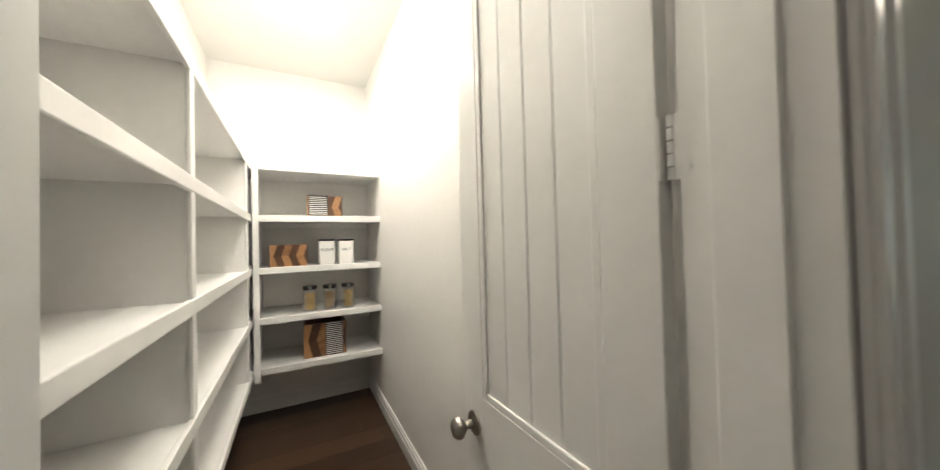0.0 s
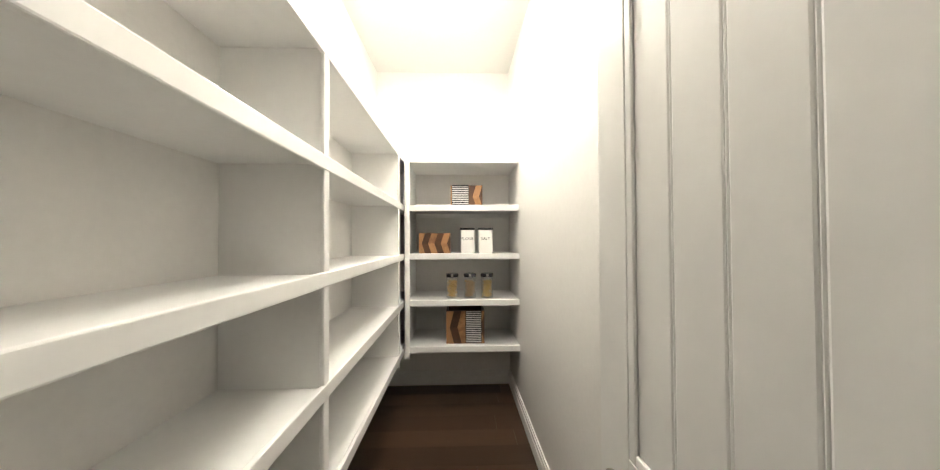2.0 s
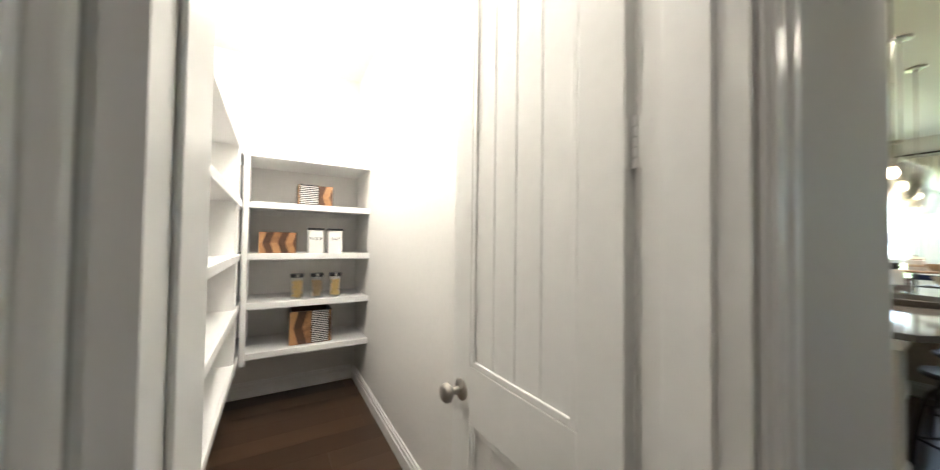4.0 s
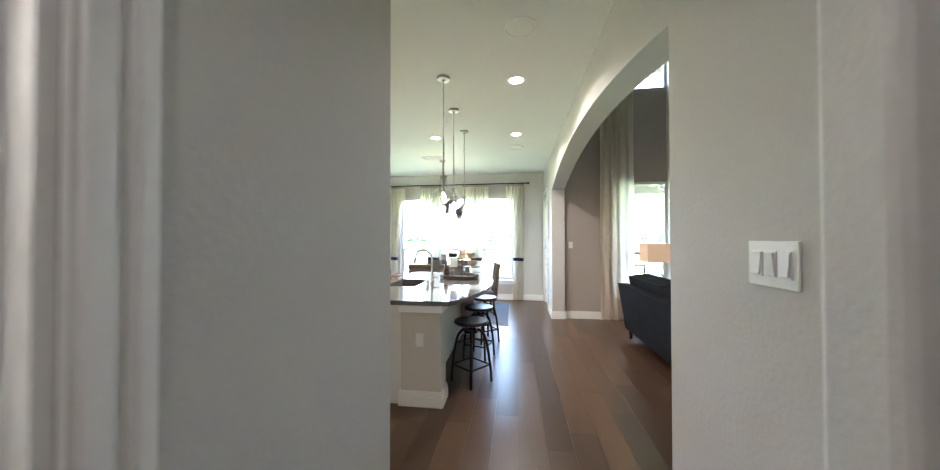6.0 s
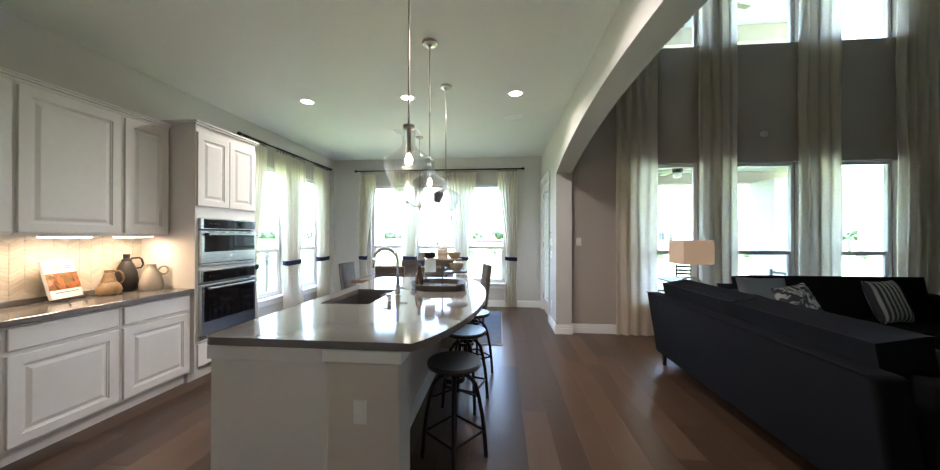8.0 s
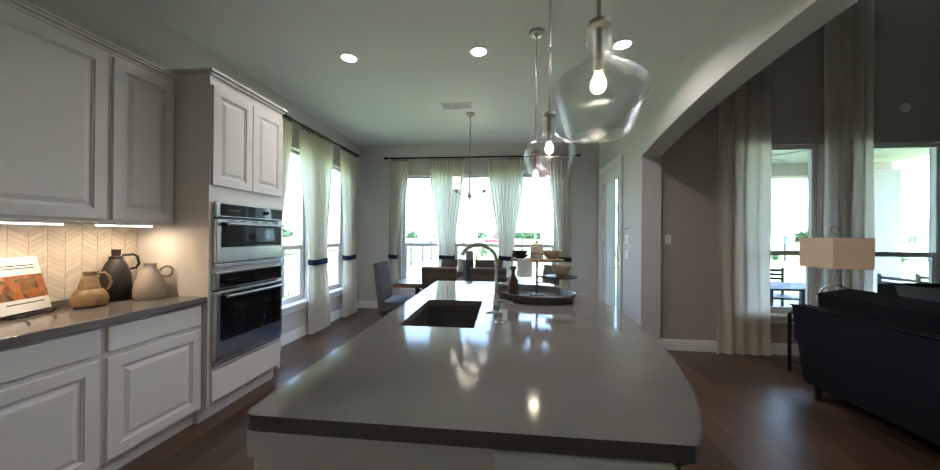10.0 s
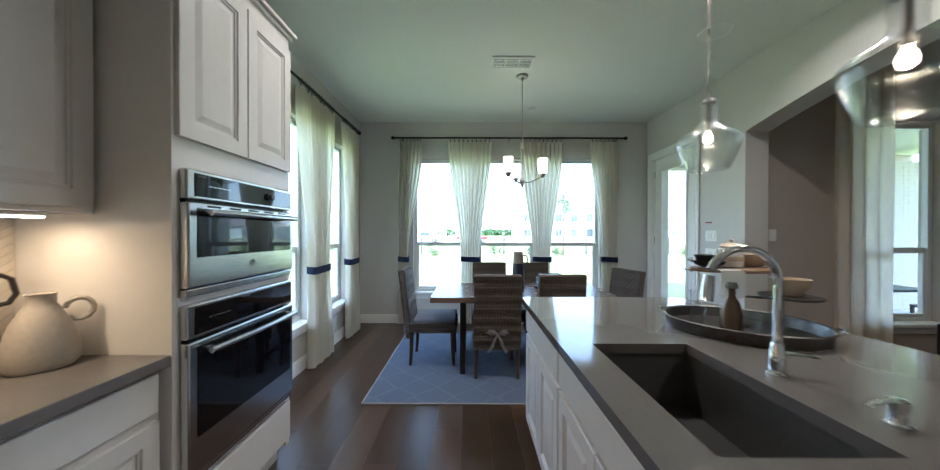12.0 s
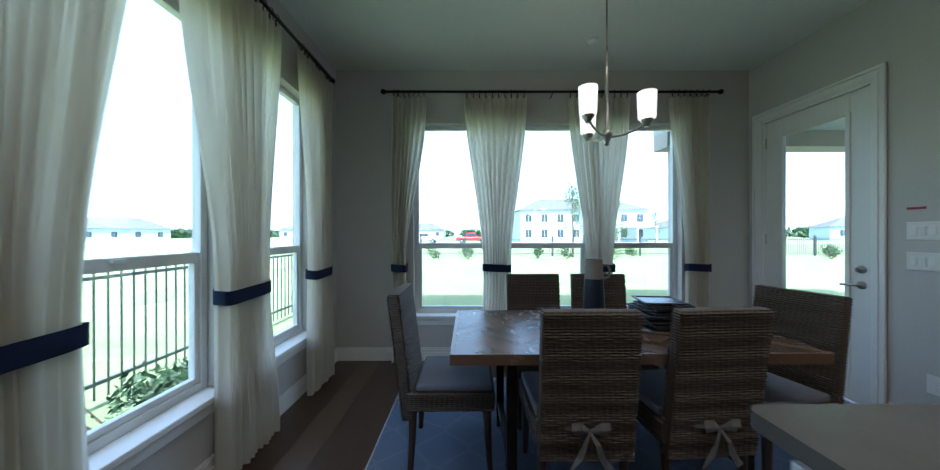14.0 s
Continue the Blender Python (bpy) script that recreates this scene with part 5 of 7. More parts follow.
# things on the table
M["navy_glaze"] = mat("navy_glaze", (0.016, 0.022, 0.040), 0.3, var=0.2)
M["taupe_glaze"] = mat("taupe_glaze", (0.22, 0.19, 0.165), 0.5, var=0.15)
vs = thing("pitcher", (-0.97, 6.93, TZ + 0.002), "tall two-tone navy and taupe ceramic pitcher on the table", "pitcher")
part("body", lathe(bmesh.new(), [(0, 0), (0.068, 0), (0.072, 0.01), (0.060, 0.26), (0.055, 0.26), (0.055, 0.25), (0, 0.25)], 32), M["navy_glaze"], vs, smooth=True)
part("collar", lathe(bmesh.new(), [(0.057, 0.26), (0.0595, 0.261), (0.052, 0.385), (0.047, 0.385), (0.052, 0.265)], 32), M["taupe_glaze"], vs, "taupe upper band", smooth=True)
part("handle", tube(bmesh.new(), [(0.052, 0, 0.345), (0.09, 0, 0.345), (0.105, 0, 0.315), (0.10, 0, 0.27), (0.057, 0, 0.255)], 0.008, 10), M["taupe_glaze"], vs, smooth=True)
M["dark_plate"] = mat("dark_stoneware", (0.035, 0.035, 0.04), 0.25, var=0.2)
for k in range(12):
    pl = thing("plate", (-0.655 + 0.012 * math.sin(k * 2.1), 6.71 + 0.01 * math.cos(k * 1.7), TZ + 0.019 + k * 0.0125), "dark stoneware square plate in a stack on the table", "plate", "stack of plates")
    r = 0.14 if k < 8 else 0.115
    bm = bmesh.new()
    rounded(bm, -r, r, -r, r, 0, 0.004, 0.0018, 1)
    for a in ((-r, r, -r, -r + 0.012), (-r, r, r - 0.012, r), (-r, -r + 0.012, -r + 0.012, r - 0.012), (r - 0.012, r, -r + 0.012, r - 0.012)):
        box(bm, *a, 0.003, 0.009, bevel=0.002)
    bm.transform(Matrix.Rotation(radians(8 * math.sin(k)), 4, "Z"))
    part("dish", bm, M["dark_plate"], pl)
bd = thing("serving_board", (-0.655, 6.71, TZ + 0.002), "round wooden board under the plates", "board")
part("board", lathe(bmesh.new(), [(0, 0), (0.17, 0), (0.175, 0.006), (0.172, 0.016), (0, 0.016)], 40), M["table"], bd, smooth=True)
for k, (x, y) in enumerate(((-1.42, 6.70), (-1.36, 6.76), (-1.33, 6.66), (-1.28, 6.78))):
    bt = thing("bud_vase", (x, y, TZ + 0.002), "small clear glass bud vase on the table", "vase", "glass bud vases")
    h = 0.09 + 0.012 * (k % 2)
    o = [(0.030, 0.0), (0.034, 0.012), (0.030, h * 0.45), (0.013, h * 0.62), (0.012, h * 0.85), (0.018, h)]
    part("bottle", lathe(bmesh.new(), [(0, 0.0)] + o + [(r - 0.0025, z + 0.002) for r, z in o[::-1]] + [(0, 0.003)], 24), M["blown"], bt, smooth=True)
    part("neck_ring", lathe(bmesh.new(), [(0.0125, h * 0.6), (0.0155, h * 0.62), (0.0125, h * 0.66)], 20), M["nickel"], bt, smooth=True)


# ---- curtains ----
def curtain(name, at, axis, rows, folds, depth, label, band=None, group="", m="curtain", seed=1):
    """rows: (height, one edge, other edge) along the wall; hangs in soft folds."""
    c = thing(name, at, label, "curtain", group)
    rnd = random.Random(seed)
    ph = [rnd.uniform(0, 6.3) for _ in range(4)]
    bm = bmesh.new()
    nu, nv = folds * 8, 44
    zs = [r[0] for r in rows]

    def edges(z):
        for (za, a0, a1), (zb, b0, b1) in zip(rows, rows[1:]):
            if za >= z >= zb:
                k = (za - z) / (za - zb) if za > zb else 0
                k = k * k * (3 - 2 * k)
                return a0 + (b0 - a0) * k, a1 + (b1 - a1) * k
        return rows[-1][1:]
    width0 = rows[0][2] - rows[0][1]
    grid = []
    for j in range(nv + 1):
        z = zs[0] + (zs[-1] - zs[0]) * j / nv
        e0, e1 = edges(z)
        line = []
        for i in range(nu + 1):
            u = i / nu
            squeeze = (e1 - e0) / width0
            wob = 0.006 * math.sin(3 * z + 9 * u + ph[0])
            f = math.sin(2 * math.pi * folds * u + 0.35 * math.sin(2.2 * z + ph[1]) + ph[2])
            sharp = math.copysign(abs(f) ** 0.75, f)
            a = e0 + (e1 - e0) * u + wob
            d = depth * (0.65 + 0.35 * min(1.4, 1 / max(squeeze, 0.4))) * sharp * (0.75 + 0.25 * math.sin(0.21 * i + ph[3]))
            line.append(bm.verts.new((a - at[0], d, z - at[2]) if axis == "x" else (d, a - at[1], z - at[2])))
        grid.append(line)
    for a, b in zip(grid, grid[1:]):
        for i in range(nu):
            bm.faces.new((a[i], a[i + 1], b[i + 1], b[i]))
    bmesh.ops.solidify(bm, geom=list(bm.faces), thickness=0.0025)
    part("panel", bm, M[m], c, smooth=True)
    for k in range(folds):
        a = rows[0][1] + (rows[0][2] - rows[0][1]) * (k + 0.5) / folds
        rg = lathe(bmesh.new(), [(0.021, -0.003), (0.0245, 0), (0.021, 0.003), (0.0185, 0), (0.021, -0.003)], 20, (0, 0, 0), "X" if axis == "x" else "Y")
        rg.transform(Matrix.Translation((a - at[0], 0, zs[0] + 0.052 - at[2]) if axis == "x" else (0, a - at[1], zs[0] + 0.052 - at[2])))
        r_ = part("ring", rg, M["rod"], c, smooth=True)
        part("clip", shifted(B(a - 0.004, a + 0.004, at[1] - 0.003, at[1] + 0.003, zs[0] - 0.012, zs[0] + 0.03), c) if axis == "x" else shifted(B(at[0] - 0.003, at[0] + 0.003, a - 0.004, a + 0.004, zs[0] - 0.012, zs[0] + 0.03), c), M["rod"], r_)
    if band:
        zb = band
        e0, e1 = edges(zb)
        mid, half = (e0 + e1) / 2, (e1 - e0) / 2 + 0.012
        bb = bmesh.new()
        ring_lo, ring_hi = [], []
        for k in range(40):
            t = 2 * math.pi * k / 40
            du = half * math.copysign(abs(math.cos(t)) ** 0.5, math.cos(t))
            dv = (depth + 0.022) * math.copysign(abs(math.sin(t)) ** 0.5, math.sin(t))
            pz = 0.006 * math.sin(2 * t)
            co = (mid + du - at[0], dv) if axis == "x" else (dv, mid + du - at[1])
            ring_lo.append(bb.verts.new((*co, zb - 0.037 + pz - at[2]))); ring_hi.append(bb.verts.new((*co, zb + 0.037 + pz - at[2])))
        for k in range(40):
            bb.faces.new((ring_lo[k], ring_lo[(k + 1) % 40], ring_hi[(k + 1) % 40], ring_hi[k]))
        bmesh.ops.solidify(bb, geom=list(bb.faces), thickness=0.003)
        part("tie_band", bb, M["navy"], c, "navy blue fabric band", smooth=True)
    return c


lab = "cream linen curtain panel gathered by a navy band"
YC, XC, ZT = YN - 0.085, XW + 0.095, 2.72
for k, (t0, t1, b0, b1, e0, e1) in enumerate(((-2.58, -2.22, -2.57, -2.43, -2.58, -2.37), (-1.84, -1.19, -1.64, -1.37, -1.67, -1.35), (-0.78, -0.13, -0.57, -0.31, -0.60, -0.28), (0.27, 0.70, 0.45, 0.67, 0.43, 0.68))):
    curtain("curtain", ((t0 + t1) / 2, YC, 0.012), "x", [(ZT, t0, t1), (0.98, b0, b1), (0.012, e0, e1)], 10 if t1 - t0 > 0.5 else 7, 0.034, lab, 0.975, "dining curtains", seed=k)
for k, (t0, t1, b0, b1, e0, e1) in enumerate(((5.60, 6.06, 5.60, 5.87, 5.60, 5.90), (6.27, 7.02, 6.49, 6.86, 6.50, 6.98), (7.29, 7.84, 7.45, 7.78, 7.43, 7.86))):
    curtain("curtain", (XC, (t0 + t1) / 2, 0.012), "y", [(ZT, t0, t1), (1.0, b0, b1), (0.012, e0, e1)], 11, 0.036, lab, 0.99, "dining curtains", seed=9 + k)
for k, (a, b) in enumerate(((2.0, 2.57), (3.12, 3.63), (4.42, 4.96), (5.62, 6.12))):
    curtain("curtain", ((a + b) / 2, YL - 0.09, 0.012), "x", [(5.9, a, b), (0.012, a, b)], 4, 0.03, "tall plain linen curtain panel hanging to the floor", None, "living room curtains", "lcurtain", 20 + k)


def curtain_rod(axis, a0, a1, n, wall, z, label):
    mid = ((a0 + a1) / 2, n, z) if axis == "x" else (n, (a0 + a1) / 2, z)
    r = thing("curtain_rod", mid, label, "curtain rod")
    L = (a1 - a0) / 2
    ax = "X" if axis == "x" else "Y"
    part("rod", cyl(bmesh.new(), 0.0125, -L, L, seg=16, axis=ax), M["rod"], r, smooth=True)
    for s in (-1, 1):
        f = lathe(bmesh.new(), [(0, -0.028), (0.012, -0.026), (0.024, -0.012), (0.027, 0), (0.024, 0.012), (0.012, 0.026), (0, 0.028)], 20, axis=ax)
        f.transform(Matrix.Translation((s * (L + 0.02), 0, 0) if axis == "x" else (0, s * (L + 0.02), 0)))
        part("finial", f, M["rod"], r, smooth=True)
    for k in (-0.93, 0.0, 0.93):
        d = wall - n
        p = (lambda a, b, c: (a, b, c)) if axis == "x" else (lambda a, b, c: (b, a, c))
        bm = tube(bmesh.new(), [p(k * L, 0, -0.012), p(k * L, 0, -0.022), p(k * L, d * 0.5, -0.03), p(k * L, d, -0.03)], 0.006, 8)
        part("bracket", bm, M["rod"], r, smooth=True)


curtain_rod("x", -2.64, 0.775, YC, YN, 2.775, "dark bronze curtain rod with ball finials over the dining windows")
curtain_rod("y", 5.585, 7.87, XC, XW, 2.775, "dark bronze curtain rod with ball finials over the side windows")
# ---- switches and plates ----
def plate(name, at, normal, gangs, label, w=None, h=0.118, kind="rocker"):
    """normal: '-x', '-y' or '+x'."""
    rz = {"-y": 0, "-x": -90, "+x": 90}[normal]
    p = thing(name, at, label, "switch" if kind == "rocker" else kind, rz=rz)
    w = w or 0.072 + 0.046 * (gangs - 1)
    bm = bmesh.new(); rounded(bm, -w / 2, w / 2, -0.007, 0, -h / 2, h / 2, 0.0025, 2)
    part("cover_plate", bm, M["plastic"], p)
    if kind == "rocker":
        for k in range(gangs):
            x = (k - (gangs - 1) / 2) * 0.046
            part("rocker_frame", B(x - 0.018, x + 0.018, -0.009, -0.0065, -0.034, 0.034, bevel=0.001), M["plastic"], p)
            bm = B(x - 0.015, x + 0.015, -0.0135, -0.009, -0.03, 0.03, bevel=0.0015)
            bm.transform(Matrix.Rotation(radians(5 if k % 2 else -5), 4, "X"))
            part("rocker", bm, M["plastic"], p)
    elif kind == "outlet":
        for z in (-0.022, 0.022):
            part("socket", B(-0.017, 0.017, -0.0095, -0.0068, z - 0.014, z + 0.014, bevel=0.003), M["plastic"], p)
    return p


plate("light_switch", (XE, 1.268, 1.39), "-x", 3, "white three-gang rocker switch plate on the wall")
plate("light_switch", (1.13, HS0, 1.355), "-y", 2, "white two-gang rocker switch plate on the hall wall")
plate("light_switch", (XE, 6.89, 1.335), "-x", 3, "white three-gang rocker switch plate by the patio door")
plate("light_switch", (XE, 6.89, 1.135), "-x", 3, "white three-gang rocker switch plate by the patio door")
plate("wall_outlet", (XE, 6.84, 0.355), "-x", 1, "white wall outlet near the patio door", kind="outlet")
plate("light_switch", (1.50, YL, 1.345), "-y", 1, "white single rocker switch on the living room wall")
sn = thing("door_sensor", (XE, 6.925, 1.485), "small slim red and white sensor on the wall", "sensor")
part("body", B(-0.012, 0, -0.045, 0.045, -0.008, 0.008, bevel=0.003), mat("red_plastic", (0.28, 0.03, 0.03), 0.4), sn)
sn = thing("motion_detector", (4.04, YL, 2.87), "small white round alarm sensor on the wall", "sensor")
part("body", lathe(bmesh.new(), [(0, -0.035), (0.03, -0.034), (0.048, -0.02), (0.05, 0), (0, 0)], 24, axis="Y"), M["plastic"], sn, smooth=True)

# ---- pantry goods ----
M["acacia_d"] = wood("dark_acacia", (0.035, 0.016, 0.009), (0.10, 0.045, 0.022), 0.35, (12, 12, 12), 0.4)
M["acacia_l"] = wood("light_acacia", (0.17, 0.075, 0.03), (0.40, 0.21, 0.09), 0.35, (12, 12, 12), 0.5)
M["white_cloth"] = mat("white_cotton", (0.72, 0.71, 0.69), 0.9, var=0.05, fine=200)
M["black_cloth"] = mat("black_cotton", (0.02, 0.02, 0.022), 0.9)


def chevron_box(at, w, h, d, label, cloth=None, open_top=False):
    """Its front faces +x; chevron strips are laid on the front."""
    b = thing("wooden_box", at, label, "box", "chevron boxes")
    bm = bmesh.new()
    for a in ((-d, 0, -w / 2, -w / 2 + 0.012, 0, h), (-d, 0, w / 2 - 0.012, w / 2, 0, h), (-d, -d + 0.012, -w / 2 + 0.012, w / 2 - 0.012, 0, h), (-0.012, 0, -w / 2 + 0.012, w / 2 - 0.012, 0, h), (-d + 0.012, -0.012, -w / 2 + 0.012, w / 2 - 0.012, 0, 0.012)):
        box(bm, *a)
    if not open_top:
        box(bm, -d + 0.012, -0.012, -w / 2 + 0.012, w / 2 - 0.012, h - 0.012, h)
    part("carcass", bm, M["acacia_d"], b)
    n = 5
    cw = w / n
    for c in range(n):
        for half in (0, 1):
            z0, z1 = (0, h / 2) if half == 0 else (h / 2, h)
            sk = cw * 0.55
            bm = bmesh.new()
            base_y = -w / 2 + c * cw
            ya, yb = (base_y, base_y - sk) if half == 0 else (base_y - sk, base_y)
            pts = [(ya, z0), (ya + cw, z0), (yb + cw, z1), (yb, z1)]
            pts = [(max(-w / 2, min(w / 2, y)), z) for y, z in pts]
            f = [bm.verts.new((0.0035, y, z)) for y, z in pts]
            g = [bm.verts.new((0.0002, y, z)) for y, z in pts]
            bm.faces.new(f); bm.faces.new(g[::-1])
            for k in range(4):
                bm.faces.new((g[k], g[(k + 1) % 4], f[(k + 1) % 4], f[k]))
            part("strip", bm, M["acacia_d"] if c % 2 else M["acacia_l"], b)
    bm = bmesh.new()
    if cloth:
        y0, y1, over = cloth
        m = part("napkin", B(0.004, 0.010, y0, y1, 0.006 if over else 0.02, h + 0.002, bevel=0.002), M["black_cloth"], b, "striped black and white napkin")
        k, z = 0, 0.012 if over else 0.028
        while z < h - 0.008:
            part("stripe", B(0.0102, 0.0112, y0 + 0.004, y1 - 0.004, z, z + 0.007), M["white_cloth"], m)
            z += 0.0155
    bm.free()
    return b


chevron_box((EX - 0.10, 0.36, LEVELS[0]), 0.27, 0.185, 0.2, "dark and light chevron wooden box with a striped napkin", (-0.125, 0.02, False))
chevron_box((EX - 0.10, 0.09, LEVELS[1]), 0.265, 0.175, 0.2, "dark and light chevron wooden box on a shelf")
chevron_box((EX - 0.08, 0.345, LEVELS[3]), 0.32, 0.27, 0.26, "open chevron wooden crate with a striped napkin", (0.0, 0.135, True), True)


def letters(word, size, m, parent, loc):
    cu = bpy.data.curves.new("lettering", "FONT")
    cu.body, cu.size, cu.align_x, cu.extrude = word, size, "CENTER", 0.0006
    tmp = new("tmp_text", cu)
    me = bpy.data.meshes.new_from_object(tmp.evaluated_get(bpy.context.evaluated_depsgraph_get()))
    bpy.data.objects.remove(tmp)
    me.materials.clear(); me.materials.append(m)
    ob = new("lettering", me)
    ob.parent = parent
    ob.matrix_basis = Matrix.Translation(loc) @ pose(0, 0, 0, 90, 0, 90)
    return ob


for y, word in ((0.365, "FLOUR"), (0.515, "SALT")):
    c = thing("canister", (EX - 0.10, y, LEVELS[1]), "white square storage canister with a black lid", "canister", "white canisters")
    bm = bmesh.new(); rounded(bm, -0.058, 0.058, -0.058, 0.058, 0, 0.20, 0.008)
    part("body", bm, M["plastic"], c, smooth=True)
    bm = bmesh.new(); rounded(bm, -0.063, 0.063, -0.063, 0.063, 0.198, 0.215, 0.005)
    part("lid", bm, M["black"], c, "black lid", smooth=True)
    letters(word, 0.033, M["black"], c, (0.0583, 0.0, 0.115))
M["pasta"] = mat("dry_pasta", (0.80, 0.58, 0.22), 0.6, var=0.15)
M["pasta_b"] = mat("wholemeal_pasta", (0.62, 0.42, 0.22), 0.6, var=0.15)
rnd = random.Random(3)
for k, y in enumerate((0.235, 0.385, 0.53)):
    j = thing("storage_jar", (EX - 0.12, y, LEVELS[2]), "clear glass jar of dry pasta with a dark lid", "jar", "pasta jars")
    o = [(0.046, 0.0), (0.050, 0.006), (0.050, 0.175), (0.044, 0.182)]
    part("glass", lathe(bmesh.new(), [(0, 0.0)] + o + [(r - 0.003, z + 0.003) for r, z in o[::-1]] + [(0, 0.004)], 28), M["blown"], j, smooth=True)
    lid = part("lid", lathe(bmesh.new(), [(0, 0.178), (0.050, 0.178), (0.053, 0.183), (0.053, 0.203), (0.049, 0.208), (0, 0.208)], 28), M["dark_plate"], j, "dark grey clamp lid", smooth=True)
    part("clamp", B(0.0525, 0.056, -0.010, 0.010, 0.182, 0.206, bevel=0.001), M["nickel"], lid)
    bm = bmesh.new()
    for i in range(150):
        z, a, r = 0.008 + 0.13 * i / 150, rnd.uniform(0, 6.28), 0.040 * math.sqrt(rnd.random())
        d = Vector((rnd.uniform(-1, 1), rnd.uniform(-1, 1), rnd.uniform(-0.6, 0.6))).normalized() * 0.013
        p = Vector((r * math.cos(a) * 0.85, r * math.sin(a) * 0.85, z + 0.008))
        q = Vector((-d.y, d.x, 0.4 * d.z)) * 0.35
        tube(bm, [p - d, p + q, p + d], 0.0042, 5)
    tagged(part("pasta", bm, M["pasta_b"] if k == 1 else M["pasta"], j, "dry curled pasta", smooth=True), kind="stuff")

# ---- backsplash: chevron tiles ----
M["tile"] = mat("cream_ceramic", (0.62, 0.56, 0.475), 0.2, var=0.16, scale=5, fine=30, bump=0.05, rand=0.8)
M["grout"] = mat("grout", (0.66, 0.62, 0.55), 0.9)
bs = tagged(part("backsplash", B(XW, XW + 0.006, 2.2, 4.471, 0.956, 1.43), M["grout"]), "cream chevron ceramic tile backsplash", kind="structure")
tw_, th_, rise = 0.078, 0.030, 0.052


def tile_mesh(flip):
    me = bpy.data.meshes.new("tile")
    q = [(0.001, 0), (tw_ - 0.001, rise), (tw_ - 0.001, rise + th_), (0.001, th_)] if not flip else [(0.001, rise), (tw_ - 0.001, 0), (tw_ - 0.001, th_), (0.001, rise + th_)]
    bm = bmesh.new()
    f = [bm.verts.new((0.0095, y, z)) for y, z in q]
    g = [bm.verts.new((0.005, y, z)) for y, z in q]
    bm.faces.new(f)
    for k in range(4):
        bm.faces.new((g[k], g[(k + 1) % 4], f[(k + 1) % 4], f[k]))
    bmesh.ops.recalc_face_normals(bm, faces=bm.faces)
    bm.to_mesh(me); bm.free()
    me.materials.append(M["tile"])
    return me


tiles = (tile_mesh(False), tile_mesh(True))
restt = bmesh.new()
c, nt = 0, 0
y = 4.468 - tw_
while y > 2.2:
    z = 0.958
    while z + rise + th_ < 1.428:
        if nt < 300:
            t = new("tile", tiles[c % 2])
            t.parent, t.location = bs, (XW, y, z)
            nt += 1
        else:
            restt.from_mesh(tiles[c % 2])
            restt.verts.ensure_lookup_table()
            bmesh.ops.translate(restt, verts=restt.verts[-8:], vec=(XW, y, z))
        z += th_ + 0.0018
    y -= tw_ + 0.001
    c += 1
tagged(part("far_tile", restt, M["tile"], bs), kind="stuff")

# ---- on the worktop ----
def jug(at, name, prof, m, handle, label, rz=0):
    j = thing(name, at, label, "jug", rz=rz)
    prof = [(r, z * 1.13) for r, z in prof]
    handle = [(x, y, z * 1.13) for x, y, z in handle]
    part("body", lathe(bmesh.new(), prof + [(r - 0.005, z - 0.002) for r, z in prof[::-1][:4]], 40), m, j, smooth=True)
    part("handle", tube(bmesh.new(), handle, 0.008, 10), m, j, smooth=True)
    return j


M["ochre"] = mat("ochre_glaze", (0.24, 0.16, 0.075), 0.28, var=0.2, scale=10)
M["charcoal"] = mat("charcoal_ceramic", (0.016, 0.0135, 0.012), 0.45, var=0.3, scale=8)
M["stoneg"] = mat("pale_stoneware", (0.36, 0.325, 0.28), 0.6, var=0.1, scale=10, bump=0.2)
jug((-3.01, 4.085, 0.916), "ceramic_jug", [(0, 0), (0.058, 0), (0.076, 0.012), (0.082, 0.038), (0.076, 0.066), (0.058, 0.090), (0.049, 0.097), (0.050, 0.104), (0.047, 0.112), (0.036, 0.150), (0.026, 0.168), (0.030, 0.180), (0.031, 0.188)], M["ochre"], [(0.0, 0.028, 0.176), (0.0, 0.060, 0.180), (0.0, 0.078, 0.160), (0.0, 0.088, 0.120), (0.0, 0.082, 0.098), (0.0, 0.066, 0.082)], "squat ochre glazed ceramic jug on the worktop", -30)
jug((-3.09, 4.28, 0.916), "ceramic_jug", [(0, 0), (0.062, 0), (0.076, 0.02), (0.082, 0.08), (0.074, 0.15), (0.052, 0.215), (0.034, 0.243), (0.036, 0.252), (0.032, 0.260), (0.022, 0.264), (0.024, 0.296), (0.027, 0.300)], M["charcoal"], [(0.0, 0.03, 0.265), (0.0, 0.085, 0.268), (0.0, 0.105, 0.255), (0.0, 0.115, 0.21), (0.0, 0.10, 0.185), (0.0, 0.07, 0.18)], "tall charcoal ceramic jug with handle on the worktop", -20)
jug((-2.93, 4.36, 0.916), "ceramic_jug", [(0, 0), (0.074, 0), (0.086, 0.015), (0.086, 0.06), (0.066, 0.13), (0.040, 0.175), (0.033, 0.185), (0.034, 0.212), (0.036, 0.215)], M["stoneg"], [(0.0, 0.05 + 0.0, 0.165)] + [(0.0, 0.083 + 0.033 * math.cos(a), 0.16 + 0.033 * math.sin(a)) for a in [2.6 - 0.5 * k for k in range(11)]], "pale stoneware jug with a ring handle on the worktop", -40)
bk = thing("cookbook", (-3.05, 3.83, 0.935), "open cookbook with a food photograph on a black stand", "book", rz=20)
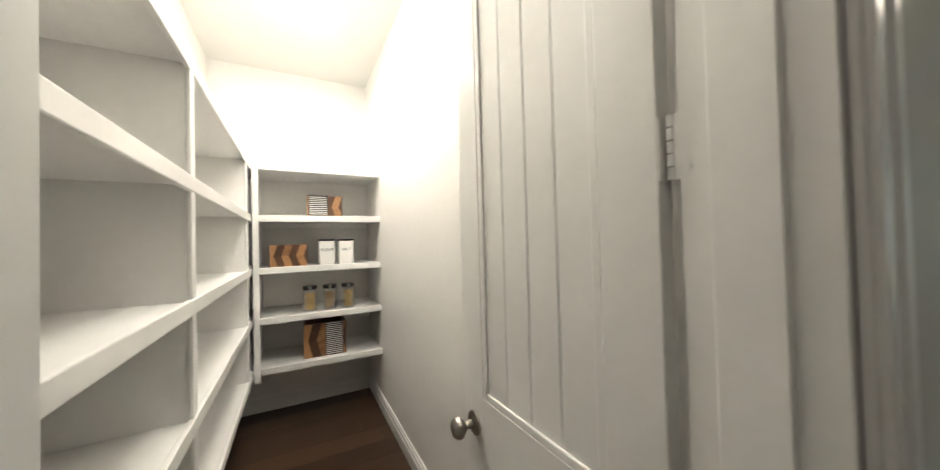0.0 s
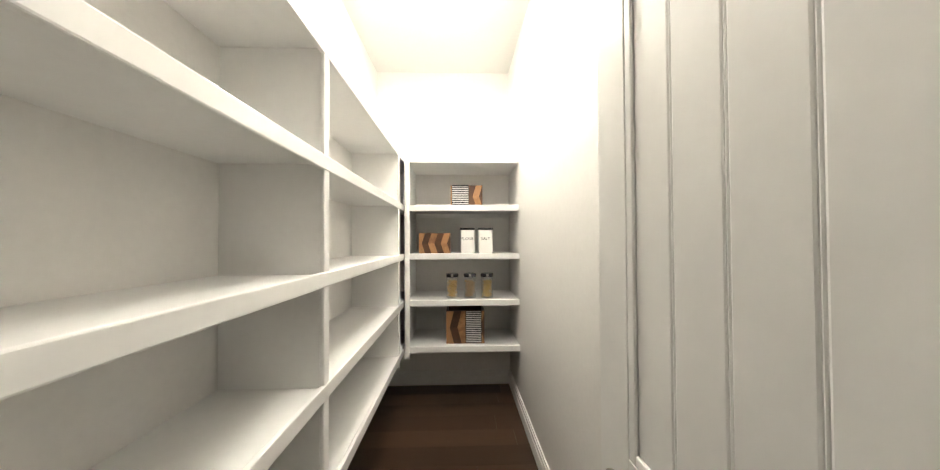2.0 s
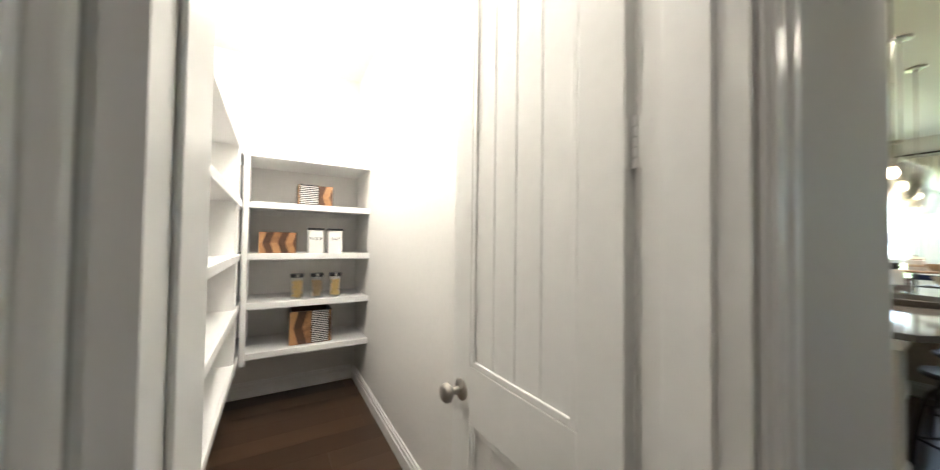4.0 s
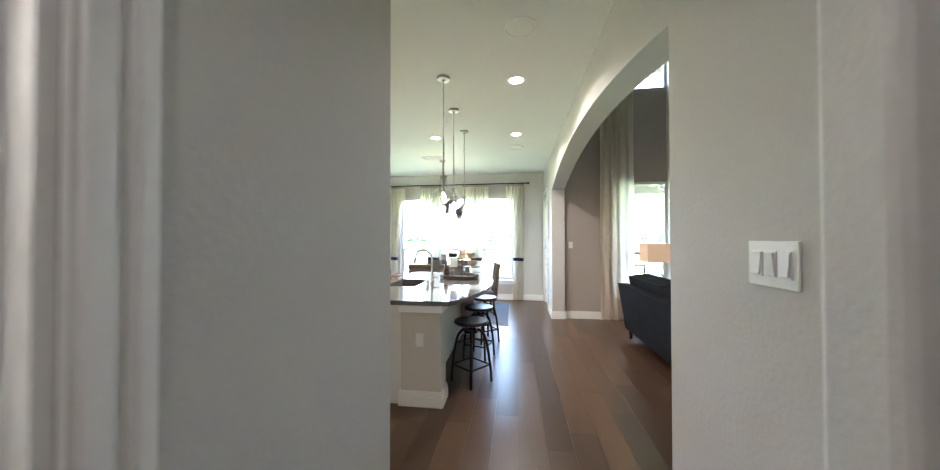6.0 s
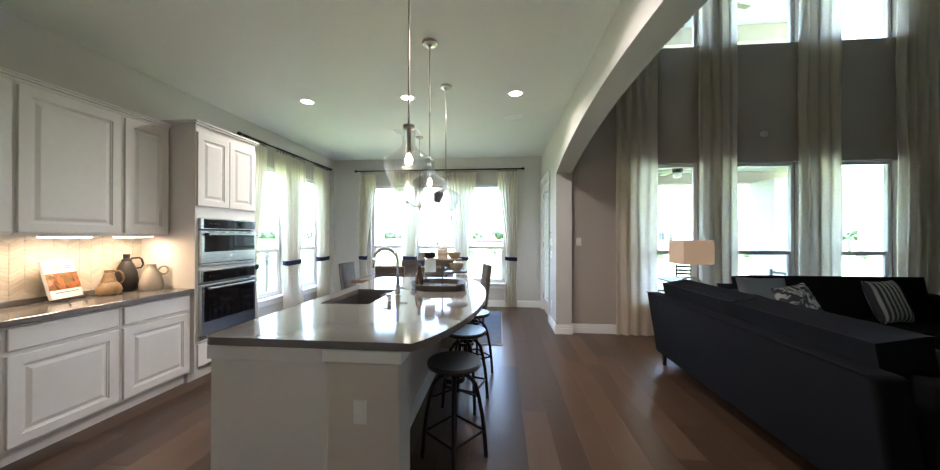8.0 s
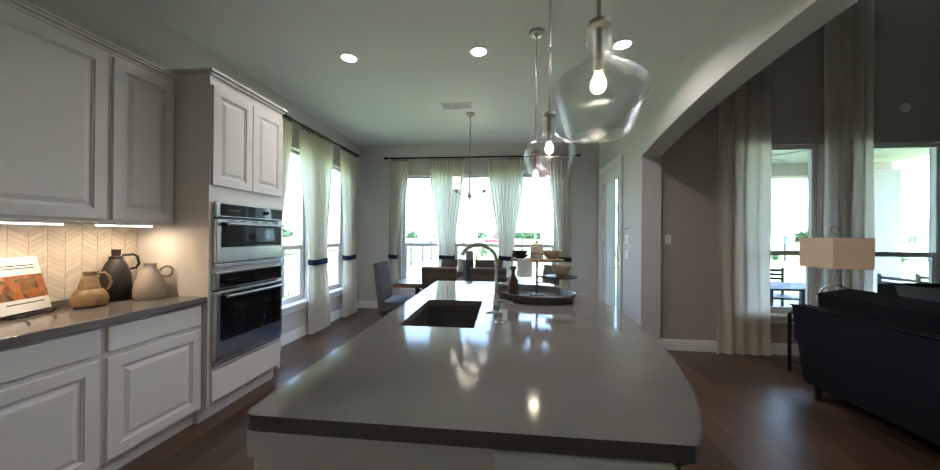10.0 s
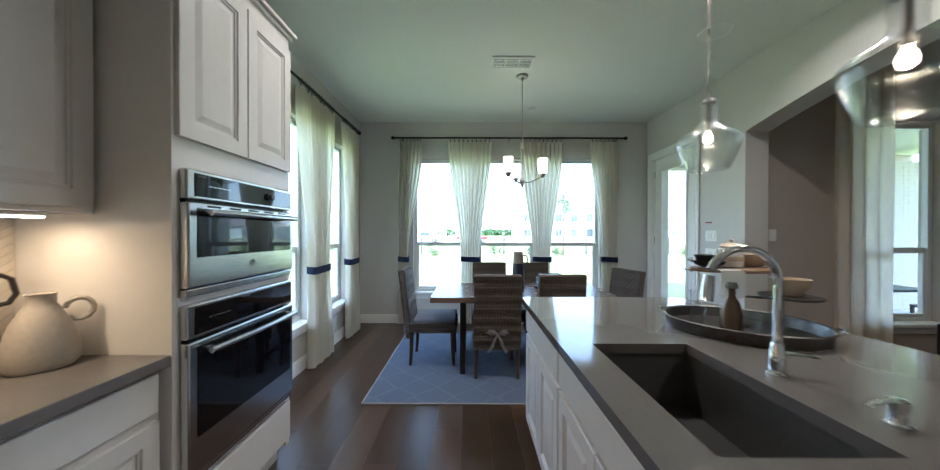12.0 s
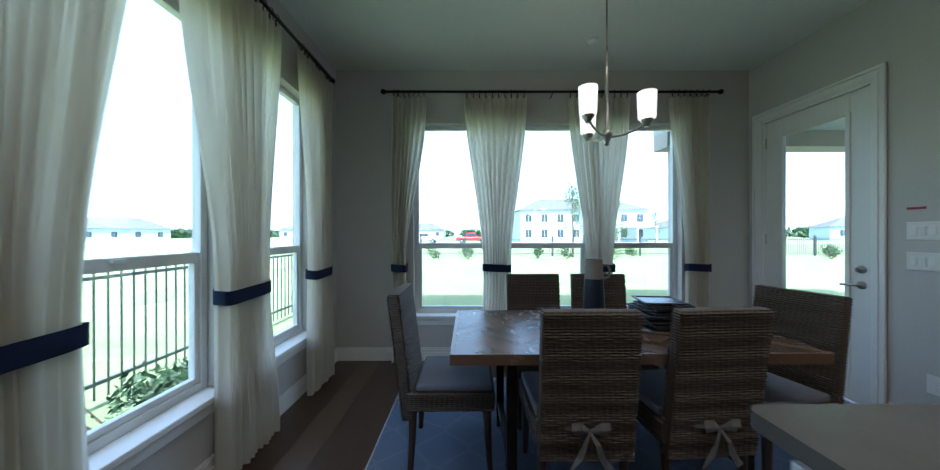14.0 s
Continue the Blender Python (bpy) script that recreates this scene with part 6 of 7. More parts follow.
bm = bmesh.new(); box(bm, 0, 0.022, -0.13, 0.13, 0, 0.30, bevel=0.002)
M["photo"], n_, l_, b_ = nodes_of("food_photograph")
tc_ = n_.new("ShaderNodeTexCoord"); vo_ = n_.new("ShaderNodeTexVoronoi"); vo_.inputs["Scale"].default_value = 26
nz_ = n_.new("ShaderNodeTexNoise"); nz_.inputs["Scale"].default_value = 14
mx_ = n_.new("ShaderNodeMix"); mx_.data_type = "RGBA"; mx_.inputs["Factor"].default_value = 0.35
l_.new(tc_.outputs["Object"], vo_.inputs[0]); l_.new(tc_.outputs["Object"], nz_.inputs[0])
l_.new(vo_.outputs["Color"], mx_.inputs["A"]); l_.new(nz_.outputs[0], mx_.inputs["B"])
rp_ = n_.new("ShaderNodeValToRGB")
rp_.color_ramp.elements[0].position, rp_.color_ramp.elements[0].color = 0.2, (0.03, 0.02, 0.016, 1)
rp_.color_ramp.elements[1].position, rp_.color_ramp.elements[1].color = 0.85, (0.62, 0.50, 0.36, 1)
for k, col in ((0.36, (0.16, 0.05, 0.02)), (0.48, (0.42, 0.15, 0.04)), (0.58, (0.09, 0.10, 0.03)), (0.68, (0.34, 0.09, 0.04))):
    rp_.color_ramp.elements.new(k).color = (*col, 1)
l_.new(mx_.outputs["Result"], rp_.inputs[0]); l_.new(rp_.outputs[0], b_.inputs["Base Color"])
b_.inputs["Roughness"].default_value = 0.35
lean = pose(0, 0, 0, 0, -14, 0)
bm.transform(lean); part("page_block", bm, M["plastic"], bk)
bm = B(0.0222, 0.0228, -0.13, 0.13, 0.07, 0.20); bm.transform(lean); part("photograph", bm, M["photo"], bk, "plain warm-coloured food photograph")
for z in (0.235, 0.25, 0.045):
    bm = B(0.0222, 0.0226, -0.09, 0.10, z, z + 0.005); bm.transform(lean); part("text_line", bm, M["dark_plate"], bk)
es = thing("book_stand", (-3.03, 3.838, 0.916), "small black scrolled metal book stand", "stand", rz=20)
for y in (-0.07, 0.07):
    part("foot", tube(bmesh.new(), [(-0.06, y, 0.012), (0.0, y, 0.010), (0.045, y, 0.008), (0.062, y, 0.02), (0.06, y, 0.035)], 0.006, 8), M["black"], es, smooth=True)
part("bar", tube(bmesh.new(), [(0.01, -0.09, 0.010), (0.015, -0.03, 0.012), (0.015, 0.03, 0.012), (0.01, 0.09, 0.010)], 0.006, 8), M["black"], es, smooth=True)

# ---- on the island ----
M["pewter"] = mat("dark_pewter", (0.12, 0.11, 0.10), 0.38, 0.8, var=0.3, scale=8)
M["oak_lt"] = wood("oak_board", (0.16, 0.09, 0.05), (0.34, 0.21, 0.12), 0.4, (10, 2, 10), 0.2)
M["beige_glaze"] = mat("beige_glaze", (0.50, 0.40, 0.29), 0.35, var=0.1)
TRX, TRY = -0.27, 4.78


def oval(bm, prof, a, b, seg=48):
    rings = [[bm.verts.new(((a + r) * math.cos(2 * math.pi * k / seg), (b + r) * math.sin(2 * math.pi * k / seg), z)) for k in range(seg)] for r, z in prof]
    for p, q in zip(rings, rings[1:]):
        for k in range(seg):
            bm.faces.new((p[k], p[(k + 1) % seg], q[(k + 1) % seg], q[k]))
    bm.faces.new(rings[0][::-1]); bm.faces.new(rings[-1])
    return bm


tr = thing("serving_tray", (TRX, TRY, 0.916), "oval dark pewter serving tray with side handles on the island", "tray", rz=-40)
part("tray_body", oval(bmesh.new(), [(-0.03, 0), (-0.012, 0.0), (0, 0.05), (0.008, 0.053), (0.004, 0.057), (-0.006, 0.052), (-0.02, 0.008)], 0.30, 0.255), M["pewter"], tr, smooth=True)
for s in (-1, 1):
    part("handle", tube(bmesh.new(), [(s * 0.287, -0.05, 0.045), (s * 0.317, -0.045, 0.058), (s * 0.323, 0, 0.062), (s * 0.317, 0.045, 0.058), (s * 0.287, 0.05, 0.045)], 0.007, 8), M["chrome"], tr, smooth=True)
ts = thing("tiered_stand", (TRX + 0.03, TRY + 0.07, 0.9245), "two-tier wooden serving stand on the tray", "stand")
part("post", cyl(bmesh.new(), 0.009, 0.0, 0.26, seg=14), M["pewter"], ts, smooth=True)
part("foot", lathe(bmesh.new(), [(0, 0), (0.06, 0), (0.06, 0.006), (0.015, 0.014), (0, 0.014)], 24), M["pewter"], ts, smooth=True)
part("top_tier", oval(bmesh.new(), [(-0.006, 0.257), (0, 0.261), (0, 0.271), (-0.006, 0.275)], 0.20, 0.12), M["oak_lt"], ts, smooth=True)
low = lathe(bmesh.new(), [(0, 0.148), (0.105, 0.148), (0.112, 0.153), (0.112, 0.160), (0, 0.160)], 36, (0.16, -0.11, 0))
part("lower_tier", low, M["pewter"], ts, smooth=True)
part("tier_arm", tube(bmesh.new(), [(0, 0, 0.14), (0.08, -0.055, 0.14), (0.16, -0.11, 0.147)], 0.006, 8), M["pewter"], ts, smooth=True)
ZTOP = 0.9245 + 0.276


def bowl(at, r, h, m, label, name="bowl"):
    b = thing(name, at, label, "bowl")
    o = [(r * 0.45, 0), (r * 0.5, 0.004), (r * 0.82, h * 0.45), (r, h)]
    part("shell", lathe(bmesh.new(), [(0, 0)] + o + [(x - 0.004, z + (0.0 if z > h * 0.9 else 0.004)) for x, z in o[::-1]] + [(0, 0.006)], 36), m, b, smooth=True)


bowl((TRX + 0.19, TRY - 0.04, 0.9245 + 0.161), 0.072, 0.075, M["beige_glaze"], "beige glazed bowl on the stand")
bowl((TRX + 0.145, TRY + 0.10, ZTOP), 0.072, 0.06, M["beige_glaze"], "beige glazed bowl on the wooden tier")
bowl((TRX - 0.10, TRY + 0.06, ZTOP), 0.068, 0.03, M["charcoal"], "black bowl stacked on the wooden tier")
bowl((TRX - 0.10, TRY + 0.06, ZTOP + 0.0085), 0.060, 0.05, M["charcoal"], "black bowl stacked on the wooden tier")
cn = thing("lidded_canister", (TRX + 0.03, TRY + 0.09, ZTOP), "white ceramic canister with a lid and wooden band", "canister")
part("body", lathe(bmesh.new(), [(0, 0), (0.045, 0), (0.050, 0.008), (0.050, 0.085), (0.044, 0.092), (0, 0.092)], 32), M["white_cloth"], cn, smooth=True)
part("band", lathe(bmesh.new(), [(0.0502, 0.03), (0.0515, 0.032), (0.0515, 0.05), (0.0502, 0.052)], 32), M["beige_glaze"], cn, smooth=True)
part("lid", lathe(bmesh.new(), [(0, 0.093), (0.046, 0.093), (0.048, 0.099), (0.035, 0.112), (0.010, 0.118), (0.008, 0.126), (0.012, 0.133), (0, 0.137)], 32), M["beige_glaze"], cn, smooth=True)
tl = thing("tea_towel", (TRX - 0.07, TRY - 0.045, ZTOP + 0.001), "folded white striped tea towel hanging over the tier", "towel")
bm = bmesh.new()
rows_ = []
for k in range(15):
    u = k / 14
    if u < 0.35:
        pz, py = 0.0, 0.10 - u / 0.35 * 0.09
    else:
        v = (u - 0.35) / 0.65
        pz, py = -0.004 - 0.125 * v, 0.002 - 0.008 * math.sin(min(1, v * 4) * 1.57)
    rows_.append([bm.verts.new((x, py + 0.003 * math.sin(60 * x + 5 * u) * (0.3 + u), pz)) for x in [-0.055 + 0.11 * i / 10 for i in range(11)]])
for a, b in zip(rows_, rows_[1:]):
    for i in range(10):
        bm.faces.new((a[i], a[i + 1], b[i + 1], b[i]))
bmesh.ops.solidify(bm, geom=list(bm.faces), thickness=0.004)
part("cloth", bm, M["white_cloth"], tl, smooth=True)
M["bronze_bottle"] = mat("bronze_bottle", (0.13, 0.085, 0.055), 0.25, 0.7, var=0.15)
bo = thing("bottle", (TRX - 0.155, TRY - 0.145, 0.9245), "bronze bottle with a stopper on the tray", "bottle")
part("body", lathe(bmesh.new(), [(0, 0), (0.036, 0), (0.039, 0.008), (0.039, 0.11), (0.028, 0.15), (0.015, 0.175), (0.015, 0.21), (0, 0.21)], 28), M["bronze_bottle"], bo, smooth=True)
part("stopper", lathe(bmesh.new(), [(0, 0.21), (0.022, 0.211), (0.024, 0.22), (0.018, 0.235), (0, 0.238)], 20), M["pewter"], bo, smooth=True)
for dx, dy, h in ((-0.12, -0.10, 0.11), (-0.05, -0.12, 0.10), (-0.13, 0.09, 0.16)):
    gl_ = thing("drinking_glass", (TRX + dx, TRY + dy, 0.9245), "clear drinking glass on the tray", "glass", "glasses on the tray")
    o = [(0.030, 0), (0.032, 0.004), (0.036, h)]
    part("tumbler", lathe(bmesh.new(), [(0, 0)] + o + [(r - 0.002, z + (0 if z > 0.05 else 0.004)) for r, z in o[::-1]] + [(0, 0.005)], 28), M["blown"], gl_, smooth=True)


# ---- living room ----
M["sofa"] = mat("charcoal_upholstery", (0.012, 0.0122, 0.014), 0.95, var=0.15, scale=5, fine=350, bump=0.5, depth=0.001, spec=0.08)
M["sofa_leg"] = mat("black_stained_leg", (0.015, 0.012, 0.011), 0.4)


def puffy(bm, x0, x1, y0, y1, z0, z1, r, sag=0.012, cuts=5):
    t = bmesh.new()
    box(t, x0, x1, y0, y1, z0, z1)
    bmesh.ops.subdivide_edges(t, edges=list(t.edges), cuts=cuts, use_grid_fill=True)
    c = Vector(((x0 + x1) / 2, (y0 + y1) / 2, (z0 + z1) / 2))
    h = Vector(((x1 - x0) / 2, (y1 - y0) / 2, (z1 - z0) / 2))
    for v in t.verts:
        d = v.co - c
        n = [d[i] / h[i] for i in range(3)]
        for i in range(3):
            o = [abs(n[j]) for j in range(3) if j != i]
            if abs(n[i]) > 0.98:
                v.co[i] += math.copysign(sag * (1 - o[0] ** 2) * (1 - o[1] ** 2) - r * (max(o) ** 6), n[i])
    merge(bm, t)
    return bm


def sofa(at, rz, length, label, cushions):
    """Back along -y (outer face at y=0), seat towards +y, x from 0 to length."""
    s = thing("sofa", at, label, "sofa", rz=rz)
    bk_ = bmesh.new()
    t = bmesh.new(); rounded(t, 0.0, length, 0.0, 0.16, 0.13, 0.80, 0.025)
    for v in t.verts:
        v.co.y -= 0.10 * max(0, (v.co.z - 0.35) / 0.45)
    merge(bk_, t)
    part("backrest", bk_, M["sofa"], s, smooth=True)
    part("piping", tube(bmesh.new(), [(0.01, -0.098, 0.797), (length / 2, -0.099, 0.797), (length - 0.01, -0.098, 0.797)], 0.006, 8), M["sofa"], s, smooth=True)
    part("seat_base", rounded(bmesh.new(), 0.0, length, 0.161, 0.90, 0.13, 0.30, 0.02), M["sofa"], s, smooth=True)
    for x0, x1 in ((0.0, 0.13), (length - 0.13, length)):
        t = bmesh.new(); rounded(t, x0, x1, 0.162, 0.90, 0.301, 0.72, 0.025)
        for v in t.verts:
            if v.co.z > 0.5:
                v.co.z += 0.08 * (0.9 - v.co.y)
        part("arm", t, M["sofa"], s, smooth=True)
    w = (length - 0.28) / cushions
    for k in range(cushions):
        x0 = 0.14 + k * w
        part("seat_cushion", puffy(bmesh.new(), x0 + 0.005, x0 + w - 0.005, 0.32, 0.91, 0.302, 0.46, 0.02), M["sofa"], s, smooth=True)
        t = puffy(bmesh.new(), x0 + 0.005, x0 + w - 0.005, 0.0, 0.18, 0.0, 0.43, 0.035, 0.035)
        t.transform(Matrix.Translation((0, 0.14, 0.462)) @ Matrix.Rotation(radians(10), 4, "X"))
        part("back_cushion", t, M["sofa"], s, smooth=True)
    for x in (0.08, length - 0.08):
        for y in (0.06, 0.82):
            part("leg", tube(bmesh.new(), [(x, y, 0.13), (x, y, 0.0)], [0.028, 0.018], 8), M["sofa_leg"], s, smooth=True)
    return s


# outer back faces west, then one along the windows
sofa((2.10, 5.46, 0), -90, 2.26, "charcoal grey upholstered sofa seen from behind", 2)
sofa((5.35, 6.10, 0), 180, 2.15, "charcoal grey upholstered sofa near the windows", 3)
sofa((2.95, 3.02, 0), 0, 2.0, "charcoal grey upholstered sofa with its back to the hall", 2)


def pillow(at, rot, m, label, w=0.46, stripes=None):
    p = thing("throw_pillow", at, label, "pillow")
    p.rotation_euler = [radians(a) for a in rot]
    bm = bmesh.new()
    n = 14
    top = {}
    for s in (1, -1):
        for i in range(n + 1):
            for j in range(n + 1):
                u, v = 2 * i / n - 1, 2 * j / n - 1
                edge = (1 - u ** 4) * (1 - v ** 4)
                pinch = 1 - 0.06 * (1 - abs(u)) * (abs(v) ** 2) - 0.06 * (1 - abs(v)) * (abs(u) ** 2)
                key = (i, j, s if 0 < i < n and 0 < j < n else 0)
                if key not in top:
                    top[key] = bm.verts.new((u * w / 2 * pinch, s * 0.075 * edge ** 0.6, v * w / 2 * pinch + w / 2))
    g = lambda i, j, s: top[(i, j, s if 0 < i < n and 0 < j < n else 0)]
    for s in (1, -1):
        for i in range(n):
            for j in range(n):
                bm.faces.new((g(i, j, s), g(i + 1, j, s), g(i + 1, j + 1, s), g(i, j + 1, s)))
    part("cover", bm, m, p, smooth=True)
    return p


def striped(name, a, b, scale, direction="X"):
    m, n, l, bs_ = nodes_of(name)
    tc = n.new("ShaderNodeTexCoord"); w = n.new("ShaderNodeTexWave"); w.bands_direction = direction
    w.inputs["Scale"].default_value = scale; w.inputs["Distortion"].default_value = 0.3
    l.new(tc.outputs["Object"], w.inputs[0])
    rp = n.new("ShaderNodeValToRGB"); rp.color_ramp.interpolation = "CONSTANT"
    rp.color_ramp.elements[0].color, rp.color_ramp.elements[1].color, rp.color_ramp.elements[1].position = (*a, 1), (*b, 1), 0.45
    l.new(w.outputs["Fac"], rp.inputs[0]); l.new(rp.outputs[0], bs_.inputs["Base Color"]); bs_.inputs["Roughness"].default_value = 0.9
    return m


def marbled(name, a, b, scale):
    m, n, l, bs_ = nodes_of(name)
    tc = n.new("ShaderNodeTexCoord"); w = n.new("ShaderNodeTexNoise"); w.inputs["Scale"].default_value = scale; w.inputs["Detail"].default_value = 2; w.inputs["Distortion"].default_value = 1.5
    l.new(tc.outputs["Object"], w.inputs[0])
    rp = n.new("ShaderNodeValToRGB")
    rp.color_ramp.elements[0].position, rp.color_ramp.elements[1].position = 0.47, 0.53
    rp.color_ramp.elements[0].color, rp.color_ramp.elements[1].color = (*a, 1), (*b, 1)
    l.new(w.outputs[0], rp.inputs[0]); l.new(rp.outputs[0], bs_.inputs["Base Color"]); bs_.inputs["Roughness"].default_value = 0.9
    return m


M["pgrey"] = mat("grey_pillow_fabric", (0.16, 0.17, 0.19), 0.9, var=0.1, fine=300)
M["pdark"] = mat("navy_pillow_fabric", (0.02, 0.022, 0.03), 0.9, var=0.1, fine=300)
M["pmarb"] = marbled("abstract_pillow_fabric", (0.05, 0.055, 0.06), (0.55, 0.52, 0.46), 9)
M["pstripe"] = striped("striped_pillow_fabric", (0.50, 0.46, 0.40), (0.07, 0.07, 0.08), 5)
pillow((3.40, 5.60, 0.47), (20, 0, 172), M["pgrey"], "plain grey throw pillow on a sofa", 0.50)
pillow((3.74, 5.50, 0.47), (26, 8, 190), M["pmarb"], "black and cream abstract throw pillow on a sofa", 0.44)
pillow((4.70, 5.58, 0.47), (20, 0, 195), M["pstripe"], "cream and dark striped throw pillow on a sofa", 0.48)
pillow((2.60, 5.14, 0.47), (18, 0, -75), M["pmarb"], "black and cream abstract throw pillow in a sofa corner", 0.42)
pillow((2.66, 4.98, 0.47), (22, 10, -95), M["pdark"], "dark throw pillow in a sofa corner", 0.44)

et = thing("side_table", (2.72, 5.79, 0), "dark metal side table with open shelves", "side table")
for x in (-0.26, 0.26):
    for y in (-0.24, 0.24):
        part("leg", B(x - 0.012, x + 0.012, y - 0.012, y + 0.012, 0, 0.60, bevel=0.002), M["iron"], et)
for z in (0.10, 0.32, 0.52, 0.60):
    bm = bmesh.new(); box(bm, -0.26, 0.26, -0.24, 0.24, z, z + 0.018, bevel=0.003)
    part("shelf", bm, M["charcoal"], et)
part("drawer", B(-0.24, 0.24, -0.22, 0.22, 0.339, 0.50, bevel=0.004), M["charcoal"], et)
tl = thing("table_lamp", (2.66, 5.79, 0.619), "table lamp with a square linen shade on a nickel ring base", "lamp")
part("base", B(-0.09, 0.09, -0.05, 0.05, 0, 0.018, bevel=0.003), M["nickel"], tl)
part("ring", tube(bmesh.new(), [(0.15 * math.sin(2 * math.pi * k / 40), 0, 0.165 - 0.147 * math.cos(2 * math.pi * k / 40)) for k in range(41)], 0.008, 8, False), M["nickel"], tl, smooth=True)
part("stem", cyl(bmesh.new(), 0.007, 0.31, 0.80, seg=10), M["nickel"], tl, smooth=True)
M["lampshade"] = glow("lit_linen_shade", (1.0, 0.60, 0.30), 0.03)
M["lampshade"].node_tree.nodes["Principled BSDF"].inputs["Base Color"].default_value = (0.42, 0.35, 0.27, 1)
bm = bmesh.new()
for a in ((-0.17, 0.17, -0.17, -0.167), (-0.17, 0.17, 0.167, 0.17), (-0.17, -0.167, -0.167, 0.167), (0.167, 0.17, -0.167, 0.167)):
    box(bm, *a, 0.475, 0.76)
part("shade", bm, M["lampshade"], tl, "square cream linen shade, lit")
part("finial", tube(bmesh.new(), [(0.035 * math.sin(2 * math.pi * k / 20), 0, 0.835 + 0.035 * math.cos(2 * math.pi * k / 20)) for k in range(21)], 0.004, 6, False), M["nickel"], tl, smooth=True)
lamp("table_lamp_bulb", "POINT", (2.66, 5.79, 1.24), 0.35, (1.0, 0.72, 0.42), 0.05)

# ---- outside ----
structure("pavement_patio", B(XE2 + 0.01, 7.6, YL + 0.181, 10.4, -0.199, -0.07), M["concrete"], "pale concrete patio slab beside the house")
M["soffit"] = mat("painted_soffit", (0.50, 0.52, 0.50), 0.8, var=0.05)
structure("roof_patio", B(XE2 + 0.01, 7.6, YL + 0.2, 10.4, 2.98, 3.12), M["soffit"], "painted patio ceiling")
structure("beam_patio", B(XE2 + 0.01, 7.6, 10.0, 10.38, 2.72, 2.979), M["living"], "grey patio roof beam")
for x, y in ((6.75, 9.75), (1.75, 10.15)):
    c = thing("patio_column", (x, y, -0.07), "pale brick patio column", "column")
    w = 0.36 if x > 3 else 0.16
    h = 2.79
    n = int(h / 0.075)
    part("core", B(-w + 0.006, w - 0.006, -w + 0.006, w - 0.006, 0, h), M["grout"], c)
    for k in range(n):
        z = k * h / n
        ox = 0.0 if k % 2 else 0.1
        cuts = sorted({-w, w, *[-w + ox + 0.215 * i for i in range(1, 9) if -w + ox + 0.215 * i < w - 0.02]})
        for s in (-1,):
            for a, b in zip(cuts, cuts[1:]):
                part("brick", B(a + 0.005, b - 0.005, -w, -w + 0.05, z + 0.005, z + h / n - 0.005), M["brick"], c)
        for a, b in zip(cuts, cuts[1:]):
            part("brick", B(-w, -w + 0.05, max(a, -w + 0.055) + 0.005, b - 0.005, z + 0.005, z + h / n - 0.005), M["brick"], c)
structure("roof_balcony", B(XE2 + 0.01, 7.6, YL + 0.2, 9.6, 6.12, 6.25), M["soffit"], "pale upper porch ceiling")
structure("beam_balcony", B(XE2 + 0.01, 7.6, 9.3, 9.6, 5.75, 6.119), M["living"], "grey upper porch beam")


def fan(at):
    f = thing("ceiling_fan", at, "dark outdoor ceiling fan with a glass light on the patio", "fan")
    part("rod", cyl(bmesh.new(), 0.012, 0.0, 0.18, seg=10), M["iron"], f, smooth=True)
    part("motor", lathe(bmesh.new(), [(0, -0.10), (0.08, -0.09), (0.10, -0.04), (0.09, 0.0), (0.03, 0.02), (0, 0.02)], 24), M["iron"], f, smooth=True)
    part("globe", lathe(bmesh.new(), [(0, -0.20), (0.06, -0.185), (0.085, -0.14), (0.07, -0.10), (0, -0.10)], 24), M["plastic"], f, smooth=True)
    for k in range(5):
        bm = B(0.11, 0.62, -0.065, 0.065, -0.035, -0.027, bevel=0.003)
        bm.transform(Matrix.Rotation(radians(72 * k + 20), 4, "Z") @ Matrix.Rotation(radians(8), 4, "X"))
        part("blade", bm, M["chair_leg"], f)


fan((3.9, 8.5, 2.80))
fan((4.6, 8.2, 5.94))
M["outdoor"] = mat("outdoor_metal", (0.06, 0.065, 0.07), 0.5, 0.5)
pt = thing("patio_table", (3.8, 7.75, -0.07), "dark metal patio table", "table")
part("tabletop", B(-0.55, 0.55, -0.4, 0.4, 0.70, 0.73, bevel=0.005), M["outdoor"], pt)
for x in (-0.5, 0.5):
    for y in (-0.35, 0.35):
        part("leg", B(x - 0.025, x + 0.025, y - 0.025, y + 0.025, 0, 0.70), M["outdoor"], pt)
for x, y, rz in ((3.35, 8.5, 180), (4.2, 8.5, 170), (4.9, 7.6, 90), (5.6, 7.7, 100)):
    c = thing("patio_chair", (x, y, -0.07), "dark slatted metal patio chair", "chair", "patio chairs", rz=rz)
    part("seat", B(-0.25, 0.25, -0.25, 0.25, 0.42, 0.45, bevel=0.005), M["outdoor"], c)
    for sx in (-0.23, 0.23):
        for sy in (-0.23, 0.23):
            part("leg", B(sx - 0.015, sx + 0.015, sy - 0.015, sy + 0.015, 0, 0.42 if sy > 0 else 0.92), M["outdoor"], c)
    for k in range(5):
        part("back_slat", B(-0.215, 0.215, -0.24, -0.225, 0.55 + 0.075 * k, 0.59 + 0.075 * k), M["outdoor"], c)
M["leaf"] = mat("shrub_leaf", (0.035, 0.075, 0.022), 0.6, var=0.5, scale=6, fine=20)
M["leaf_b"] = mat("young_tree_leaf", (0.10, 0.17, 0.05), 0.6, var=0.5, scale=3, fine=20)
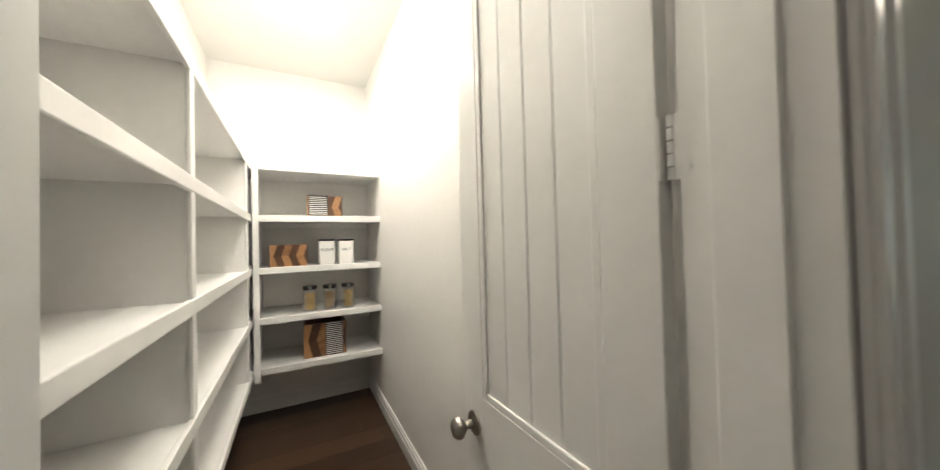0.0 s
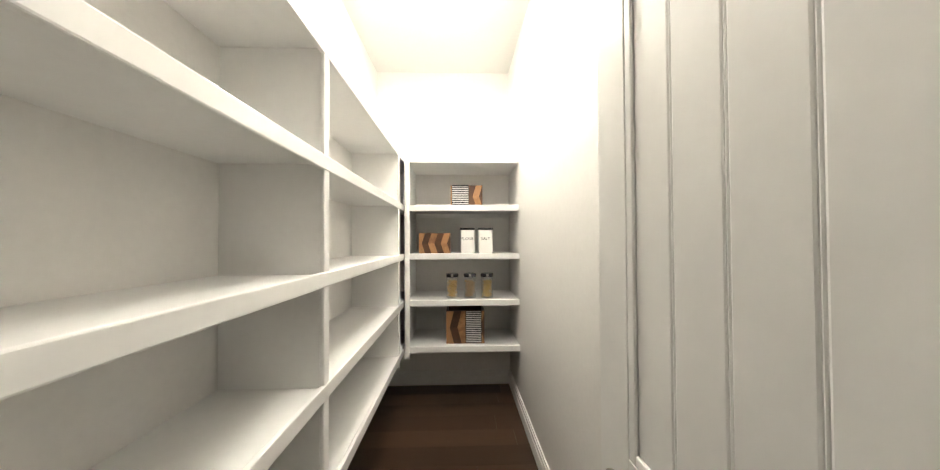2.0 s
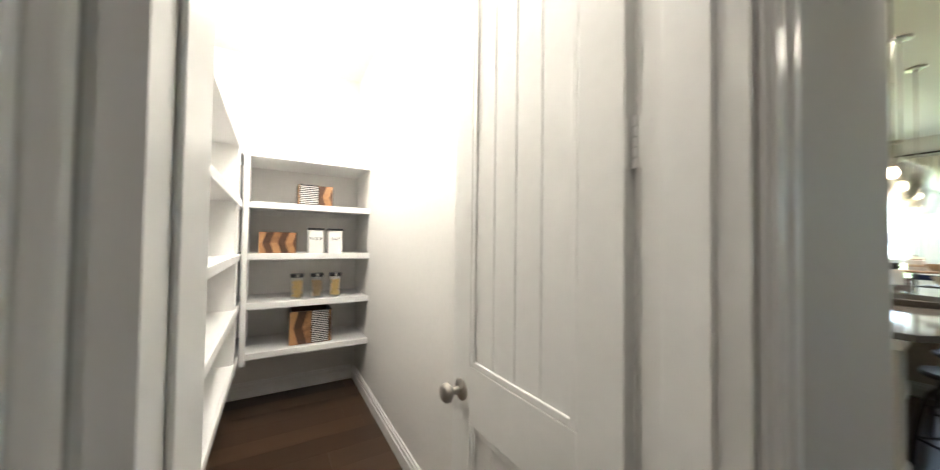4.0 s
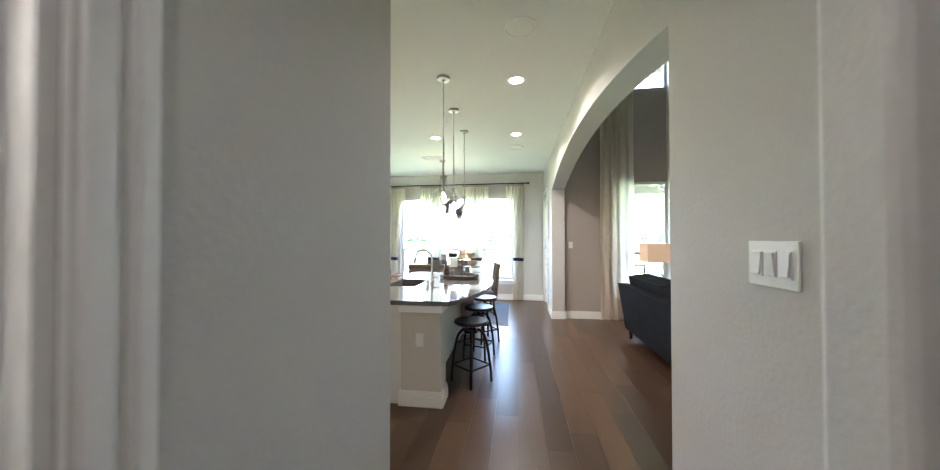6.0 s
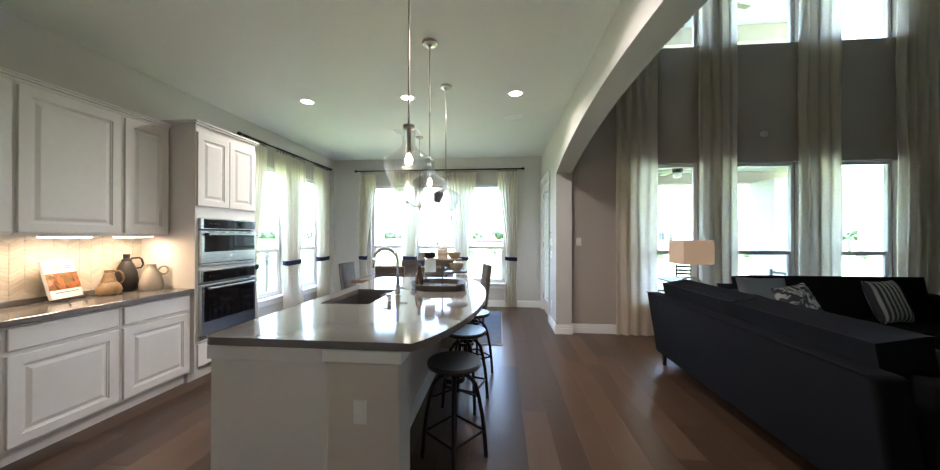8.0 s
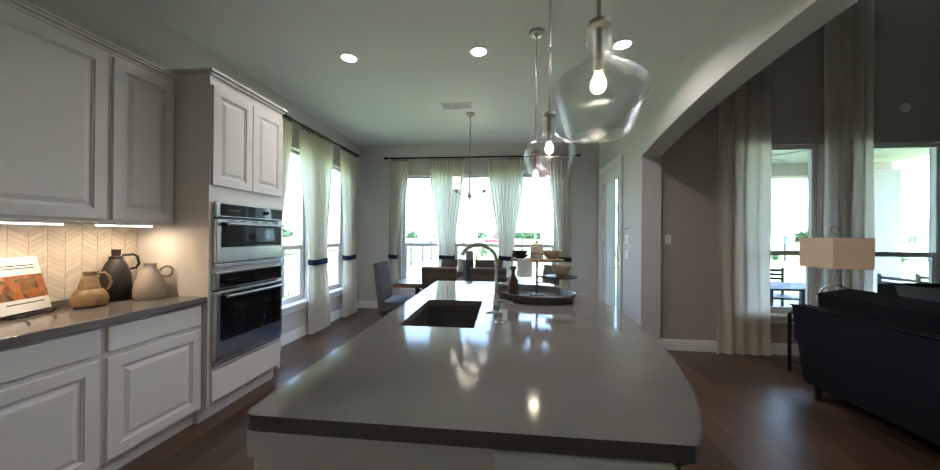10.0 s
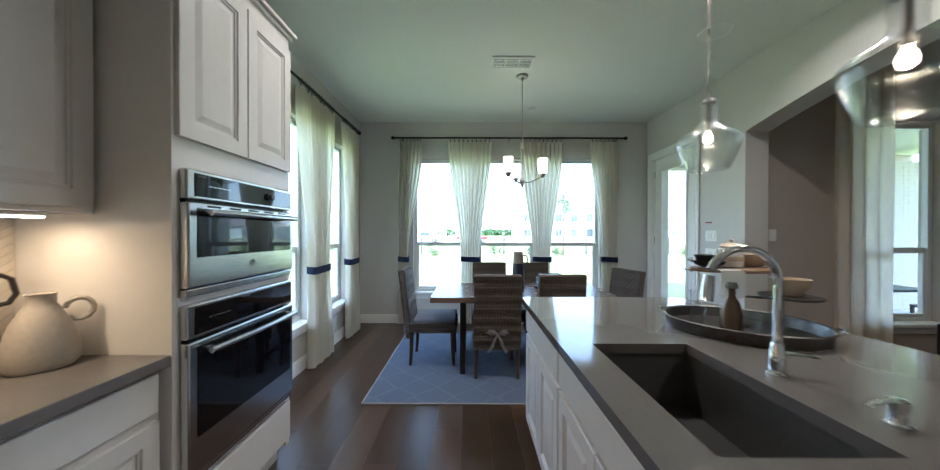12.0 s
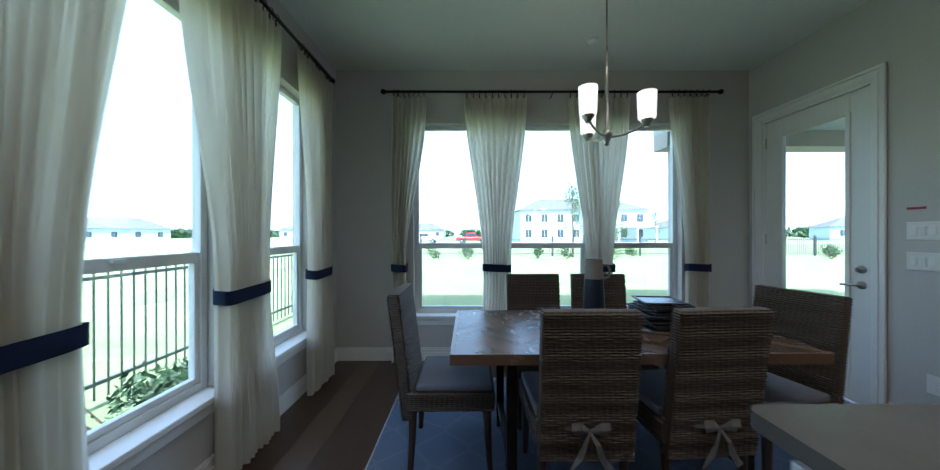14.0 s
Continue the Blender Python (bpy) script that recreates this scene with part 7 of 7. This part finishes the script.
M["bark"] = mat("bark", (0.12, 0.085, 0.06), 0.9, var=0.4, fine=60, bump=0.8)


def leaf_cloud(bm, rnd, c, r, n, size, stretch=1.0):
    for _ in range(n):
        d = Vector((rnd.gauss(0, 1), rnd.gauss(0, 1), rnd.gauss(0, 1))).normalized() * r * rnd.uniform(0.3, 1) ** 0.5
        d.z *= stretch
        p = Vector(c) + d
        a = Vector((rnd.uniform(-1, 1), rnd.uniform(-1, 1), rnd.uniform(-1, 1))).normalized() * size * rnd.uniform(0.6, 1.3)
        b = a.cross(Vector((rnd.uniform(-1, 1), rnd.uniform(-1, 1), rnd.uniform(-1, 1)))).normalized() * a.length * 0.42
        v = [bm.verts.new(q) for q in (p - a, p + b, p + a, p - b)]
        bm.faces.new(v)


def shrub(at, r, seed, label="low green garden shrub", leaf=0.03, n=420):
    s = thing("shrub", at, label, "shrub", "garden shrubs")
    rnd = random.Random(seed)
    bm = bmesh.new()
    for k in range(6):
        a = rnd.uniform(0, 6.28)
        tube(bm, [(0, 0, 0), (0.4 * r * math.cos(a), 0.4 * r * math.sin(a), 0.5 * r), (0.7 * r * math.cos(a), 0.7 * r * math.sin(a), 0.9 * r)], [0.012, 0.008, 0.004], 5)
    part("stem", bm, M["bark"], s)
    bm = bmesh.new()
    for k in range(7):
        a = rnd.uniform(0, 6.28); q = rnd.uniform(0, 0.6) * r
        leaf_cloud(bm, rnd, (q * math.cos(a), q * math.sin(a), r * rnd.uniform(0.45, 0.95)), r * 0.45, n // 7, leaf)
    part("foliage", bm, M["leaf"], s)


for k, y in enumerate((5.55, 6.0, 6.45, 6.95, 7.4)):
    shrub((-4.0 + 0.1 * (k % 2), y, -0.2), 0.44 + 0.06 * (k % 2), k, n=900)
for k in range(16):
    shrub((-4.0 + 2.1 * k + 0.5 * math.sin(k * 3), 24.5 + 0.6 * math.cos(k * 2), -0.2), 0.55 + 0.2 * math.sin(k) ** 2, 30 + k, leaf=0.07, n=240)


def tree(at, h, seed, label="slender young tree with pale green leaves"):
    t = thing("tree", at, label, "tree")
    rnd = random.Random(seed)
    part("trunk", tube(bmesh.new(), [(0, 0, 0), (0.04, 0.02, h * 0.35), (-0.02, 0.03, h * 0.7), (0, 0, h * 0.95)], [0.07, 0.055, 0.035, 0.01], 8), M["bark"], t, smooth=True)
    cr_ = bmesh.new()
    for k in range(16):
        a, z = rnd.uniform(0, 6.28), h * rnd.uniform(0.28, 0.95)
        q = (h - z) * 0.20 + 0.12
        e = (q * math.cos(a), q * math.sin(a), z + 0.35)
        part("limb", tube(bmesh.new(), [(0, 0, z - 0.15), (e[0] * 0.5, e[1] * 0.5, z + 0.1), e], [0.022, 0.014, 0.006], 5), M["bark"], t)
        leaf_cloud(cr_, rnd, e, 0.42, 110, 0.06, 1.3)
    part("crown", cr_, M["leaf_b"], t)


tree((5.0, 26.0, -0.2), 4.6, 1)
tree((30.0, 60.0, -0.2), 5.5, 2)
tree((9.5, 30.0, -0.2), 3.8, 4)
# black iron, its colour lifted to grey to hold the outdoor haze and glare
M["fence"] = mat("hazed_black_fence", (0.09, 0.09, 0.09), 0.5, 0.4)


def bar_mesh(h):
    me = bpy.data.meshes.new("picket")
    bm = B(-0.006, 0.006, -0.006, 0.006, 0.05, h)
    bm.to_mesh(me); bm.free(); me.materials.append(M["fence"])
    return me


fn = thing("iron_fence", (-5.1, 10, -0.2), "black iron picket fence round the lawn", "fence")
pk = bar_mesh(1.25)
for k in range(170):
    o = new("picket", pk)
    o.parent, o.location = fn, (0, -6.0 + 0.115 * k, 0)
for z in (0.18, 1.12):
    part("rail", B(-0.015, 0.015, -6.1, 15, z, z + 0.03), M["fence"], fn)
for k in range(9):
    part("post", B(-0.03, 0.03, -6.1 + 2.4 * k, -6.04 + 2.4 * k, 0, 1.32), M["fence"], fn)
f2 = thing("iron_fence", (15, 27, -0.2), "black iron picket fence far across the lawn", "fence")
bm = bmesh.new()
for k in range(450):
    box(bm, -20.1 + 0.13 * k - 0.009, -20.1 + 0.13 * k + 0.009, -0.009, 0.009, 0.05, 1.25)
tagged(part("pickets_rest", bm, M["fence"], f2), kind="stuff")
for z in (0.18, 1.12):
    part("rail", B(-20.1, 38.5, -0.015, 0.015, z, z + 0.03), M["fence"], f2)
for k in range(20):
    part("post", B(-20.1 + 3 * k, -20.0 + 3 * k, -0.05, 0.05, 0, 1.4), M["fence"], f2)
M["siding"] = mat("pale_blue_siding", (0.50, 0.58, 0.64), 0.7, var=0.08, stretch=(1, 1, 20), scale=1)
M["roofing"] = mat("grey_shingles", (0.16, 0.15, 0.15), 0.9, var=0.25, scale=2, fine=12)
M["far_glass"] = mat("far_window_glass", (0.05, 0.07, 0.09), 0.08, var=0.2)


def house(at, w, d, storeys, label, cols, rz=0, porch=False):
    h = thing("house", at, label, "house", rz=rz)
    H_ = 2.9 * storeys + 0.3
    part("wall", B(-w / 2, w / 2, -d / 2, d / 2, 0, H_), M["siding"], h)
    bm = bmesh.new()
    e = 0.5
    v = [bm.verts.new(p) for p in ((-w / 2 - e, -d / 2 - e, H_), (w / 2 + e, -d / 2 - e, H_), (w / 2 + e, d / 2 + e, H_), (-w / 2 - e, d / 2 + e, H_), (-w / 2 + d * 0.4, 0, H_ + d * 0.22), (w / 2 - d * 0.4, 0, H_ + d * 0.22))]
    for f in ((0, 1, 5, 4), (2, 3, 4, 5), (1, 2, 5), (3, 0, 4), (3, 2, 1, 0)):
        bm.faces.new([v[i] for i in f])
    part("roof", bm, M["roofing"], h)
    for s in range(storeys):
        for k in range(cols):
            x = -w / 2 + (k + 0.5) * w / cols
            z = 0.9 + 2.9 * s
            wi = part("window", B(x - 0.65, x + 0.65, -d / 2 - 0.06, -d / 2 + 0.01, z - 0.08, z + 1.6), M["trim"], h)
            for q in (0, 1):
                part("pane", B(x - 0.58 + 0.6 * q, x - 0.02 + 0.6 * q, -d / 2 - 0.075, -d / 2 - 0.055, z, z + 1.5), M["far_glass"], wi)
    if porch:
        part("porch_roof", B(w * 0.05, w / 2 + 0.4, -d / 2 - 3, -d / 2 - 0.01, 2.75, 3.0), M["trim"], h)
        for k in range(4):
            x = w * 0.08 + k * (w * 0.42) / 3
            part("porch_post", B(x - 0.12, x + 0.12, -d / 2 - 2.9, -d / 2 - 2.66, 0, 2.75), M["trim"], h)


house((20, 72, -0.2), 24, 12, 2, "pale blue two-storey house with a porch beyond the lawn", 8, porch=True)
house((-22, 130, -0.2), 22, 12, 1, "low pale house far off with a hipped roof", 5)
house((-55, 120, -0.2), 20, 12, 1, "low pale house far off with a hipped roof", 5)
house((60, 95, -0.2), 20, 12, 1, "low pale house beyond the patio with a hipped roof", 5)
house((95, 80, -0.2), 22, 12, 1, "low pale house beyond the patio with a hipped roof", 5, -30)
house((-95, 60, -0.2), 22, 14, 1, "low pale house far beyond the side fence", 5, 70)
house((-100, 95, -0.2), 22, 14, 1, "low pale house far beyond the side fence", 5, 50)


def pickup(at, col, label, rz=0):
    """Cab, bed, wheels and glass; the long side along x."""
    c = thing("pickup_truck", at, label, "truck", rz=rz)
    m = mat("truck_paint", col, 0.25, var=0.05)
    part("body", rounded(bmesh.new(), -2.7, 2.7, -0.95, 0.95, 0.45, 1.05, 0.12), m, c, smooth=True)
    t = bmesh.new(); box(t, -0.8, 1.2, -0.85, 0.85, 1.05, 1.85)
    for v in t.verts:
        if v.co.z > 1.5:
            v.co.x = v.co.x * 0.72 + 0.02
            v.co.y *= 0.88
    part("cab", t, m, c)
    for y in (-0.87, 0.87):
        part("window", B(-0.55, 0.95, min(y, y * 0.93), max(y, y * 0.93), 1.2, 1.65), M["far_glass"], c)
    for x in (-1.75, 1.75):
        for y in (-0.9, 0.9):
            w = part("wheel", cyl(bmesh.new(), 0.38, -0.12, 0.12, (x, y, 0.38), 24, "Y", 0.03), M["black"], c, smooth=True)
            part("rim", cyl(bmesh.new(), 0.2, -0.13, 0.13, (x, y, 0.38), 16, "Y"), M["steel"], w)


pickup((-9.5, 60, -0.2), (0.75, 0.75, 0.75), "white pickup truck parked beyond the fence")
pickup((-1.2, 61, -0.2), (0.45, 0.02, 0.03), "red pickup truck parked beyond the fence", 180)
structure("road", B(-200, 200, 57, 64, -0.199, -0.19), M["concrete"], "pale concrete street beyond the fence")
wd = bmesh.new()
rnd = random.Random(8)
for k in range(120):
    a = radians(rnd.uniform(-70, 70))
    D = rnd.uniform(190, 240)
    leaf_cloud(wd, rnd, (D * math.sin(a), D * math.cos(a), 1.5), 5, 60, 1.6, 0.5)
tagged(part("far_woods", wd, M["leaf"]), "distant line of green trees", "trees", kind="stuff")
# ---- floor planks ----
random.seed(5)
base = tagged(part("floor", B(XW, XE2, -1.5, YN, -0.011, -0.0085), M["sub"]), "wide brown oak plank floor", kind="structure")
base2 = tagged(part("floor_living", B(XE2, XLE, -2.6, YL, -0.011, -0.0085), M["sub"]), "wide brown oak plank floor of the living room", kind="structure")
PW = 0.19
plank_mesh = {}


def plank(length):
    if length not in plank_mesh:
        me = bpy.data.meshes.new("plank")
        bm = B(-PW / 2 + 0.0005, PW / 2 - 0.0005, 0, length - 0.001, -0.0085, 0.0)
        bm.to_mesh(me); bm.free()
        me.materials.append(M["floor"])
        plank_mesh[length] = me
    return plank_mesh[length]


rest = bmesh.new()
count = 0
x = PX + 0.1
while x < XLE - 0.1:
    lo, hi = (-2.6, YL) if x > XE2 + 0.05 else (-1.45, YN)
    if x < HX0 - 0.1:
        lo = PY0
    y = lo - random.uniform(0, 1.0)
    while y < hi:
        length = random.choice((1.2, 1.5, 1.8, 2.1))
        near = x < 3.0 and y + length > -0.6
        if near and count < 300:
            ob = new("plank", plank(length))
            ob.location, ob.parent = (x, y, 0), (base2 if x > XE2 else base)
            count += 1
        elif y + length > lo:
            box(rest, x - PW / 2 + 0.0005, x + PW / 2 - 0.0005, y, y + length - 0.001, -0.0085, -0.0002)
        y += length
    x += PW
far = part("far_plank", rest, M["floor"], base2)
tagged(far, kind="stuff")
